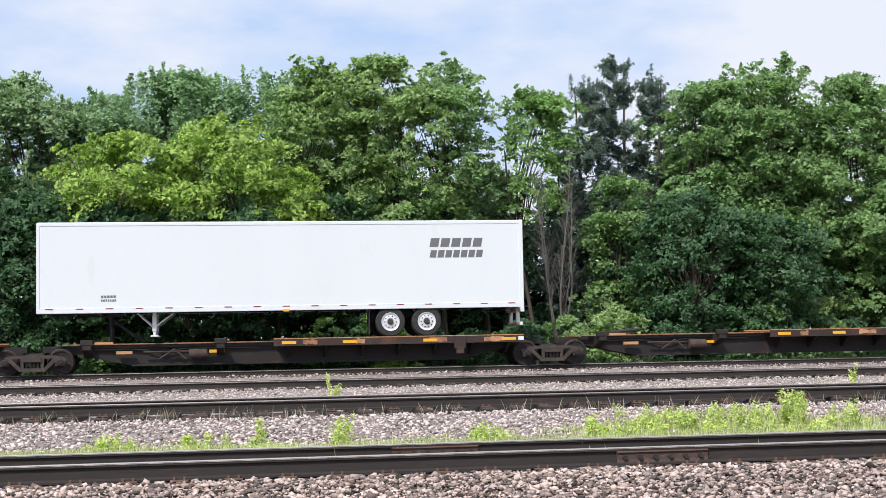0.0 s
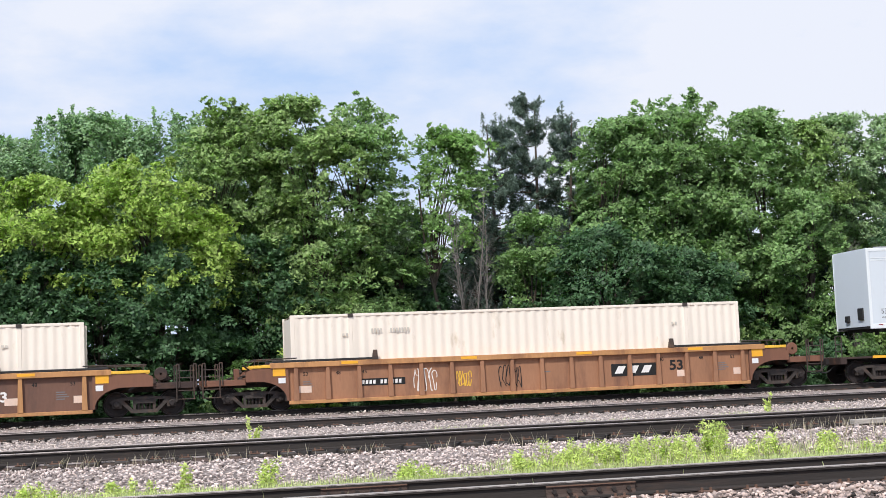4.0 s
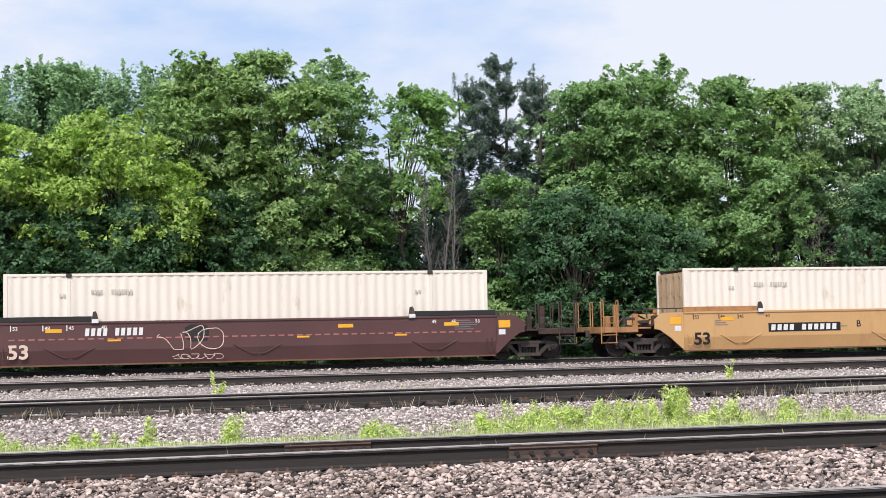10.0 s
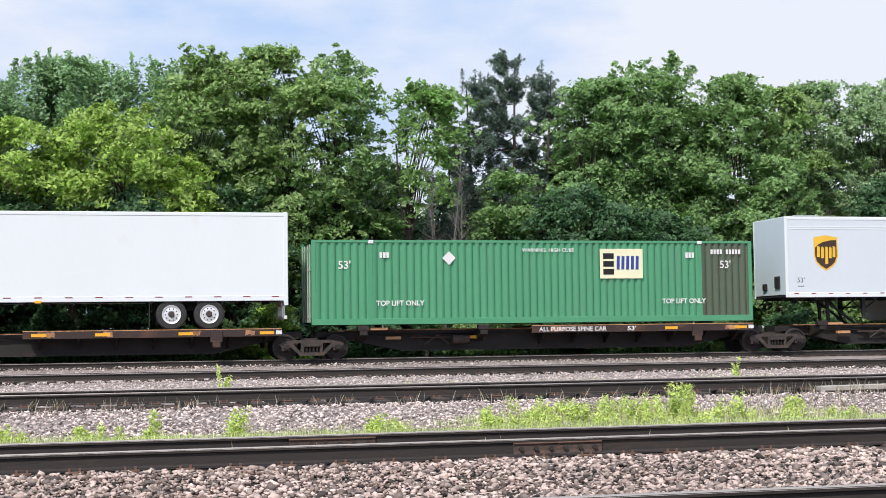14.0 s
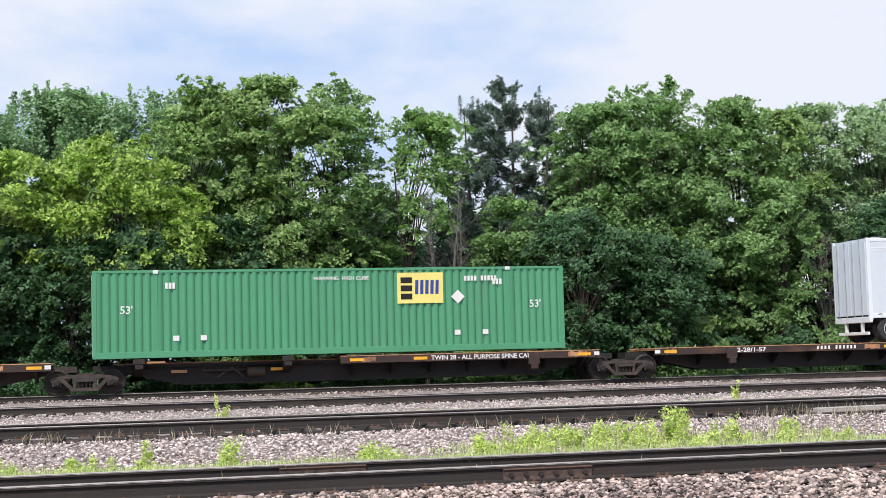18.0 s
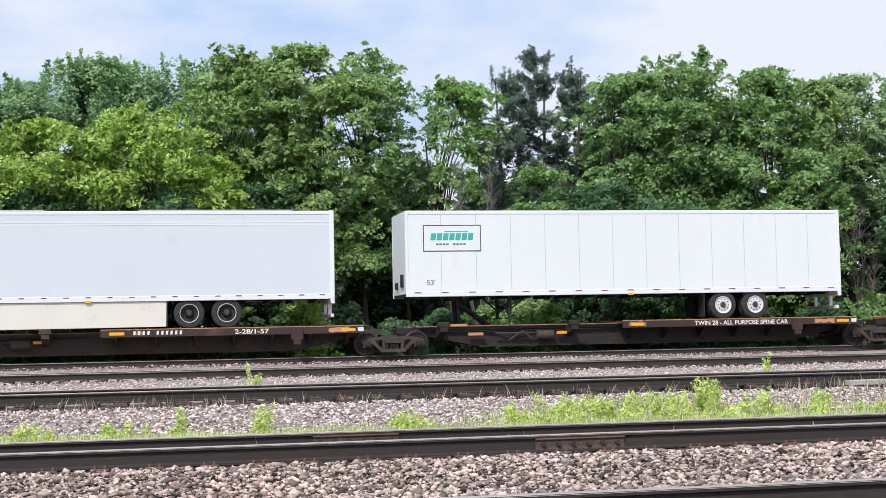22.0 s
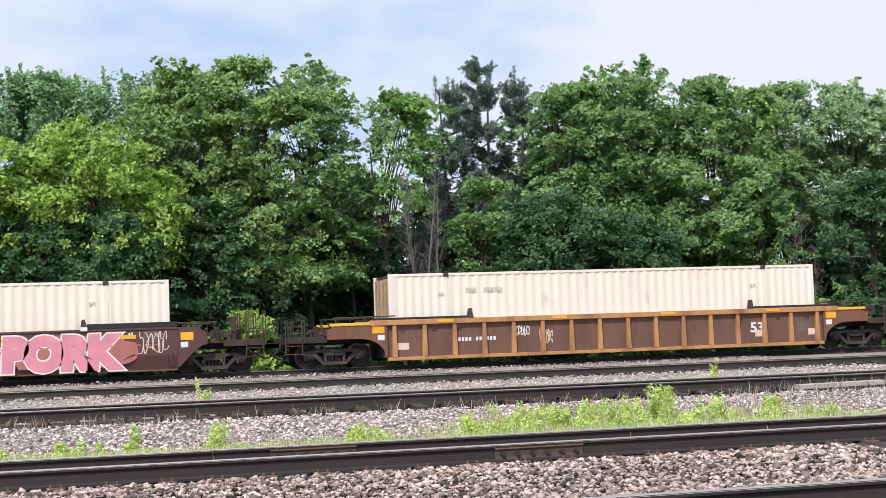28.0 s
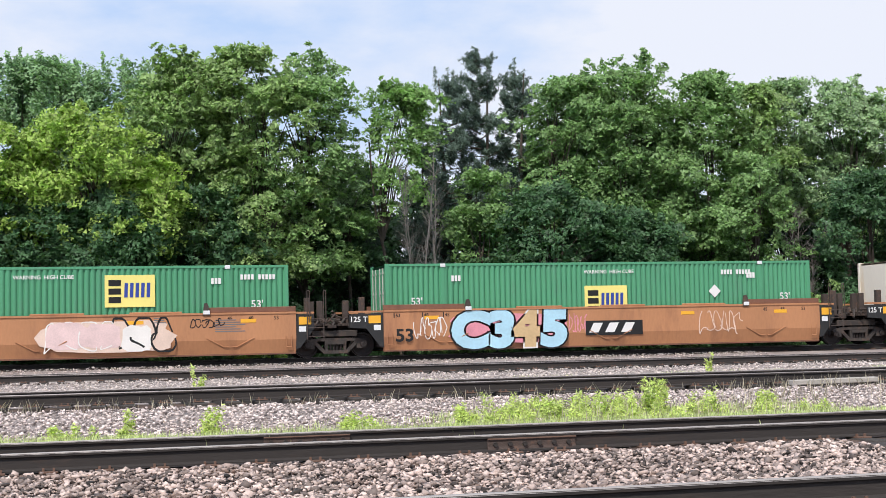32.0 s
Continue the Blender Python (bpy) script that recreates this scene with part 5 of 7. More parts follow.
# ---- highway trailers ----
def shield(parent, x, z, y, size):
    """A brown and gold shield."""
    w = size
    def outline(k, drop=0.0):
        pts = [(-0.5, 0.58), (0.0, 0.66), (0.5, 0.58), (0.5, -0.15), (0.42, -0.38), (0.25, -0.55), (0.0, -0.70), (-0.25, -0.55), (-0.42, -0.38), (-0.5, -0.15)]
        return [(x + p * w * k, z + (q * k - drop) * w) for p, q in pts]
    bm = bmesh.new()
    prism(bm, outline(1.0), "y", y - 0.006, y)
    s = part("shield_sign", bm, M["shield_gold"], parent, "gold-rimmed brown shield sign")
    bm = bmesh.new()
    prism(bm, outline(0.90), "y", y - 0.010, y - 0.006)
    part("shield_field", bm, M["shield_brown"], s)
    bm = bmesh.new()
    top = [(-0.45, 0.52), (-0.2, 0.565), (0.0, 0.59), (0.2, 0.565), (0.45, 0.52), (0.45, 0.475), (0.2, 0.465), (-0.12, 0.40), (-0.32, 0.30), (-0.45, 0.18)]
    prism(bm, [(x + p * w, z + q * w) for p, q in top], "y", y - 0.013, y - 0.010)
    part("shield_arc", bm, M["shield_gold"], s)
    bm = bmesh.new()
    y3 = y - 0.014
    for a, b, c, d in ((-0.39, -0.26, -0.18, 0.24), (-0.21, -0.09, -0.22, 0.22), (-0.04, 0.08, -0.44, 0.22), (0.12, 0.23, -0.22, 0.22), (0.27, 0.39, -0.18, 0.24)):
        prism(bm, [(x + a * w, z + c * w), (x + b * w, z + c * w), (x + (b + 0.01) * w, z + (d - 0.05) * w), (x + (b - 0.04) * w, z + d * w), (x + (a + 0.02) * w, z + d * w)], "y", y3 - 0.004, y3)
    part("shield_mark", bm, M["shield_gold"], s)


def trailer_wheels(tr, x, hub):
    """One axle with twin tyres and a rim each side; x is its place."""
    if "tyre" not in SHARED:
        bm = bmesh.new()
        lathe_y(bm, 0, 0, [(-0.12, 0.30), (-0.12, 0.46), (-0.105, 0.485), (-0.08, 0.505), (0.08, 0.505), (0.105, 0.485), (0.125, 0.46), (0.125, 0.42), (0.118, 0.41), (0.125, 0.33), (0.11, 0.29)][::-1], 28, False)
        SHARED["tyre"] = mesh_of("tyre", bm, M["rubber"])
        bm = bmesh.new()
        lathe_y(bm, 0, 0, [(-1.0, 0.07), (1.0, 0.07)], 10)
        SHARED["shaft"] = mesh_of("shaft", bm, M["black"])
        bm = bmesh.new()
        lathe_y(bm, 0, 0, [(-0.118, 0.313), (-0.135, 0.311), (-0.135, 0.298), (-0.115, 0.292)], 28, False)
        SHARED["ring"] = mesh_of("ring", bm, M["wheel_white"])
        bm = bmesh.new()
        lathe_y(bm, 0, 0, [(-0.05, 0.12), (-0.11, 0.09), (-0.17, 0.075), (-0.175, 0.02)], 16)
        SHARED["cap"] = mesh_of("cap", bm, M["bogie"])
        bm = bmesh.new()
        for k in range(10):
            a = k * math.pi / 5
            disc(bm, 0.195 * math.cos(a), 0.195 * math.sin(a), 0.022, -0.118, -0.06, 7)
        SHARED["holes"] = mesh_of("holes", bm, M["ink"])
    if ("rim", hub) not in SHARED:
        bm = bmesh.new()
        if hub == "alloy":
            lathe_y(bm, 0, 0, [(-0.118, 0.315), (-0.135, 0.305), (-0.120, 0.275), (-0.085, 0.255), (-0.105, 0.20), (-0.12, 0.13), (-0.10, 0.10)], 28, False)
        else:
            lathe_y(bm, 0, 0, [(-0.110, 0.31), (-0.105, 0.27), (-0.02, 0.25), (-0.01, 0.16), (-0.06, 0.14)], 28, False)
        SHARED[("rim", hub)] = mesh_of("rim", bm, M["wheel_white"] if hub == "alloy" else M["black"])
    ax = part("axle", SHARED["shaft"], None, tr, at=(x, 0, 1.06 + 0.505))
    for s in (-1, 1):
        for y in (s * 1.13, s * 0.80):
            part("tyre", SHARED["tyre"], None, ax, "black rubber tyre", at=(0, y, 0))
        m = pose(0, s * 1.13, 0, 0, 0, 0 if s < 0 else 180)
        part("rim", SHARED[("rim", hub)], None, ax, "bright alloy rim" if hub == "alloy" else "dark painted rim", at=m)
        part("hub_cap", SHARED["cap"], None, ax, at=m)
        if hub == "alloy":
            tagged(part("hand_holes", SHARED["holes"], None, ax, at=m), kind="stuff")
        else:
            part("rim_ring", SHARED["ring"], None, ax, "bright rim edge", at=m)


def trailer(left_x, L, mat, label, front="L", top=4.98, bottom=1.98, hub="black", skirt="skirt", rails="white", grooves=True, marks=(), axles=2, rear=3.35, span=None, seams=False, legs="black"):
    """A box trailer resting on a spine car. Origin at its left end; front tells which end the hitch is at."""
    tr = thing("semi_trailer", label, "trailer", "trailers on the train", at=(left_x, TRACK_Y, 0))
    MOVING.append((tr, left_x))
    w = 1.30
    P, R = M[mat], M[rails]
    bm = bmesh.new()
    r = 0.05
    prism(bm, [(-w + 0.01, bottom + 0.16), (w - 0.01, bottom + 0.16), (w - 0.01, top - r), (w - 0.01 - r, top), (-w + 0.01 + r, top), (-w + 0.01, top - r)], "x", 0.03, L - 0.03)
    body = part("box_body", bm, P, tr)
    if seams:
        for k in range(1, 13):
            bm = bmesh.new()
            x = k * L / 13
            box(bm, x - 0.006, x + 0.006, -w + 0.002, -w + 0.012, bottom + 0.2, top - 0.15)
            part("panel_seam", bm, M["steel_grey"], body)
    bm = bmesh.new()
    box(bm, 0, L, -w - 0.006, -w + 0.05, top - 0.13, top - 0.015, 0.012)
    box(bm, 0, L, w - 0.05, w + 0.006, top - 0.13, top - 0.015, 0.012)
    part("top_rail", bm, R, tr)
    if grooves:
        for z in (top - 0.40, top - 0.48):
            bm = bmesh.new()
            box(bm, 0.15, L - 0.15, -w + 0.002, -w + 0.012, z, z + 0.035)
            part("rub_rail", bm, R, tr)
    if mat == "white_cool":
        rt = np.random.default_rng(int(abs(left_x)))
        for u, v in ((0.02, rt.uniform(0.06, 0.10)), (rt.uniform(0.2, 0.3), rt.uniform(0.4, 0.5)), (rt.uniform(0.6, 0.7), rt.uniform(0.9, 0.97))):
            bm = bmesh.new()
            box(bm, u * L, v * L, -w + 0.002, -w + 0.05, top - 0.02, top + 0.034, 0.006)
            part("roof_edge", bm, M["steel_grey"], tr, "grey weathered roof edging")
    bm = bmesh.new()
    box(bm, 0, L, -w - 0.008, -w + 0.06, bottom, bottom + 0.18, 0.012)
    box(bm, 0, L, w - 0.06, w + 0.008, bottom, bottom + 0.18, 0.012)
    part("bottom_rail", bm, R, tr)
    bm = bmesh.new()
    box(bm, 0.02, L - 0.02, -w + 0.05, w - 0.05, bottom + 0.02, bottom + 0.15)
    frame_ = part("underframe", bm, M["black"], tr)
    if "cross_member" not in SHARED:
        bm = bmesh.new()
        box(bm, -0.03, 0.03, -w + 0.06, w - 0.06, -0.09, 0.03)
        SHARED["cross_member"] = mesh_of("cross_member", bm, M["black"])
    for k in range(int(L / 0.8)):
        part("cross_member", SHARED["cross_member"], None, frame_, at=(0.43 + 0.8 * k, 0, bottom))
    f = 1 if front == "L" else -1
    x_f, x_r = (0.0, L) if front == "L" else (L, 0.0)
    # front wall and rear frame
    bm = bmesh.new()
    box(bm, *sorted((x_f - f * 0.0, x_f + f * 0.035)), -w, w, bottom + 0.1, top - 0.02, 0.01)
    fw = part("front_wall", bm, P, tr)
    for y in (-w + 0.02, w - 0.02):
        bm = bmesh.new()
        box(bm, *sorted((x_f - f * 0.012, x_f + f * 0.10)), y - 0.03, y + 0.03, bottom, top - 0.02, 0.015)
        part("corner_post", bm, R, tr)
    bm = bmesh.new()
    box(bm, *sorted((x_f - f * 0.06, x_f)), -0.85, -0.45, bottom + 0.35, bottom + 0.80, 0.02)
    part("connection_box", bm, M["black"], fw)
    bm = bmesh.new()
    box(bm, *sorted((x_f - f * 0.08, x_f)), 0.2, 0.5, bottom + 0.3, bottom + 0.55, 0.02)
    part("connection_box", bm, M["black"], fw)
    for y in (-w + 0.05, w - 0.05):
        bm = bmesh.new()
        box(bm, *sorted((x_r - f * 0.12, x_r + f * 0.03)), y - 0.055, y + 0.055, bottom - 0.08, top + 0.01, 0.015)
        part("rear_post", bm, R, tr)
    for s in (-1, 1):
        bm = bmesh.new()
        box(bm, *sorted((x_r - f * 0.0, x_r + f * 0.045)), *sorted((s * 0.01, s * (w - 0.11))), bottom + 0.12, top - 0.10, 0.01)
        d = part("rear_door", bm, M["steel_grey"] if mat == "blue" else P, tr)
        bm = bmesh.new()
        for y in (s * 0.28, s * 0.85):
            rod(bm, (x_r + f * 0.07, y, bottom + 0.05), (x_r + f * 0.07, y, top - 0.05), 0.022)
        part("lock_rod", bm, M["alloy"], d)
    bm = bmesh.new()
    for y in (-0.6, 0.6):
        box(bm, *sorted((x_r - f * 0.12, x_r)), y - 0.05, y + 0.05, bottom - 0.55, bottom, 0.01)
    box(bm, *sorted((x_r - f * 0.08, x_r + f * 0.02)), -1.1, 1.1, bottom - 0.62, bottom - 0.50, 0.015)
    part("underrun_guard", bm, M["reflect_white"], tr, "rear under-run guard")
    bm = bmesh.new()
    box(bm, *sorted((x_r - f * 0.10, x_r + f * 0.035)), -w, w, bottom - 0.16, bottom + 0.06, 0.015)
    part("rear_sill", bm, R, tr)
    # running gear
    back = x_r - f * rear
    for k in range(axles):
        trailer_wheels(tr, back - f * 1.24 * k, hub)
    bm = bmesh.new()
    c = back - f * 0.62 * (axles - 1)
    half = 1.2 if axles == 2 else 0.5
    for y in (-0.5, 0.5):
        box(bm, c - half, c + half, y - 0.06, y + 0.06, bottom - 0.30, bottom - 0.02)
        for k in range(axles):
            x = back - f * 1.24 * k
            prism(bm, [(x - 0.35, bottom - 0.30), (x + 0.35, bottom - 0.30), (x + 0.08, bottom - 0.52), (x - 0.08, bottom - 0.52)], "y", y - 0.05, y + 0.05)
    part("suspension", bm, M["black"], tr)
    for k in (0,):
        x = back - f * (1.24 * (axles - 1) + 0.72)
        bm = bmesh.new()
        box(bm, x - 0.012, x + 0.012, -1.25, -0.68, bottom - 0.85, bottom - 0.02)
        part("mud_flap", bm, M["black"], tr)
    # landing gear
    g = x_f + f * (3.75 if mat == "white" else 3.35 if L > 10 else 2.7)
    for y in (-0.85, 0.85):
        bm = bmesh.new()
        box(bm, g - 0.07, g + 0.07, y - 0.07, y + 0.07, bottom - 0.62, bottom, 0.01)
        box(bm, g - 0.045, g + 0.045, y - 0.045, y + 0.045, 1.24, bottom - 0.6)
        box(bm, g - 0.13, g + 0.13, y - 0.12, y + 0.12, 1.20, 1.25, 0.01)
        rod(bm, (g - f * 0.02, y, bottom - 0.5), (g + f * 0.62, y, bottom - 0.02), 0.03)
        rod(bm, (g - f * 0.02, y, bottom - 0.5), (g - f * 0.55, y, bottom - 0.02), 0.03)
        part("landing_leg", bm, M[legs], tr)
    bm = bmesh.new()
    rod(bm, (g, -0.85, bottom - 0.35), (g, 0.85, bottom - 0.35), 0.03)
    part("crossbar", bm, M["black"], tr)
    bm = bmesh.new()
    box(bm, *sorted((x_f + f * 0.25, x_f + f * 2.0)), -0.6, 0.6, bottom - 0.06, bottom + 0.03)
    bmesh.ops.create_cone(bm, cap_ends=True, segments=12, radius1=0.08, radius2=0.08, depth=0.2, matrix=Matrix.Translation((x_f + f * 0.95, 0, bottom - 0.1)))
    part("kingpin_plate", bm, M["black"], tr)
    if skirt:
        s0, s1 = (span or (4.37, 10.62)) if f > 0 else (span or (10.80, 5.50))
        z0 = bottom - 0.86
        bm = bmesh.new()
        lead = s0 + f * 0.35
        prism(bm, [(s0, bottom - 0.01), (s1, bottom - 0.01), (s1 - f * 0.02, z0 + 0.02), (lead, z0), (lead - f * 0.1, z0 + 0.03)], "y", -w + 0.05, -w + 0.075)
        part("side_skirt", bm, M[skirt], tr, "hanging side skirt panel")
        bm = bmesh.new()
        prism(bm, [(s0, bottom - 0.01), (s1, bottom - 0.01), (s1 - f * 0.02, z0 + 0.02), (lead, z0)], "y", w - 0.075, w - 0.05)
        part("side_skirt", bm, M[skirt], tr)
    # reflective strips along the bottom rail
    n = int(L / 0.68)
    if "dash" not in SHARED:
        bm = bmesh.new()
        box(bm, -0.085, 0.085, -0.006, 0, -0.017, 0.017)
        SHARED["dash"] = mesh_of("reflector_strip", bm, M["reflect_red"])
        bm = bmesh.new()
        box(bm, -0.12, 0.12, -0.006, 0, -0.017, 0.017)
        SHARED["dash2"] = mesh_of("reflector_strip", bm, M["reflect_red"])
        bm = bmesh.new()
        box(bm, -0.085, 0.085, -0.006, 0, -0.02, 0.02)
        SHARED["dash_white"] = mesh_of("reflector_strip", bm, M["pale_ink"])
    for k in range(n if grooves else int(n * 0.75)):
        step = 0.68 if grooves else (0.95 if k % 3 else 0.7)
        x = 0.4 + k * (L - 0.8) / ((n if grooves else int(n * 0.75)) - 1)
        part("reflector_strip", SHARED["dash" if grooves else "dash2"], None, tr, at=(x, -w - 0.008, bottom + 0.145))
        if mat == "blue":
            part("reflector_strip", SHARED["dash_white"], None, tr, "white reflective strip", at=(x + 0.21, -w - 0.008, bottom + 0.145))
    bm = bmesh.new()
    box(bm, L * 0.5 - 0.1, L * 0.5 + 0.1, -w - 0.03, -w + 0.02, bottom - 0.04, bottom + 0.05, 0.01)
    part("marker_lamp", bm, M["reflect_yellow"], tr)
    for fn in marks:
        fn(tr, L, bottom, top, -w + 0.008)
    return tr


def mark_shield(x_frac_from, inset, text53=True, left=True):
    def fn(t, L, z0, z1, y):
        x = inset if left else L - inset
        shield(t, x, 3.64, y, 0.97)
        if text53:
            letters("53'", 0.26, M["grey_ink"], t, (0.45 if left else L - 0.78), y, z0 + 0.55)
            bars(t, (0.48 if left else L - 0.75), z0 + 0.40, y, 3, 0.06, 0.035, 0.03, M["grey_ink"])
    return fn


def skirt_patch(x0, x1):
    """A newer, cooler-toned panel in the side skirt."""
    def fn(t, L, z0, z1, y):
        bm = bmesh.new()
        box(bm, x0, x1, -1.256, -1.2505, z0 - 0.84, z0 - 0.02)
        part("skirt_panel", bm, M["white_cool"], t, "pale blue-grey skirt panel")
    return fn


def scuff(x, z):
    def fn(t, L, z0, z1, y):
        bm = bmesh.new()
        plate(bm, x, x + 0.035, z, z + 0.30, y)
        part("scuff", bm, M["steel_grey"], t, "short upright scuff")
    return fn


def stickers(*xs):
    def fn(t, L, z0, z1, y):
        for x in xs:
            bm = bmesh.new()
            prism(bm, [(x - 0.11, z0 + 0.30), (x, z0 + 0.20), (x + 0.11, z0 + 0.30), (x + 0.11, z0 + 0.42), (x - 0.11, z0 + 0.42)], "y", y - 0.006, y)
            part("sticker", bm, M["reflect_yellow"], t, "yellow sticker")
    return fn


def mark_dark_bars(t, L, z0, z1, y):
    """Two rows of slanted dark shapes near the rear, and small ones near the front."""
    for row, n, z, h in ((0, 5, 4.09, 0.30), (1, 7, 3.73, 0.25)):
        wch = 1.86 / n
        bars(t, 12.98, z, y, n, wch * 0.80, h, wch * 0.20, M["grey_ink"], 0.2)
    bars(t, 2.05, z0 + 0.50, y, 5, 0.075, 0.08, 0.025, M["grey_ink"])
    bars(t, 2.05, z0 + 0.38, y, 7, 0.05, 0.07, 0.022, M["grey_ink"])


def mark_front_bars(t, L, z0, z1, y):
    bm = bmesh.new()
    for row, n, z, h in ((0, 5, z1 - 0.95, 0.26), (1, 7, z1 - 1.30, 0.22)):
        for i in range(n):
            a = 0.95 - i * 1.45 / n
            box(bm, -0.02, -0.006, a - 1.45 / n * 0.75, a, z, z + h)
    part("marking", bm, M["grey_ink"], t)


def mark_green_panel(t, L, z0, z1, y):
    x = 0.62
    bm = bmesh.new()
    plate(bm, x, x + 2.05, z1 - 1.42, z1 - 0.50, y, 0.006)
    p = part("sign_panel", bm, M["ink"], t, "white panel with a black frame")
    bm = bmesh.new()
    plate(bm, x + 0.03, x + 2.02, z1 - 1.39, z1 - 0.53, y - 0.006, 0.005)
    part("sign_field", bm, M["white"], p)
    bars(p, x + 0.25, z1 - 1.03, y - 0.011, 7, 0.18, 0.24, 0.04, M["logo_teal"], 0.15)
    bars(p, x + 0.45, z1 - 1.20, y - 0.011, 9, 0.09, 0.06, 0.03, M["grey_ink"])
    bars(p, x + 0.75, z1 - 0.74, y - 0.011, 1, 0.85, 0.03, 0.0, M["logo_teal"])
    letters("53'", 0.26, M["grey_ink"], t, 0.72, y, z0 + 0.40)


def mark_blue_id(t, L, z0, z1, y):
    bars(t, L - 1.15, z0 + 0.42, y, 9, 0.085, 0.12, 0.025, M["ink"])
    bm = bmesh.new()
    plate(bm, L - 2.12, L - 2.06, z0 + 0.85, z0 + 1.20, y)
    part("sticker", bm, M["pale_ink"], t)


# ---- trees ----
def leaf_cloud(centres, per, spread, size, up=0.35, droop=0.0, long=1.5, seed=0, flat=0.24, axis=None):
    """Corners and faces of many single leaves, in flattened sprays round clump centres."""
    r = np.random.default_rng(seed)
    c = np.asarray(centres, float)
    m = len(c)
    ax = r.normal(size=(m, 3)) * 0.45 + ([-0.12, -0.48, 0.95] if axis is None else axis)
    ax /= np.linalg.norm(ax, axis=1, keepdims=True)
    tilt, c = np.repeat(ax, per, axis=0), np.repeat(c, per, axis=0)
    scale = np.repeat(r.uniform(0.6, 1.35, m), per)[:, None]
    k = len(c)
    off = r.normal(size=(k, 3))
    off /= np.linalg.norm(off, axis=1, keepdims=True)
    off *= np.broadcast_to(np.repeat(np.broadcast_to(spread, m), per)[:, None], (k, 1)) * scale * r.uniform(0.05, 1.0, (k, 1)) ** 0.55 * 1.2
    off -= tilt * (off * tilt).sum(1, keepdims=True) * (1 - flat)
    pos = c + off
    pos[:, 2] -= droop * r.uniform(0, 1, k) ** 2 + 0.25 * (off ** 2).sum(1) / max(float(np.max(spread)), 0.1)
    nrm = tilt * (0.5 + up) + r.normal(size=(k, 3)) * 0.36
    nrm /= np.linalg.norm(nrm, axis=1, keepdims=True)
    t = np.cross(nrm, r.normal(size=(k, 3)))
    t /= np.linalg.norm(t, axis=1, keepdims=True) + 1e-9
    b = np.cross(nrm, t)
    s = size * r.uniform(0.6, 1.4, (k, 1))
    v = np.stack([pos + t * s * long * 0.6, pos - t * s * long * 0.4 + b * s * 0.55, pos - t * s * long * 0.4 - b * s * 0.55], 1)
    return v.reshape(-1, 3), np.arange(3 * k).reshape(-1, 3)


def limb_path(p, d, length, steps, r, wander=0.25, lift=0.1):
    pts = [Vector(p)]
    d = Vector(d).normalized()
    for _ in range(steps):
        d = (d + Vector(r.normal(size=3)) * wander + Vector((0, 0, lift))).normalized()
        pts.append(pts[-1] + d * length / steps)
    return pts


def tube(bm, pts, r0, r1, sides=6):
    prev = None
    n = len(pts)
    for i, p in enumerate(pts):
        d = (pts[min(i + 1, n - 1)] - pts[max(i - 1, 0)]).normalized()
        u = d.orthogonal().normalized()
        v = d.cross(u)
        rad = r0 + (r1 - r0) * i / (n - 1)
        ring = [bm.verts.new(p + (u * math.cos(a) + v * math.sin(a)) * rad) for a in np.linspace(0, 2 * math.pi, sides, endpoint=False)]
        if prev:
            for k in range(sides):
                bm.faces.new((prev[k], prev[(k + 1) % sides], ring[(k + 1) % sides], ring[k]))
        prev = ring


def crown_width(f, low):
    """Half-width of a crown at the fraction f of its height: widest at low, domed above, drawn in below."""
    f = np.asarray(f, float)
    upper = np.sqrt(np.clip(1 - ((f - low) / (1 - low)) ** 2, 0, 1)) ** 1.15
    lower = 0.45 + 0.55 * np.sqrt(np.clip(1 - ((low - f) / low) ** 2, 0, 1))
    return np.where(f > low, upper, lower)


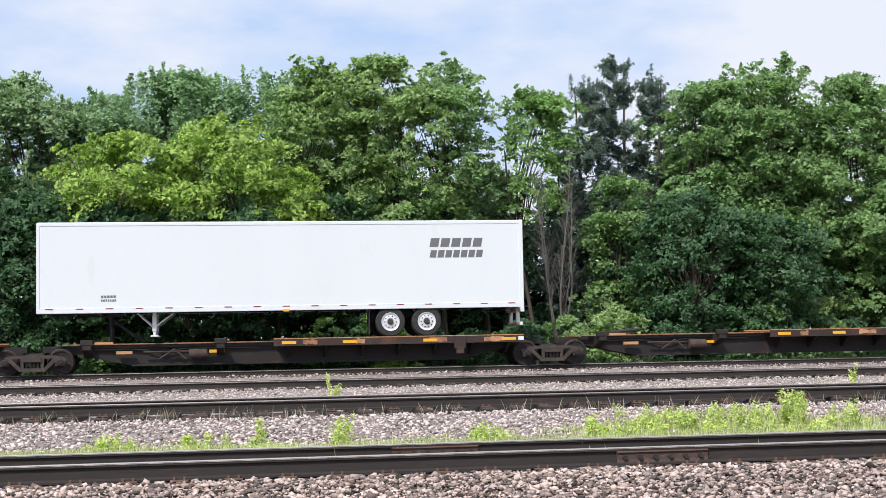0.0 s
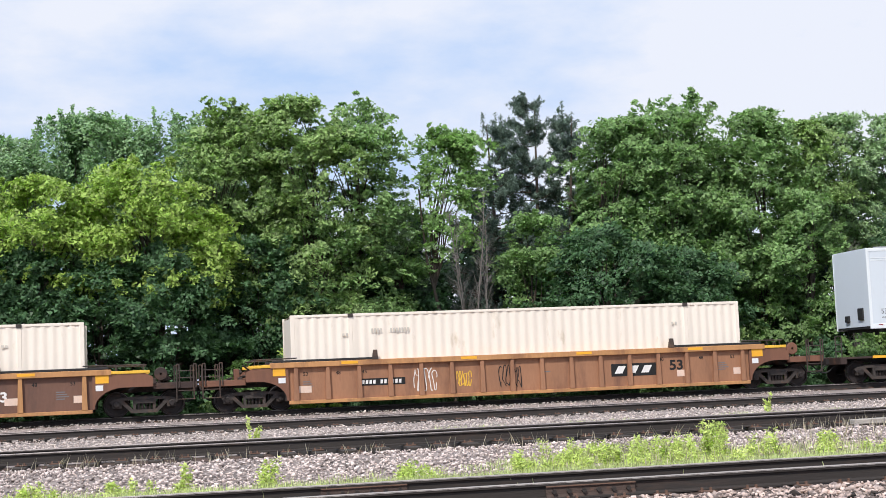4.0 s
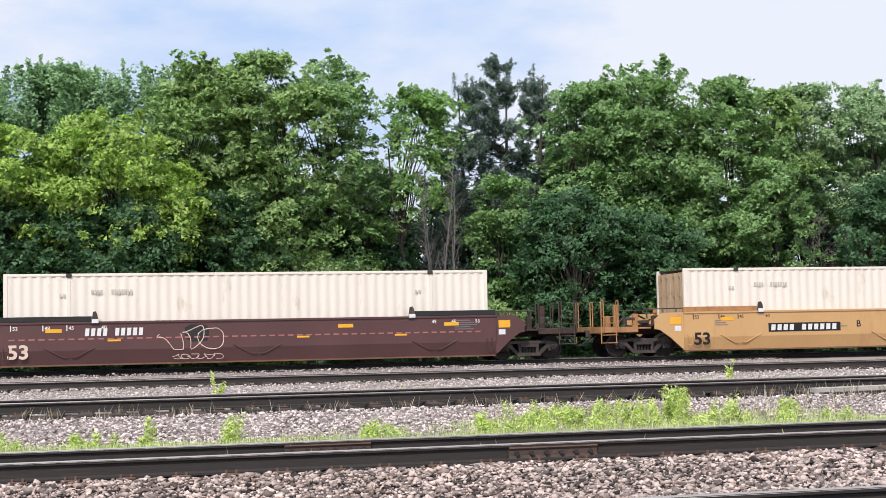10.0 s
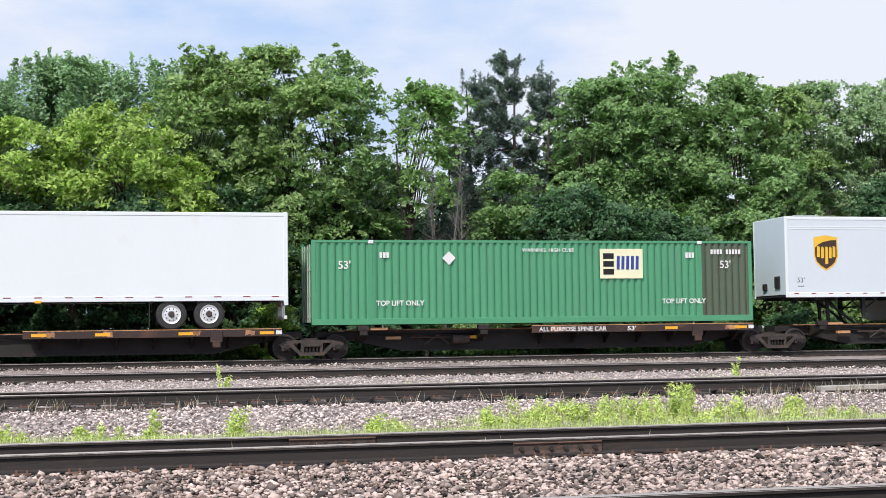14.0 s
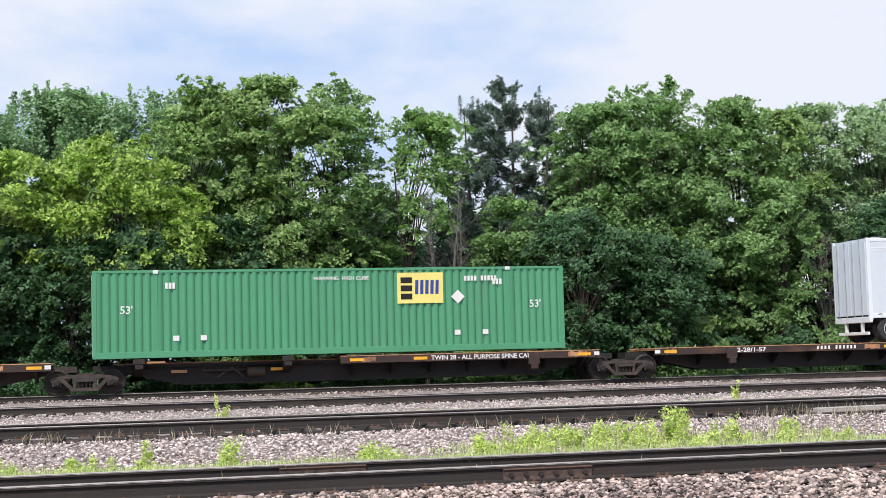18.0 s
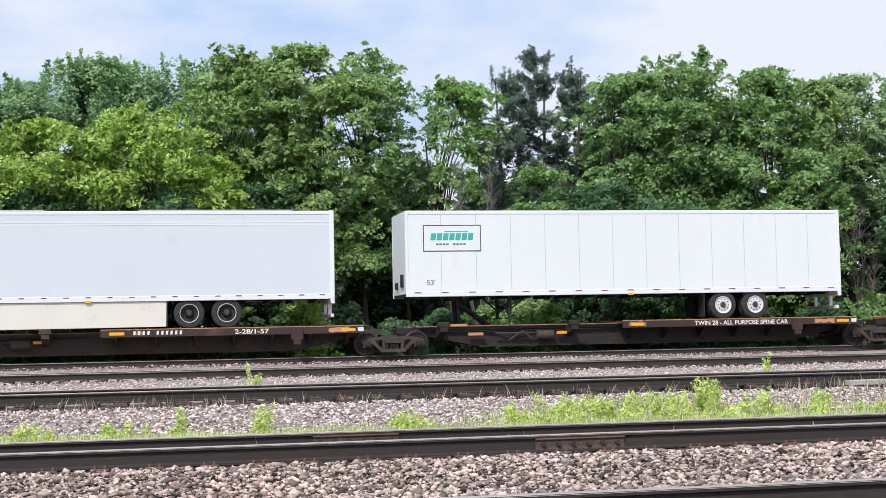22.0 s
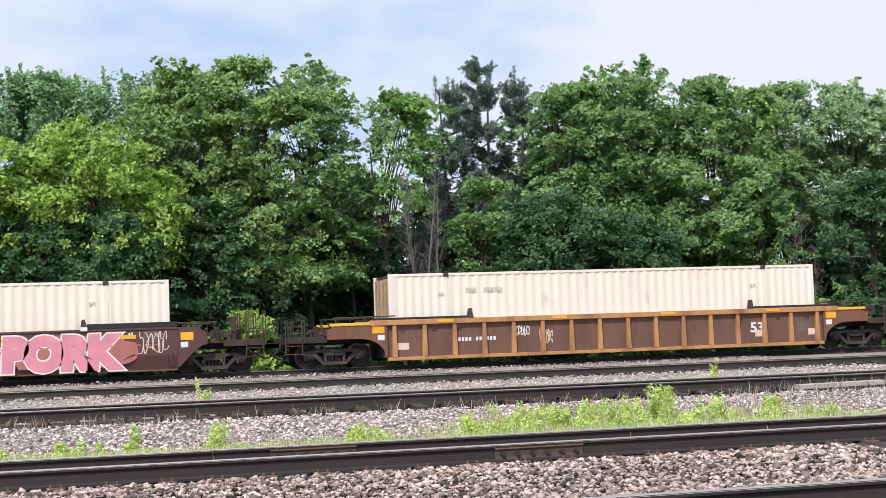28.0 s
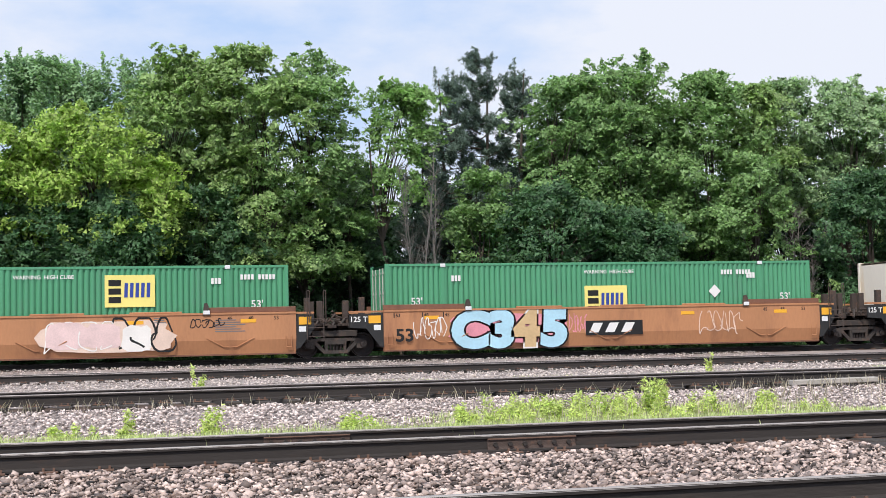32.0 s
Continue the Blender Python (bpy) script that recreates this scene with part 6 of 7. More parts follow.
def broadleaf(x, y, top, width, leaf, label, seed, base=1.2, low=0.42, clumps=520, per=44, leaf_size=0.092, spread=0.34, bark="bark", gap=-0.02, droop=0.0, shoots=34, lean=0.0):
    """A broad-leaved tree: a trunk that forks into rising limbs, and an uneven domed crown of leaf sprays with gaps and shoots."""
    r = np.random.default_rng(seed)
    z0 = float(ground_z(y))
    h = top - z0 - 0.35
    tree = thing("tree", label, "tree", "tree line", at=(x, y, z0))
    shift = Vector(r.uniform(-50, 50, 3))
    tall = h - base
    pts, out = [], []
    tries = 0
    while len(pts) < clumps and tries < clumps * 8:
        tries += 1
        f = 1 - r.uniform() ** 1.1
        a = r.uniform(0, 2 * math.pi)
        rad = r.uniform(0.12, 1.0) ** 0.45
        # limbs bulge outwards in some directions and heights
        bulge = 1 + 0.65 * noise.noise(Vector((math.cos(a) * 1.1, math.sin(a) * 1.1, f * 3.0)) + shift)
        w = 0.5 * width * float(crown_width(f, low)) * bulge * rad
        p = Vector((math.cos(a) * w + lean * f * tall, 0.85 * math.sin(a) * w, base + f * tall))
        if noise.noise(Vector((p.x * 0.5, p.y * 0.5, p.z * 0.75)) + shift) < gap + 0.10 * (1 - f) and r.uniform() < 0.95:
            continue
        if rad < 0.55 and r.uniform() < 0.55:
            continue
        # each bough carries a shelf of sprays
        for k in range(3):
            q = p + Vector(r.normal(size=3) * [0.5, 0.5, 0.15]) * (k > 0)
            q.z = min(q.z, h)
            pts.append(q)
            out.append((math.cos(a) * 0.35 * rad - 0.10, math.sin(a) * 0.25 * rad - 0.34, 0.95))
    spread_of = [spread * r.uniform(0.75, 1.25) for _ in pts]
    # shoots that stand out of the dome
    tips = []
    for _ in range(shoots):
        f = 1 - 0.5 * r.uniform() ** 1.5
        a = r.uniform(0, 2 * math.pi)
        w = 0.5 * width * float(crown_width(f * 0.97, low)) * r.uniform(0.55, 1.0)
        p = Vector((math.cos(a) * w + lean * f * tall, 0.85 * math.sin(a) * w, base + f * tall - 0.35))
        d = Vector((math.cos(a) * r.uniform(0.1, 0.7), math.sin(a) * 0.4, r.uniform(0.6, 1.1))).normalized()
        n = int(r.integers(3, 6))
        ln = r.uniform(0.3, 0.8)
        tips.append((p, p + d * ln))
        for k in range(n):
            u = k / (n - 1)
            pts.append(p + d * ln * u + Vector(r.normal(size=3)) * 0.06)
            out.append((d.x * 0.5 - 0.1, d.y * 0.5 - 0.3, 0.8))
            spread_of.append(0.30 - 0.16 * u)
    bm = bmesh.new()
    fork = base + 0.12 * tall
    spine = limb_path((0, 0, -0.2), (lean, 0, 1), fork + 0.2 + 0.42 * tall, 9, r, 0.05, 0.1)
    tube(bm, spine, 0.04 + 0.027 * width, 0.03, 8)
    part("trunk", bm, M[bark], tree, "dark forked trunk")
    bm = bmesh.new()
    for i in r.choice(len(pts) - 3 * shoots, min(int(5 * width) + 4, len(pts) - 3 * shoots), replace=False):
        q = pts[i]
        k = int(np.clip(9 * max(q.z * 0.52, base * 0.9) / max(spine[-1].z, 0.1), 1, 8))
        p = spine[k]
        mid = p.lerp(q, 0.5) + Vector((-(q.x - p.x) * 0.16, -(q.y - p.y) * 0.16, 0.06 * tall * r.uniform(0, 1))) + Vector(r.normal(size=3)) * 0.12
        mid.z = min(mid.z, q.z)
        tube(bm, [p, p.lerp(mid, 0.5) + Vector(r.normal(size=3)) * 0.08, mid, mid.lerp(q, 0.5) + Vector(r.normal(size=3)) * 0.1, q], 0.04 if i % 3 else 0.06, 0.007, 5)
    for p, q in tips:
        tube(bm, [p - (q - p) * 0.8, p, q], 0.012, 0.004, 3)
    part("branch_work", bm, M[bark], tree)
    v, f = leaf_cloud(pts, per, np.array(spread_of), leaf_size, seed=seed + 1, droop=droop, axis=np.array(out))
    tagged(part("crown", raw_mesh("crown", v, f, M[leaf]), None, tree), kind="stuff")
    return tree


def pine(x, y, top, width, label, seed, leaders=3, first=2.6):
    """A pine of loose whorls: long bare-armed branches that turn up at the tip, with needle tufts, and several leaders."""
    r = np.random.default_rng(seed)
    z0 = float(ground_z(y))
    h = top - z0
    tree = thing("pine_tree", label, "tree", "tree line", at=(x, y, z0))
    bm = bmesh.new()
    spine = limb_path((0, 0, -0.2), (0, 0, 1), h + 0.1, 10, r, 0.02, 0.2)
    tube(bm, spine, 0.2, 0.02, 8)
    part("trunk", bm, M["bark"], tree)
    bm = bmesh.new()
    cs, ax, sp = [], [], []

    def candle(p, n, d):
        for k in range(n):
            cs.append(np.array(p) + np.array(d) * 0.13 * k + r.normal(size=3) * 0.025)
            ax.append((d[0], d[1], 0.3))
            sp.append(0.14 - 0.08 * k / max(n - 1, 1))

    z = first
    while z < h - 0.25:
        f = (1 - z / h) ** 0.62
        for _ in range(5):
            a = r.uniform(0, 2 * math.pi)
            ln = max(0.3, width * 0.5 * (0.10 + 0.90 * f) * r.uniform(0.3, 1.3))
            p = Vector((0, 0, z + r.uniform(-0.35, 0.35)))
            rise = r.uniform(0.05, 0.35)
            way = [p + Vector((math.cos(a) * ln * u, math.sin(a) * ln * u, ln * (0.10 * u + rise * u ** 2.4))) for u in np.linspace(0, 1, 7)]
            tube(bm, way, 0.034, 0.009, 4)
            for k in range(2, 7):
                twigs = 4 if k < 6 else 1
                for _ in range(twigs):
                    side = Vector((-math.sin(a), math.cos(a), 0)) * r.uniform(-1, 1) * 0.34 * ln * (1.12 - k / 6)
                    e = way[k] + side + Vector((0, 0, 0.15 + abs(side.length) * 0.3))
                    if side.length > 0.12:
                        tube(bm, [way[k], e], 0.010, 0.004, 3)
                    candle(e, 2 if k < 5 else 4, (math.cos(a) * 0.5 + r.normal() * 0.45, math.sin(a) * 0.5 + r.normal() * 0.45, r.uniform(0.2, 1.0)))
        z += 0.62
    for _ in range(leaders):
        a, w = r.uniform(0, 2 * math.pi), r.uniform(0.2, 0.9)
        p = Vector((math.cos(a) * w, math.sin(a) * w, h - r.uniform(0.5, 1.3)))
        e = p + Vector((0, 0, 0.9))
        tube(bm, [p - Vector((math.cos(a) * w, math.sin(a) * w, 0.5)), p, e], 0.02, 0.006, 4)
        candle(p, 9, (0, 0, 1.0))
    candle((0, 0, h - 0.9), 10, (0, 0, 1.0))
    part("branch_work", bm, M["bark"], tree)
    v, f = leaf_cloud(cs, 15, np.array(sp), 0.026, up=0.1, flat=0.95, long=7.0, seed=seed + 1, axis=np.array(ax))
    tagged(part("crown", raw_mesh("crown", v, f, M["needle"]), None, tree), kind="stuff")
    return tree


def bare_tree(x, y, top, label, seed):
    r = np.random.default_rng(seed)
    z0 = float(ground_z(y))
    h = top - z0
    tree = thing("bare_tree", label, "tree", "tree line", at=(x, y, z0))
    bm = bmesh.new()
    spine = limb_path((0, 0, -0.2), (0.05, 0, 1), h, 12, r, 0.05, 0.12)
    tube(bm, spine, 0.055, 0.010, 7)
    stems = [spine]
    for k, (dx, f) in enumerate(((-0.30, 0.80), (0.24, 0.74), (-0.12, 0.9), (0.42, 0.6))):
        second = limb_path(spine[1 + k % 2], (dx, r.normal() * 0.2, 1), h * f, 10, r, 0.05, 0.13)
        tube(bm, second, 0.036, 0.008, 6)
        stems.append(second)
    part("trunk", bm, M["bark_grey"], tree)
    bm = bmesh.new()
    for s in stems:
        for i in range(3, len(s)):
            for _ in range(3):
                a = r.uniform(0, 2 * math.pi)
                b = limb_path(s[i], (math.cos(a) * 0.45, math.sin(a) * 0.45, 1.3), r.uniform(0.6, 1.5) * (1.25 - i / len(s)), 4, r, 0.18, 0.12)
                tube(bm, b, 0.013, 0.004, 4)
                for p in b[1:]:
                    c = limb_path(p, (math.cos(a) + r.normal() * 0.6, math.sin(a), 0.7), 0.45, 2, r, 0.2, 0.15)
                    tube(bm, c, 0.006, 0.003, 3)
    part("twig_work", bm, M["bark_grey"], tree)
    return tree


def bush(x, y, width, height, leaf, label, seed, clumps=40, per=110, size=0.10):
    r = np.random.default_rng(seed)
    z0 = float(ground_z(y))
    b = thing("bush", label, "bush", "undergrowth", at=(x, y, z0))
    bm = bmesh.new()
    for _ in range(7):
        a = r.uniform(0, 2 * math.pi)
        pts = limb_path((r.normal() * 0.15, r.normal() * 0.15, -0.05), (math.cos(a) * 0.5, math.sin(a) * 0.5, 1), height * r.uniform(0.5, 0.85), 4, r, 0.15, 0.1)
        tube(bm, pts, 0.025, 0.006, 5)
    tagged(part("stem", bm, M["bark"], b), kind="stuff")
    c = np.stack([r.normal(size=clumps) * width * 0.26, r.normal(size=clumps) * 0.45, height * (0.10 + 0.80 * r.uniform(0, 1, clumps) ** 0.9)], -1)
    c[:, 2] *= 1 - 0.45 * np.clip(np.abs(c[:, 0]) / (width * 0.5), 0, 1)
    v, f = leaf_cloud(c, per, 0.38, size, seed=seed + 1, up=0.5)
    ob = part("foliage", raw_mesh("foliage", v, f, M[leaf]), None, b)
    tagged(ob, kind="stuff")
    return b


MAPLE = "tall full-leaved maple with deep green foliage"
BRIGHT = "young tree with bright yellow-green foliage"
GREY = "tall grey-green tree with loose foliage"
WILLOW = "rounded willow with hanging soft green foliage"
EDGE = "dense green young tree at the wood's edge"
# x, y, top, width, foot of the crown, leaf, label
ROW = [
    (-15.5, 60, 12.2, 6.4, 2.0, "leaf_maple", MAPLE),
    (-11.4, 60, 12.3, 4.6, 2.0, "leaf_locust", GREY),
    (-8.2, 59.5, 12.2, 4.6, 2.0, "leaf_locust", GREY),
    (-6.0, 60.5, 11.5, 3.8, 2.0, "leaf_locust", GREY),
    (-2.0, 62, 13.0, 6.2, 6.6, "leaf_willow", WILLOW),
    (1.8, 61.5, 13.0, 3.8, 5.0, "leaf_willow", WILLOW),
    (-3.6, 54.6, 9.2, 4.4, 4.6, "leaf_bright", BRIGHT),
    (0.4, 54.4, 9.8, 4.4, 5.0, "leaf_bright", BRIGHT),
    (2.3, 54.6, 7.9, 2.6, 4.6, "leaf_bright", BRIGHT),
    # low trees under the bright crowns, canopy shade put into their leaf colour
    (-8.6, 55, 8.0, 4.6, 0.8, "leaf_bush_shaded", EDGE),
    (-6.2, 54.2, 6.8, 3.6, 0.6, "leaf_bush_shaded", EDGE),
    (-4.0, 53.8, 6.4, 3.2, 0.5, "leaf_bush_shaded", EDGE),
    (-1.4, 53.6, 6.0, 3.4, 0.5, "leaf_bush_shaded", EDGE),
    (1.2, 53.8, 6.6, 3.2, 0.5, "leaf_bush_shaded", EDGE),
    (4.0, 57.6, 12.7, 3.6, 3.4, "leaf_maple", MAPLE),
    (6.6, 57, 12.7, 4.4, 3.6, "leaf_maple", MAPLE),
    (9.1, 57.4, 12.8, 3.6, 3.8, "leaf_deep", MAPLE),
    (6.2, 63, 11.2, 4.4, 2.0, "leaf_deep", MAPLE),
    (22.4, 63, 11.0, 4.4, 2.0, "leaf_deep", MAPLE),
    (27.6, 63, 10.6, 4.4, 2.0, "leaf_deep", MAPLE),
    (4.6, 55.6, 6.9, 3.0, 1.0, "leaf_bush_shaded", "leafy green tree at the wood's edge"),
    (11.0, 58.2, 8.6, 1.7, 5.4, "leaf_locust", "slender tree with pale loose sprays"),
    (12.8, 57, 11.5, 1.7, 6.6, "leaf_light", "slender light green poplar"),
    (10.6, 60, 7.4, 3.2, 1.6, "leaf_bush_shaded", "shaded green tree inside the wood"),
    (16.3, 57.0, 7.8, 2.2, 1.2, "leaf_deep", "slim green tree at the wood's edge"),
    (20.5, 57.4, 11.9, 3.8, 3.0, "leaf_deep", MAPLE),
    (22.4, 57.0, 12.7, 4.2, 3.4, "leaf_deep", MAPLE),
    (24.3, 57.8, 13.2, 2.6, 4.0, "leaf_deep", MAPLE),
    # low trees whose darker leaf colour paints the shade below the maples
    (18.6, 54.2, 6.9, 4.2, 0.8, "leaf_bush_shaded", "dark green maple with low spreading branches"),
    (22.0, 54.2, 6.0, 3.8, 0.8, "leaf_bush_shaded", "dark green maple with low spreading branches"),
    (26.9, 57.6, 12.3, 4.0, 2.2, "leaf_deep", MAPLE),
    (28.2, 56.0, 8.4, 3.2, 1.6, "leaf_deep", "dark green maple with low spreading branches"),
    (29.8, 58.5, 12.0, 2.9, 5.6, "leaf_maple", MAPLE),
    (32.2, 60, 12.5, 3.4, 6.0, "leaf_locust", "grey-green locust tree with loose pale foliage"),
    (35.2, 60, 12.7, 4.0, 5.4, "leaf_locust", "grey-green locust tree with loose pale foliage"),
    (39.4, 61, 12.9, 5.0, 3.0, "leaf_maple", MAPLE),
    (33.4, 55, 7.6, 3.6, 0.6, "leaf_bush_shaded", EDGE),
    (37.4, 55, 7.4, 5.0, 0.6, "leaf_bush_shaded", EDGE),
    (44, 60, 12.3, 6.0, 2.0, "leaf_deep", MAPLE),
]
for i, (x, y, top, width, foot, leaf, label) in enumerate(ROW):
    width = width * 1.22 + 0.3
    size = width * (top - foot)
    broadleaf(x, y, top, width, leaf, label, 100 + 7 * i, base=foot, clumps=int(130 + (17 if -9 < x < 38 else 9) * size), per=34 if leaf != "leaf_willow" else 44, leaf_size=0.103, droop=0.8 if leaf == "leaf_willow" else 0.0, gap=0.10 if leaf in ("leaf_locust", "leaf_willow", "leaf_light") else 0.0, shoots=int(5 * width), low=0.6 if leaf in ("leaf_willow", "leaf_light") else 0.40)
pine(16.1, 61, 12.3, 4.4, "dark blue-green pine with open upswept branches", 31, 2)
pine(17.7, 61.5, 13.1, 5.0, "dark blue-green pine with open upswept branches", 32, 2)
pine(19.5, 62, 12.7, 5.0, "dark blue-green pine with open upswept branches", 33, 3)
pine(12.2, 60.5, 7.9, 3.6, "small dark pine with open upswept branches", 34, 1, 1.6)
pine(31.0, 62, 9.0, 4.4, "dark pine inside the wood", 35, 1, 1.6)
bare_tree(13.2, 54.6, 8.2, "leafless grey dead tree among green trees", 41)
pine(14.6, 59.5, 8.6, 4.0, "dark pine inside the wood", 36, 1, 1.6)
bare_tree(30.2, 55.6, 5.6, "leafless grey dead tree among green trees", 43)
# darker trees further into the wood, with shade put into their leaf colour
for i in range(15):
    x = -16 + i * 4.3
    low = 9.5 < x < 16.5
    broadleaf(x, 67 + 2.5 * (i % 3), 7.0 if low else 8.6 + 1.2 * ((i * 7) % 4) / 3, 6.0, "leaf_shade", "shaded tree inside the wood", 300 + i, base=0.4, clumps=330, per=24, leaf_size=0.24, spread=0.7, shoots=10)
for i in range(30):
    x = -14 + i * 1.95 + random.uniform(-0.4, 0.4)
    hgt = 2.2 + 1.2 * ((i * 5) % 4) / 3
    # left of x = 9 darker leaves paint in canopy shade, lighter mix beyond
    lf = ("leaf_bush_shaded", "leaf_shade", "leaf_bush_shaded", "leaf_deep")[(i * 3) % 4] if x < 9 else ("leaf_bush_shaded", "leaf_maple", "leaf_deep", "leaf_bush_shaded")[(i * 3) % 4]
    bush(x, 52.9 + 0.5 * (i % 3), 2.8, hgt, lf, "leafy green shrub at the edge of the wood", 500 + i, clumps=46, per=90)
# undergrowth in darkened leaf colours that paint the shade inside the wood
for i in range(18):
    bush(-17 + i * 3.5, 59.0 + 1.3 * (i % 2), 4.4, 4.2 + 0.9 * ((i * 3) % 3), ("leaf_shade", "leaf_bush_shaded")[i % 2], "tall shaded undergrowth inside the wood", 620 + i, clumps=62, per=60, size=0.15)
bush(5.8, 51.8, 2.0, 3.4, "leaf_bright", "bright yellow-green shrub beside the track", 590, clumps=36)


# ---- weeds and grass ----
def weed(x, y, height, width, label, seed, stems=4, leaf="weed_leaf", size=0.022, per=22):
    """A leafy weed: upright stems with whorls of small leaves."""
    r = np.random.default_rng(seed)
    z0 = float(ground_z(y))
    w = thing("weed", label, "weed", "weeds between the tracks", at=(x, y, z0))
    bm = bmesh.new()
    cs = []
    for k in range(stems + 2):
        a = r.uniform(0, 2 * math.pi)
        pts = limb_path((r.normal() * width * 0.30, r.normal() * width * 0.2, -0.03), (math.cos(a) * 0.16, math.sin(a) * 0.16, 1), height * r.uniform(0.35, 1.0), 5, r, 0.10, 0.2)
        tube(bm, pts, 0.005, 0.002, 4)
        for p in pts[1:]:
            cs.append(np.array(p))
    tagged(part("stem", bm, M["weed_leaf"], w), kind="stuff")
    v, f = leaf_cloud(cs, per, min(0.085, width * 0.28), size, up=0.3, long=2.6, seed=seed, flat=0.9)
    ob = part("foliage", raw_mesh("leaves", v, f, M[leaf]), None, w)
    return w


def blades(name, x0, x1, y0, y1, count, height, mat, label, seed, lean=0.5):
    """Grass: thin single blades in tufts."""
    r = np.random.default_rng(seed)
    tuft = r.uniform(0, 1, (max(8, count // (30 if mat == "grass" else 3)), 2))
    pick = tuft[r.integers(0, len(tuft), count)]
    x = x0 + (x1 - x0) * pick[:, 0] + r.normal(size=count) * 0.14
    y = y0 + (y1 - y0) * pick[:, 1] + r.normal(size=count) * 0.10
    h = height * r.uniform(0.35, 1.1, count)
    a = r.uniform(0, 2 * math.pi, count)
    d = np.stack([np.cos(a), np.sin(a), np.zeros(count)], -1)
    b = np.stack([x, y, ground_z(y)], -1)
    side = np.stack([-np.sin(a), np.cos(a), np.zeros(count)], -1) * 0.0045
    tip = b + d * (h * lean * r.uniform(0.1, 0.8, count))[:, None] + np.stack([0 * h, 0 * h, h], -1)
    mid = b * 0.5 + tip * 0.5 + np.stack([0 * h, 0 * h, h * 0.12], -1)
    v = np.stack([b - side, b + side, mid + side * 0.8, tip, mid - side * 0.8], 1).reshape(-1, 3)
    i = np.arange(count)[:, None] * 5
    return tagged(new(name, raw_mesh(name, v, np.concatenate([i, i + 1, i + 2, i + 3, i + 4], 1), M[mat])), label, "grass", kind="stuff")


blades("grass_edge", -4, 12, 16.1, 18.5, 26000, 0.19, "grass", "low yellow-green grass along the rail", 2)
blades("grass_strip", -4, 12, 17.2, 20.0, 3000, 0.12, "grass", "thin yellow-green grass in the gravel beside the track", 3)
blades("grass_patch", 5.0, 11.0, 17.6, 20.2, 6500, 0.15, "grass", "taller green grass and weeds in the gravel", 4)
blades("grass_far", 6, 30, 27.5, 34, 5000, 0.16, "grass", "sparse grass between the sidings", 5)
blades("dry_grass", -5, 16, 22.3, 23.3, 420, 0.24, "straw", "dry pale stalks along the siding rail", 6, 0.9)
blades("dry_grass_patch", 5.4, 10.6, 18.2, 20.8, 700, 0.30, "straw", "dry pale stalks among the weeds", 9, 0.5)
blades("dry_grass_end", 10.5, 17, 19.5, 23.0, 350, 0.32, "straw", "dry pale stalks in the gravel", 8, 0.6)
blades("grass_verge", -16, 44, 51.2, 53.0, 16000, 0.6, "leaf_bush_shaded", "green verge grass under the trees", 7)
WEEDS = [(-0.26, 18.2, 0.30, 0.46, 9), (0.55, 18.5, 0.36, 0.22, 3), (1.62, 18.4, 0.42, 0.26, 4), (3.50, 18.4, 0.30, 0.46, 9), (5.05, 18.4, 0.34, 0.34, 5), (-1.35, 18.0, 0.28, 0.55, 9), (5.9, 19.6, 0.42, 0.6, 11), (6.6, 19.4, 0.40, 0.5, 8), (7.1, 19.8, 0.44, 0.6, 12),
         (7.55, 19.5, 0.46, 0.4, 8), (8.3, 19.6, 0.56, 0.40, 11), (8.9, 19.3, 0.44, 0.6, 11), (10.0, 19.5, 0.36, 0.4, 5), (6.2, 18.8, 0.30, 0.5, 6), (9.5, 18.9, 0.26, 0.5, 6),
         (5.6, 19.0, 0.26, 0.6, 8), (6.9, 19.1, 0.28, 0.7, 9), (7.7, 19.0, 0.30, 0.7, 9), (8.1, 18.7, 0.24, 0.6, 8), (6.4, 19.9, 0.36, 0.6, 8), (7.9, 20.0, 0.34, 0.6, 8), (10.6, 19.2, 0.22, 0.5, 6)]
for i, (x, y, h, w, s) in enumerate(WEEDS):
    weed(x, y, h * (1.3 if x < 5.2 else 1.0), w * (1.2 if x < 5.2 else 1.0), "leafy yellow-green weed growing in the gravel", 700 + i, s, per=34 if x < 5.2 else 22)
weed(2.62, 33.2, 0.62, 0.18, "leafy green seedling standing between the sidings", 740, 1, size=0.040, per=9)
weed(16.6, 35.6, 0.72, 0.14, "tall thin green seedling beside the siding", 741, 1, size=0.040, per=8)
plank = thing("timber_plank", "weathered pale timber lying beside the siding", "plank", at=pose(12.9, 22.6, -0.23, 0, -0.5, 2))
bm = bmesh.new()
box(bm, -0.85, 0.85, -0.10, 0.10, -0.04, 0.05, 0.012)
part("board", bm, M["timber"], plank)


# ---- the train, from its front to its rear ----
SP = "TWIN 28 - ALL PURPOSE SPINE CAR"
spine_car(11.29, 17.4, "R", loaded=False)
spine_car(-6.12, 17.41, "R")
spine_car(-23.41, 17.29, "R", loaded=False)
spine_car(-39.95, 16.54, "R", left_end=True)
METRO = trailer(-5.95, 16.2, "white", "plain white box trailer with dark lettering bars on a spine car", top=5.0, bottom=2.0, hub="alloy", skirt=None, grooves=False, marks=(mark_dark_bars, mark_front_bars), legs="reflect_white")
trailer(-40.40, 16.2, "white_cool", "pale grey-white box trailer with a brown shield sign and white skirt", span=(4.37, 9.66), skirt="white", marks=(mark_shield(0, 1.68),))


def tag53(x_frac, z=0.40, size=0.60, mat="ink"):
    return lambda car, a, b, w: letters("53", size, M[mat], car, x_frac, -w - 0.004, z, wide=1.12, fat=0.028)


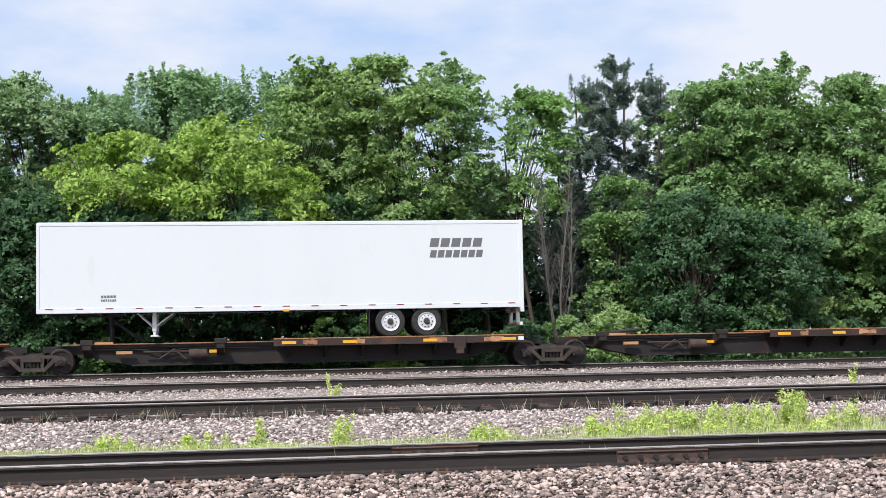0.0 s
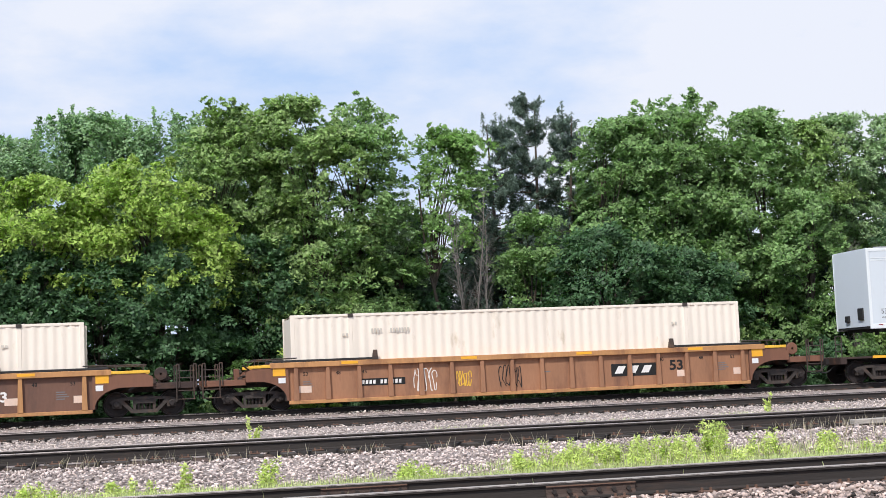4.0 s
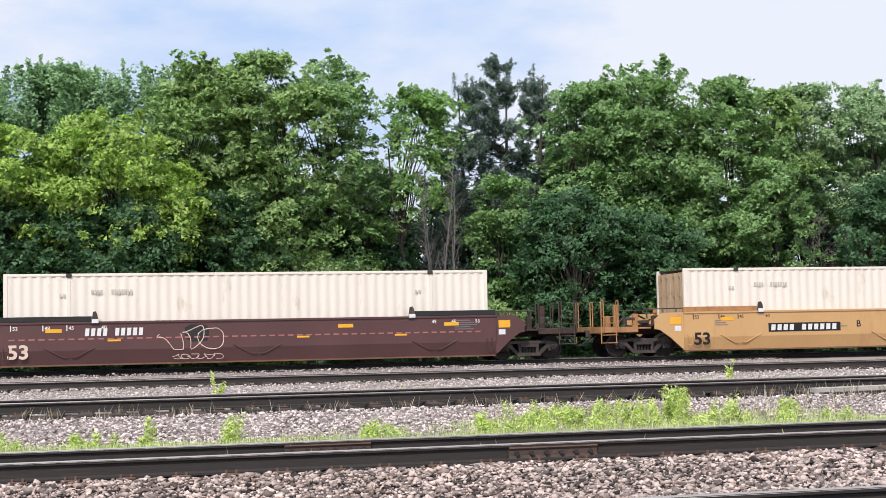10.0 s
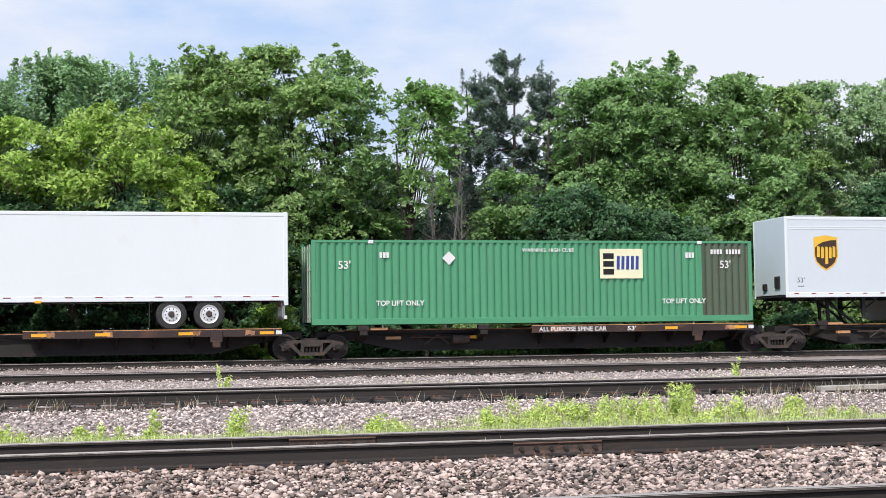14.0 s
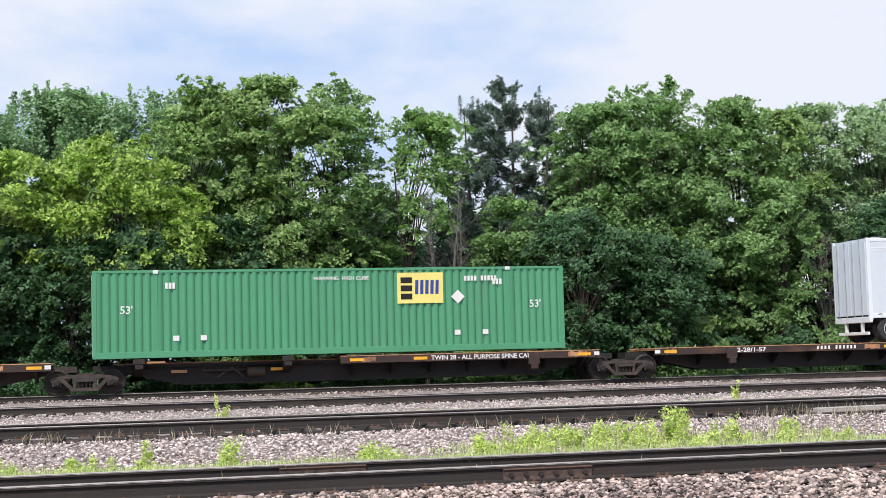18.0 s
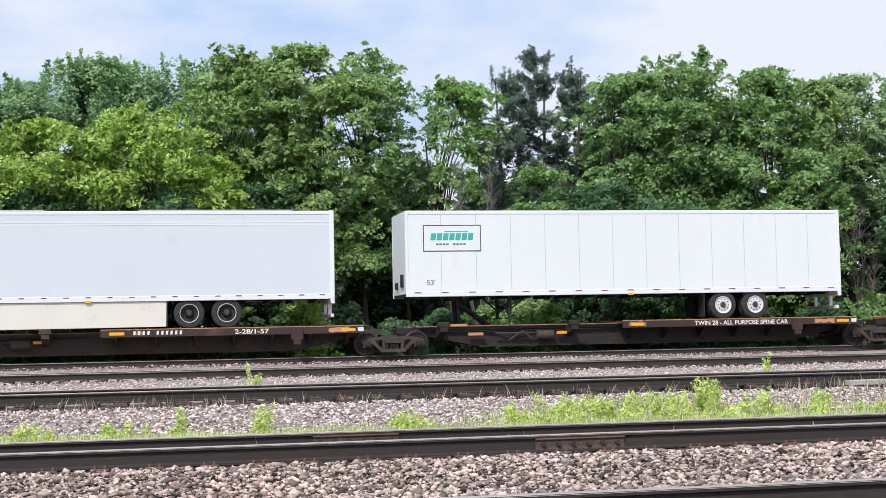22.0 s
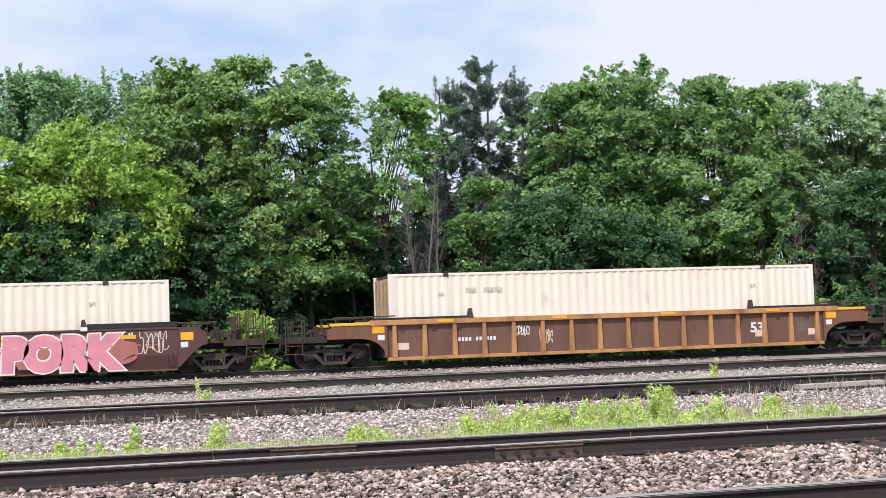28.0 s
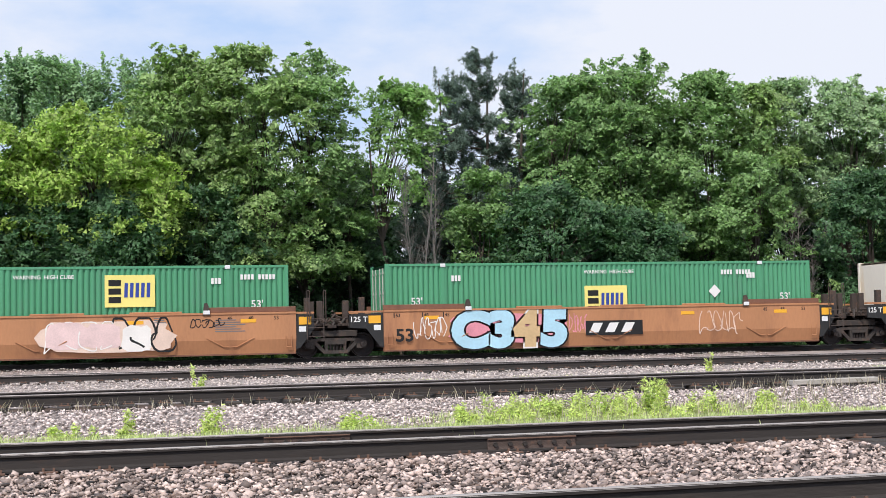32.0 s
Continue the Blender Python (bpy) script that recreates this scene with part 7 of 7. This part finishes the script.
def id_plate(x_frac, width=2.9, z=0.80, h=0.32, dark=True, n=9):
    def fn(car, a, b, w):
        x = x_frac
        if dark:
            bm = bmesh.new()
            plate(bm, x, x + width, z, z + h, -w, 0.006)
            p = part("number_panel", bm, M["ink"], car, "black number panel")
        else:
            p = car
        bars(p, x + 0.10, z + 0.055, -w - 0.007, n + 2, (width - 0.2) / (n + 2) * 0.66, h - 0.11, (width - 0.2) / (n + 2) * 0.34, M["pale_ink"], 0.10)
    return fn


def slab_logo(x_frac, mat, back=None, z=0.69, h=0.5, width=1.9):
    """Three plain block shapes that stand for an owner's mark."""
    def fn(car, a, b, w):
        x = x_frac
        y = -w - (0.006 if back else 0.0)
        if back:
            bm = bmesh.new()
            plate(bm, x - 0.12, x + width + 0.25, z - 0.10, z + h + 0.08, -w, 0.006)
            part("logo_panel", bm, M[back], car, "dark panel behind the owner's mark")
        bm = bmesh.new()
        u = width / 3.2
        for k in range(3):
            c = x + k * u * 1.08
            prism(bm, [(c, z), (c + u * 0.62, z), (c + u * 0.95, z + h), (c + u * 0.33, z + h)], "y", y - 0.006, y)
        part("owner_mark", bm, M[mat], car)
    return fn


def small_print(*spots):
    """Rows of tiny unreadable print: (fraction, z, rows, width)."""
    def fn(car, a, b, w):
        for xf, z, rows, width in spots:
            bm = bmesh.new()
            for k in range(rows):
                plate(bm, xf, xf + width * (0.7 + 0.3 * ((k * 7) % 3) / 2), z - 0.075 * k, z - 0.075 * k + 0.032, -w, 0.005)
            part("small_print", bm, M["grey_ink"], car)
    return fn


def limits(mat):
    def fn(car, a, b, w):
        for x in (a + 0.35, a + 1.35, a + 2.1):
            bm = bmesh.new()
            plate(bm, x, x + 0.035, 1.30, 1.48, -w)
            part("limit_mark", bm, M[mat], car)
        for x, s in ((a + 0.42, "53"), (a + 1.42, "48"), (a + 2.17, "45"), (b - 0.75, "53"), (b - 1.6, "48"), (b - 2.3, "45"), (a + 3.2, "40")):
            letters(s, 0.17, M[mat], car, x, -w - 0.004, 1.33)
    return fn


def one_letter(s, xf):
    return lambda car, a, b, w: letters(s, 0.34, M["ink"], car, xf, -w - 0.004, 0.93)


def tonnage(car, a, b, w):
    letters("125 T", 0.26, M["pale_ink"], car, a - 1.18, -w + 0.018, 1.19, fat=0.015)


def tag_letters(text, xf, z, size, mat, rim, fat=0.06, wide=1.0, slant=0.1):
    """Fat spray-painted letters with a rim."""
    def fn(car, a, b, w):
        x = xf
        letters(text, size, M[rim], car, x, -w - 0.004, z, "graffiti", fat + 0.035, slant, wide, "spray-painted graffiti")
        letters(text, size, M[mat], car, x, -w - 0.010, z, "graffiti", fat, slant, wide, "spray-painted graffiti")
    return fn


def scrawl(xf, z, w0, h0, mat, seed, strokes=9, thick=0.015):
    """Loose looping spray-paint strokes, like the outlines of swollen letters."""
    def fn(car, a, b, w):
        r = np.random.default_rng(seed)
        n = max(3, int(strokes * 0.7))
        for k in range(n):
            cx, cz = xf + w0 * (k + 0.5) / n, z + h0 * 0.5
            rx, rz = w0 / n * r.uniform(0.42, 0.62), h0 * r.uniform(0.34, 0.5)
            p1, p2, q1, q2 = r.uniform(0, 6.28, 4)
            t = r.uniform(0, 6.28) + np.linspace(0, r.uniform(3.6, 7.2), 26)
            px = cx + rx * (np.cos(t) + 0.34 * np.cos(2 * t + p1) + 0.16 * np.cos(3 * t + p2))
            pz = np.clip(cz + rz * (np.sin(t) + 0.30 * np.sin(2 * t + q1) + 0.16 * np.sin(3 * t + q2)), z, z + h0)
            dx, dz = np.gradient(px), np.gradient(pz)
            size = np.hypot(dx, dz) + 1e-6
            half = thick * r.uniform(0.7, 1.2, 26)
            y = -w - 0.005 - 0.0012 * (k % 4) - 0.0002 * np.arange(26)
            bm = bmesh.new()
            one = [bm.verts.new(c) for c in zip(px - dz / size * half, y, pz + dx / size * half)]
            two = [bm.verts.new(c) for c in zip(px + dz / size * half, y, pz - dx / size * half)]
            for u in range(25):
                bm.faces.new((one[u], one[u + 1], two[u + 1], two[u]))
            part("graffiti", bm, M[mat], car, "spray-painted stroke")
    return fn


def blob(xf, z, w0, h0, mat, seed, depth=0.004, n=22):
    """A rounded patch of spray paint."""
    def fn(car, a, b, w):
        r = np.random.default_rng(seed)
        x0 = xf
        pts = []
        for k in range(n):
            t = 2 * math.pi * k / n
            e = 0.82 + 0.18 * r.uniform()
            pts.append((x0 + w0 * 0.5 * (1 + e * math.copysign(abs(math.cos(t)) ** 0.6, math.cos(t))), z + h0 * 0.5 * (1 + e * math.copysign(abs(math.sin(t)) ** 0.6, math.sin(t)))))
        bm = bmesh.new()
        prism(bm, pts, "y", -w - depth, -w + 0.004)
        part("graffiti", bm, M[mat], car, "patch of spray paint")
    return fn


RW = 0.12  # how far the ribbed side lies behind its chords


def ribbed(fn):
    return lambda car, a, b, w: fn(car, a, b, w - RW)


def stencil(car, a, b, w):
    """Painted size figures at the ribs near the ends."""
    for x, t in ((a + 0.5, "53"), (a + 1.6, "48"), (a + 2.5, "45"), (b - 3.4, "40"), (b - 1.9, "48"), (b - 0.7, "53")):
        letters(t, 0.17, M["ink"], car, x, -w - 0.004, 1.12)
    for x in (a + 0.35, b - 2.75, b - 0.6):
        bm = bmesh.new()
        plate(bm, x, x + 0.42, 0.55, 0.78, -w)
        part("notice_plate", bm, M["spray_cream"], car, "pale notice plate")


def dashes(car, a, b, w):
    """A row of faded reflective dashes along the side."""
    bm = bmesh.new()
    plate(bm, 0, 0.19, 0, 0.045, 0, 0.005)
    dash = mesh_of("reflective_dash", bm, M["dash_red"])
    for i in range(int((b - a - 0.6) / 0.31)):
        part("reflective_dash", dash, None, car, at=(a + 0.3 + i * 0.31, -w, 1.00))
    for x in (a + 3.4, a + 9.6, b - 3.6):
        bm = bmesh.new()
        plate(bm, x, x + 0.42, 0.93, 0.99, -w, 0.006)
        part("reflector", bm, M["reflect_yellow"], car, "faded yellow reflector")


def well(left, right, c_left, style, paint, le, re, marks, ribs=16):
    return well_car(left, right - left, c_left - left, c_left - left + 16.2, style, paint, re, le, marks, ribs)


well(-63.05, -44.13, -61.75, "ribbed", "tan_dirty", True, True, (ribbed(tag53(14.65, 0.80, 0.48)), ribbed(slab_logo(12.6, "pale_ink", "ink", 0.74, 0.26, 1.45)), ribbed(id_plate(3.5, 1.6, 0.70, 0.24)), ribbed(scrawl(5.4, 0.45, 0.8, 0.75, "spray_white", 1)), ribbed(scrawl(6.9, 0.55, 0.5, 0.5, "yellow_paint", 4)), ribbed(scrawl(8.4, 0.4, 0.8, 0.8, "ink", 2)), ribbed(small_print((1.6, 0.9, 3, 0.35), (9.9, 0.9, 1, 0.5), (16.5, 0.95, 4, 0.4))), ribbed(stencil)))
container(-61.80, 0.26, "beige", 0.33, "cream corrugated container riding in a rust-orange well car", False, (mark_beige,))
well(-86.34, -66.66, -84.68, "ribbed", "rust_brown", True, True, (ribbed(tag53(14.9, 0.68, 0.44, "pale_ink")), ribbed(slab_logo(12.15, "pale_ink", None, 0.76, 0.30, 1.35)), ribbed(id_plate(4.05, 1.45, 0.75, 0.24, False)), ribbed(scrawl(2.2, 0.5, 0.9, 0.5, "spray_cream", 3)), ribbed(small_print((6.6, 0.95, 6, 0.45), (10.9, 0.8, 1, 0.5), (16.9, 0.9, 4, 0.4))), ribbed(stencil)), 9)
container(-84.73, 0.26, "beige", 0.33, "cream corrugated container with rusty door rods in a brown well car", True, (mark_beige,))

LB = limits("ink")
PR = small_print((6.6, 1.02, 2, 1.5), (2.6, 1.22, 3, 0.5), (15.6, 1.32, 6, 1.0), (13.6, 1.42, 3, 0.4))
well(-109.96, -90.53, -108.38, "smooth", "tan", False, True, (tag53(1.85), id_plate(11.76), one_letter("A", 10.85), LB, PR, tonnage))
container(-108.43, 0.26, "beige", 0.33, "cream corrugated container with scuffed end in a tan well car", False, (mark_beige,))
well(-129.45, -109.96, -127.81, "smooth", "tan", False, False, (tag53(1.9), slab_logo(10.2, "logo_red"), one_letter("C", 8.35), LB, PR, tonnage))
container(-127.86, 0.27, "green", 0.19, "dark green corrugated container with a yellow company panel", True, (mark_green(10.38, 1.53, diamond=(4.87, 2.27), warn=7.5, small=False, panel="panel_pale"),))
well(-148.75, -129.45, -147.18, "smooth", "tan", True, False, (tag53(1.75), id_plate(4.7), one_letter("B", 8.25), LB, PR))
container(-147.23, 0.26, "beige", 0.33, "cream corrugated container in a tan well car", True, (mark_beige,))
PALE = limits("pale_ink")
well(-172.46, -153.08, -170.76, "smooth", "maroon", True, True, (tag53(1.77, 0.42, 0.62, "spray_cream"), id_plate(4.1, 2.1, 1.06, 0.36, False, 8), PALE, dashes, blob(7.35, 0.85, 0.9, 0.62, "black", 61, 0.004, 7), scrawl(6.7, 0.62, 2.0, 0.85, "spray_cream", 5, 4, 0.013), scrawl(7.0, 0.30, 1.6, 0.16, "spray_cream", 6, 9, 0.009), small_print((16.6, 1.4, 5, 0.8))))
container(-170.81, 0.26, "beige", 0.33, "cream corrugated container in a maroon well car", True, (mark_beige,))

spine_car(-193.02, 16.51, "L", right_end=True)
trailer(-189.6, 13.6, "white_cool", "pale grey-white shorter box trailer with a brown shield sign", front="R", skirt=None, marks=(mark_shield(0, 1.49, False, False), stickers(2.3, 11.6)), hub="black", rear=2.7)
spine_car(-210.35, 17.33, "R")
trailer(-210.05, 16.2, "white_cool", "pale grey-white box trailer with a shield sign and two-tone skirt", marks=(mark_shield(0, 1.64), skirt_patch(4.95, 6.6), scuff(12.45, 3.35)))
spine_car(-227.57, 17.22, "R", lettering=(("ALL PURPOSE SPINE CAR", 0.03), ("53'", 0.42)))
container(-227.60, 1.155, "green", 0.26, "green corrugated container with a dull panel on a spine car", True, (mark_green(10.33, 1.55, True, (4.8, 2.28), 7.45, False, panel="panel_pale"),), True)
spine_car(-244.72, 17.15, "R")
trailer(-244.63, 16.2, "white", "plain white box trailer on a spine car", top=4.98, bottom=2.0, hub="alloy", skirt=None, grooves=False, rear=2.6)
spine_car(-261.5, 16.78, "R", left_end=True)
trailer(-261.82, 16.2, "white_cool", "pale grey-white box trailer with a shield sign and cream skirt", span=(3.95, 10.2), marks=(mark_shield(0, 1.29),))

spine_car(-283.4, 17.7, "L", right_end=True, lettering=(("2-28/1-57", 0.32), ("370339", 0.64)))
trailer(-273.75, 8.5, "white_cool", "short pale grey-white box trailer with a shield sign", front="R", skirt=None, axles=1, rear=0.88, marks=(mark_shield(0, 1.63, False, False),))
spine_car(-302.16, 18.76, "R", lettering=((SP, 0.34),))
container(-301.9, 1.155, "green", 0.26, "green corrugated container with a yellow company panel on a spine car", True, (mark_green(10.2, 1.66, False, (12.34, 1.87), 7.3, True, 1, False),))
spine_car(-320.06, 17.9, "R", left_end=True, rust=True, lettering=(("2-28/1-57", 0.56), ("370339", 0.2)))
trailer(-320.30, 8.5, "white_cool", "short pale grey-white box trailer with a shield sign and red strips", front="L", skirt=None, axles=1, rear=0.97, marks=(mark_shield(0, 1.40, False, True),))

spine_car(-341.97, 17.6, "L", right_end=True, lettering=(("2-28/1-57", 0.33), ("360975", 0.68)))
trailer(-339.72, 16.2, "white_cool", "pale grey-white box trailer with a shield sign and cream skirt", front="R", span=(10.78, 5.57), marks=(mark_shield(0, 1.62, True, False),))
spine_car(-360.25, 18.28, "R", lettering=((SP, 0.30),))
trailer(-359.8, 16.2, "white", "white panelled box trailer with a framed green sign", top=4.98, bottom=2.0, hub="alloy", skirt=None, grooves=False, marks=(mark_green_panel,), seams=True)
spine_car(-378.0, 17.75, "R", left_end=True, rust=True, lettering=(("360975", 0.12), ("2-28/1-57", 0.5)))
trailer(-378.5, 16.2, "white_cool", "pale grey-white box trailer with a shield sign and cream skirt", marks=(mark_shield(0, 1.46),), rear=3.6)

spine_car(-400.01, 17.74, "L", right_end=True, lettering=(("2-28/1-57", 0.34), ("371045", 0.64)))
trailer(-397.9, 16.2, "white_cool", "pale grey-white box trailer with a shield sign and cream skirt", front="R", span=(11.8, 5.4), marks=(mark_shield(0, 1.56, True, False),))
spine_car(-418.7, 18.69, "L", lettering=((SP, 0.36),))
trailer(-416.4, 16.2, "blue", "sky-blue box trailer with blue skirt and silver rear frame", front="R", rails="steel_grey", top=4.93, bottom=1.96, hub="alloy", skirt="blue", grooves=False, rear=3.16, span=(11.87, 5.1), marks=(mark_blue_id,))
spine_car(-436.21, 17.51, "R", left_end=True, rust=True, lettering=(("371045", 0.2), ("2-28/1-57", 0.55)))
trailer(-436.9, 16.2, "white_cool", "pale grey-white box trailer with a shield sign and cream skirt", marks=(mark_shield(0, 1.68),))

well(-460.38, -440.49, -458.42, "ribbed", "rust_brown", True, True, (ribbed(tag53(15.4, 0.72, 0.5, "pale_ink")), ribbed(id_plate(4.2, 1.6, 0.72, 0.24, False)), ribbed(scrawl(6.3, 0.9, 0.6, 0.4, "spray_white", 9)), ribbed(scrawl(7.3, 0.6, 0.45, 0.5, "spray_cream", 10)), ribbed(small_print((1.9, 0.9, 3, 0.4), (17.3, 1.0, 5, 0.5))), ribbed(stencil)))
container(-458.47, 0.26, "beige", 0.33, "cream corrugated container with rusty door rods in a brown well car", True, (mark_beige,))
well(-483.68, -464.46, -482.06, "smooth", "maroon", True, True, (tag53(1.75, 0.46, 0.62, "spray_cream"), id_plate(4.05, 2.1, 1.08, 0.36, False, 8), PALE, dashes, scrawl(11.2, 0.55, 1.2, 0.9, "spray_cream", 11), blob(12.35, 0.24, 4.5, 1.2, "dash_red", 37, 0.003), tag_letters("PORK", 12.45, 0.36, 1.40, "spray_pink", "spray_white", 0.085, 0.98, 0.05), scrawl(16.7, 0.75, 1.0, 0.7, "spray_cream", 12), small_print((16.9, 1.42, 5, 0.8))))
container(-482.11, 0.26, "beige", 0.33, "cream corrugated container in a maroon well car", True, (mark_beige,))
well(-507.45, -487.88, -505.94, "smooth", "rust_orange", False, True, (tag53(1.75, 0.50), tag_letters("RK", 3.25, 0.33, 1.36, "spray_cream", "ink", 0.085, 1.40, 0.1), blob(3.1, 0.75, 0.6, 0.35, "spray_cream", 30), scrawl(2.3, 0.85, 0.9, 0.5, "spray_pink", 14), scrawl(6.2, 0.9, 0.9, 0.4, "spray_pink", 19, 7), scrawl(6.9, 0.40, 1.2, 0.95, "spray_cream", 15, 8), scrawl(8.2, 0.55, 1.9, 0.75, "spray_cream", 16, 10), scrawl(10.7, 0.8, 0.6, 0.6, "spray_blue", 17), id_plate(11.5, 2.9, 0.78, 0.31, True, 10), scrawl(14.7, 0.36, 2.2, 1.15, "spray_white", 18, 12), LB, tonnage))
container(-506.0, 0.26, "beige_stained", 0.33, "cream corrugated container with rust stains in an orange well car", False, (mark_beige,))
well(-527.47, -507.45, -525.69, "smooth", "rust_orange", False, False, (tag53(2.0, 0.50), scrawl(2.7, 0.55, 1.1, 0.75, "spray_white", 21), blob(3.8, 0.30, 4.7, 1.18, "spray_pink", 35, 0.004), tag_letters("C3", 4.0, 0.30, 1.62, "spray_blue", "ink", 0.07, 1.16, 0.04), tag_letters("5", 7.26, 0.30, 1.62, "spray_blue", "ink", 0.07, 1.16, 0.04), tag_letters("4", 6.24, 0.32, 1.58, "spray_tan", "spray_white", 0.07, 1.12, 0.04), scrawl(8.3, 0.7, 0.7, 0.7, "spray_pink", 22), slab_logo(9.05, "pale_ink", "ink", 0.66, 0.34, 1.8), scrawl(13.3, 0.5, 1.7, 0.85, "spray_cream", 23), LB, tonnage))
container(-525.74, 0.27, "green", 0.19, "dark green corrugated container with a yellow company panel", True, (mark_green(7.26, 1.0, False, (12.31, 1.81), 7.25, False, 1, False),))
well(-547.2, -527.47, -545.27, "smooth", "rust_orange", False, False, (tag53(2.0, 0.50), blob(9.8, 0.26, 4.6, 1.2, "spray_cream", 31), blob(10.1, 0.40, 1.5, 0.95, "spray_rose", 32, 0.010), blob(11.3, 0.42, 1.3, 0.9, "spray_rose", 36, 0.012), blob(12.5, 0.30, 1.1, 0.95, "spray_white", 38, 0.010), scrawl(12.3, 0.35, 1.9, 1.1, "ink", 33, 5, 0.035), scrawl(10.1, 0.35, 2.4, 1.0, "spray_white", 39, 6, 0.02), scrawl(14.8, 1.1, 1.1, 0.3, "ink", 34), LB, PR, tonnage))
container(-545.3, 0.27, "green", 0.19, "dark green corrugated container with a yellow company panel", True, (mark_green(10.14, 1.55, False, None, 7.25, False, 0, False),))


# ---- what moves ----
TRAVEL = [(0.0, 0.0), (0.5, 8.45), (1.0, 16.55), (1.5, 24.88), (2.0, 33.35), (2.5, 42.16), (3.0, 50.61), (3.5, 58.61), (5.5, 92.25), (6.0, 100.25), (7.0, 117.07), (8.0, 133.83), (9.0, 150.62), (10.0, 167.74), (11.0, 184.1), (12.0, 201.24), (13.0, 217.64), (14.0, 234.32), (14.5, 243.05), (16.5, 276.27), (17.0, 285.1), (18.0, 301.42), (19.0, 318.3), (20.0, 335.04), (21.0, 351.68), (22.0, 368.74), (23.0, 385.12), (24.0, 402.28), (25.0, 418.57), (26.0, 435.33), (26.5, 444.05), (28.5, 477.12), (29.0, 485.93), (30.0, 502.23), (31.0, 519.05), (32.0, 535.92)]


def motions():
    """The train rolls past from left to right, and its wheels turn while they pass."""
    times, way = [t for t, _ in TRAVEL], [s for _, s in TRAVEL]
    for ob, x in MOVING:
        z = ob.matrix_basis.translation.z
        walk(ob, [(t, pose(x + s, TRACK_Y, z)) for t, s in TRAVEL])
    for ob, x, local in SPINNING:
        rows = []
        for k in range(0, 961):
            t = k / 30
            s = float(np.interp(t, times, way))
            if k in (0, 960) or -16 < x + s < 40:
                rows.append((t, s))
        first = next((s for t, s in rows if 0 < t < 32), 0.0)
        turns = []
        for t, s in rows:
            turns.append((t, s if -17 < x + s < 41 else None))
        out, last = [], None
        for t, s in turns:
            if s is None:
                s = first if last is None else last
            last = s
            out.append((t, pose(local, 0, WHEEL_R, 0, math.degrees((s - first) / WHEEL_R), 0)))
        walk(ob, out)


motions()
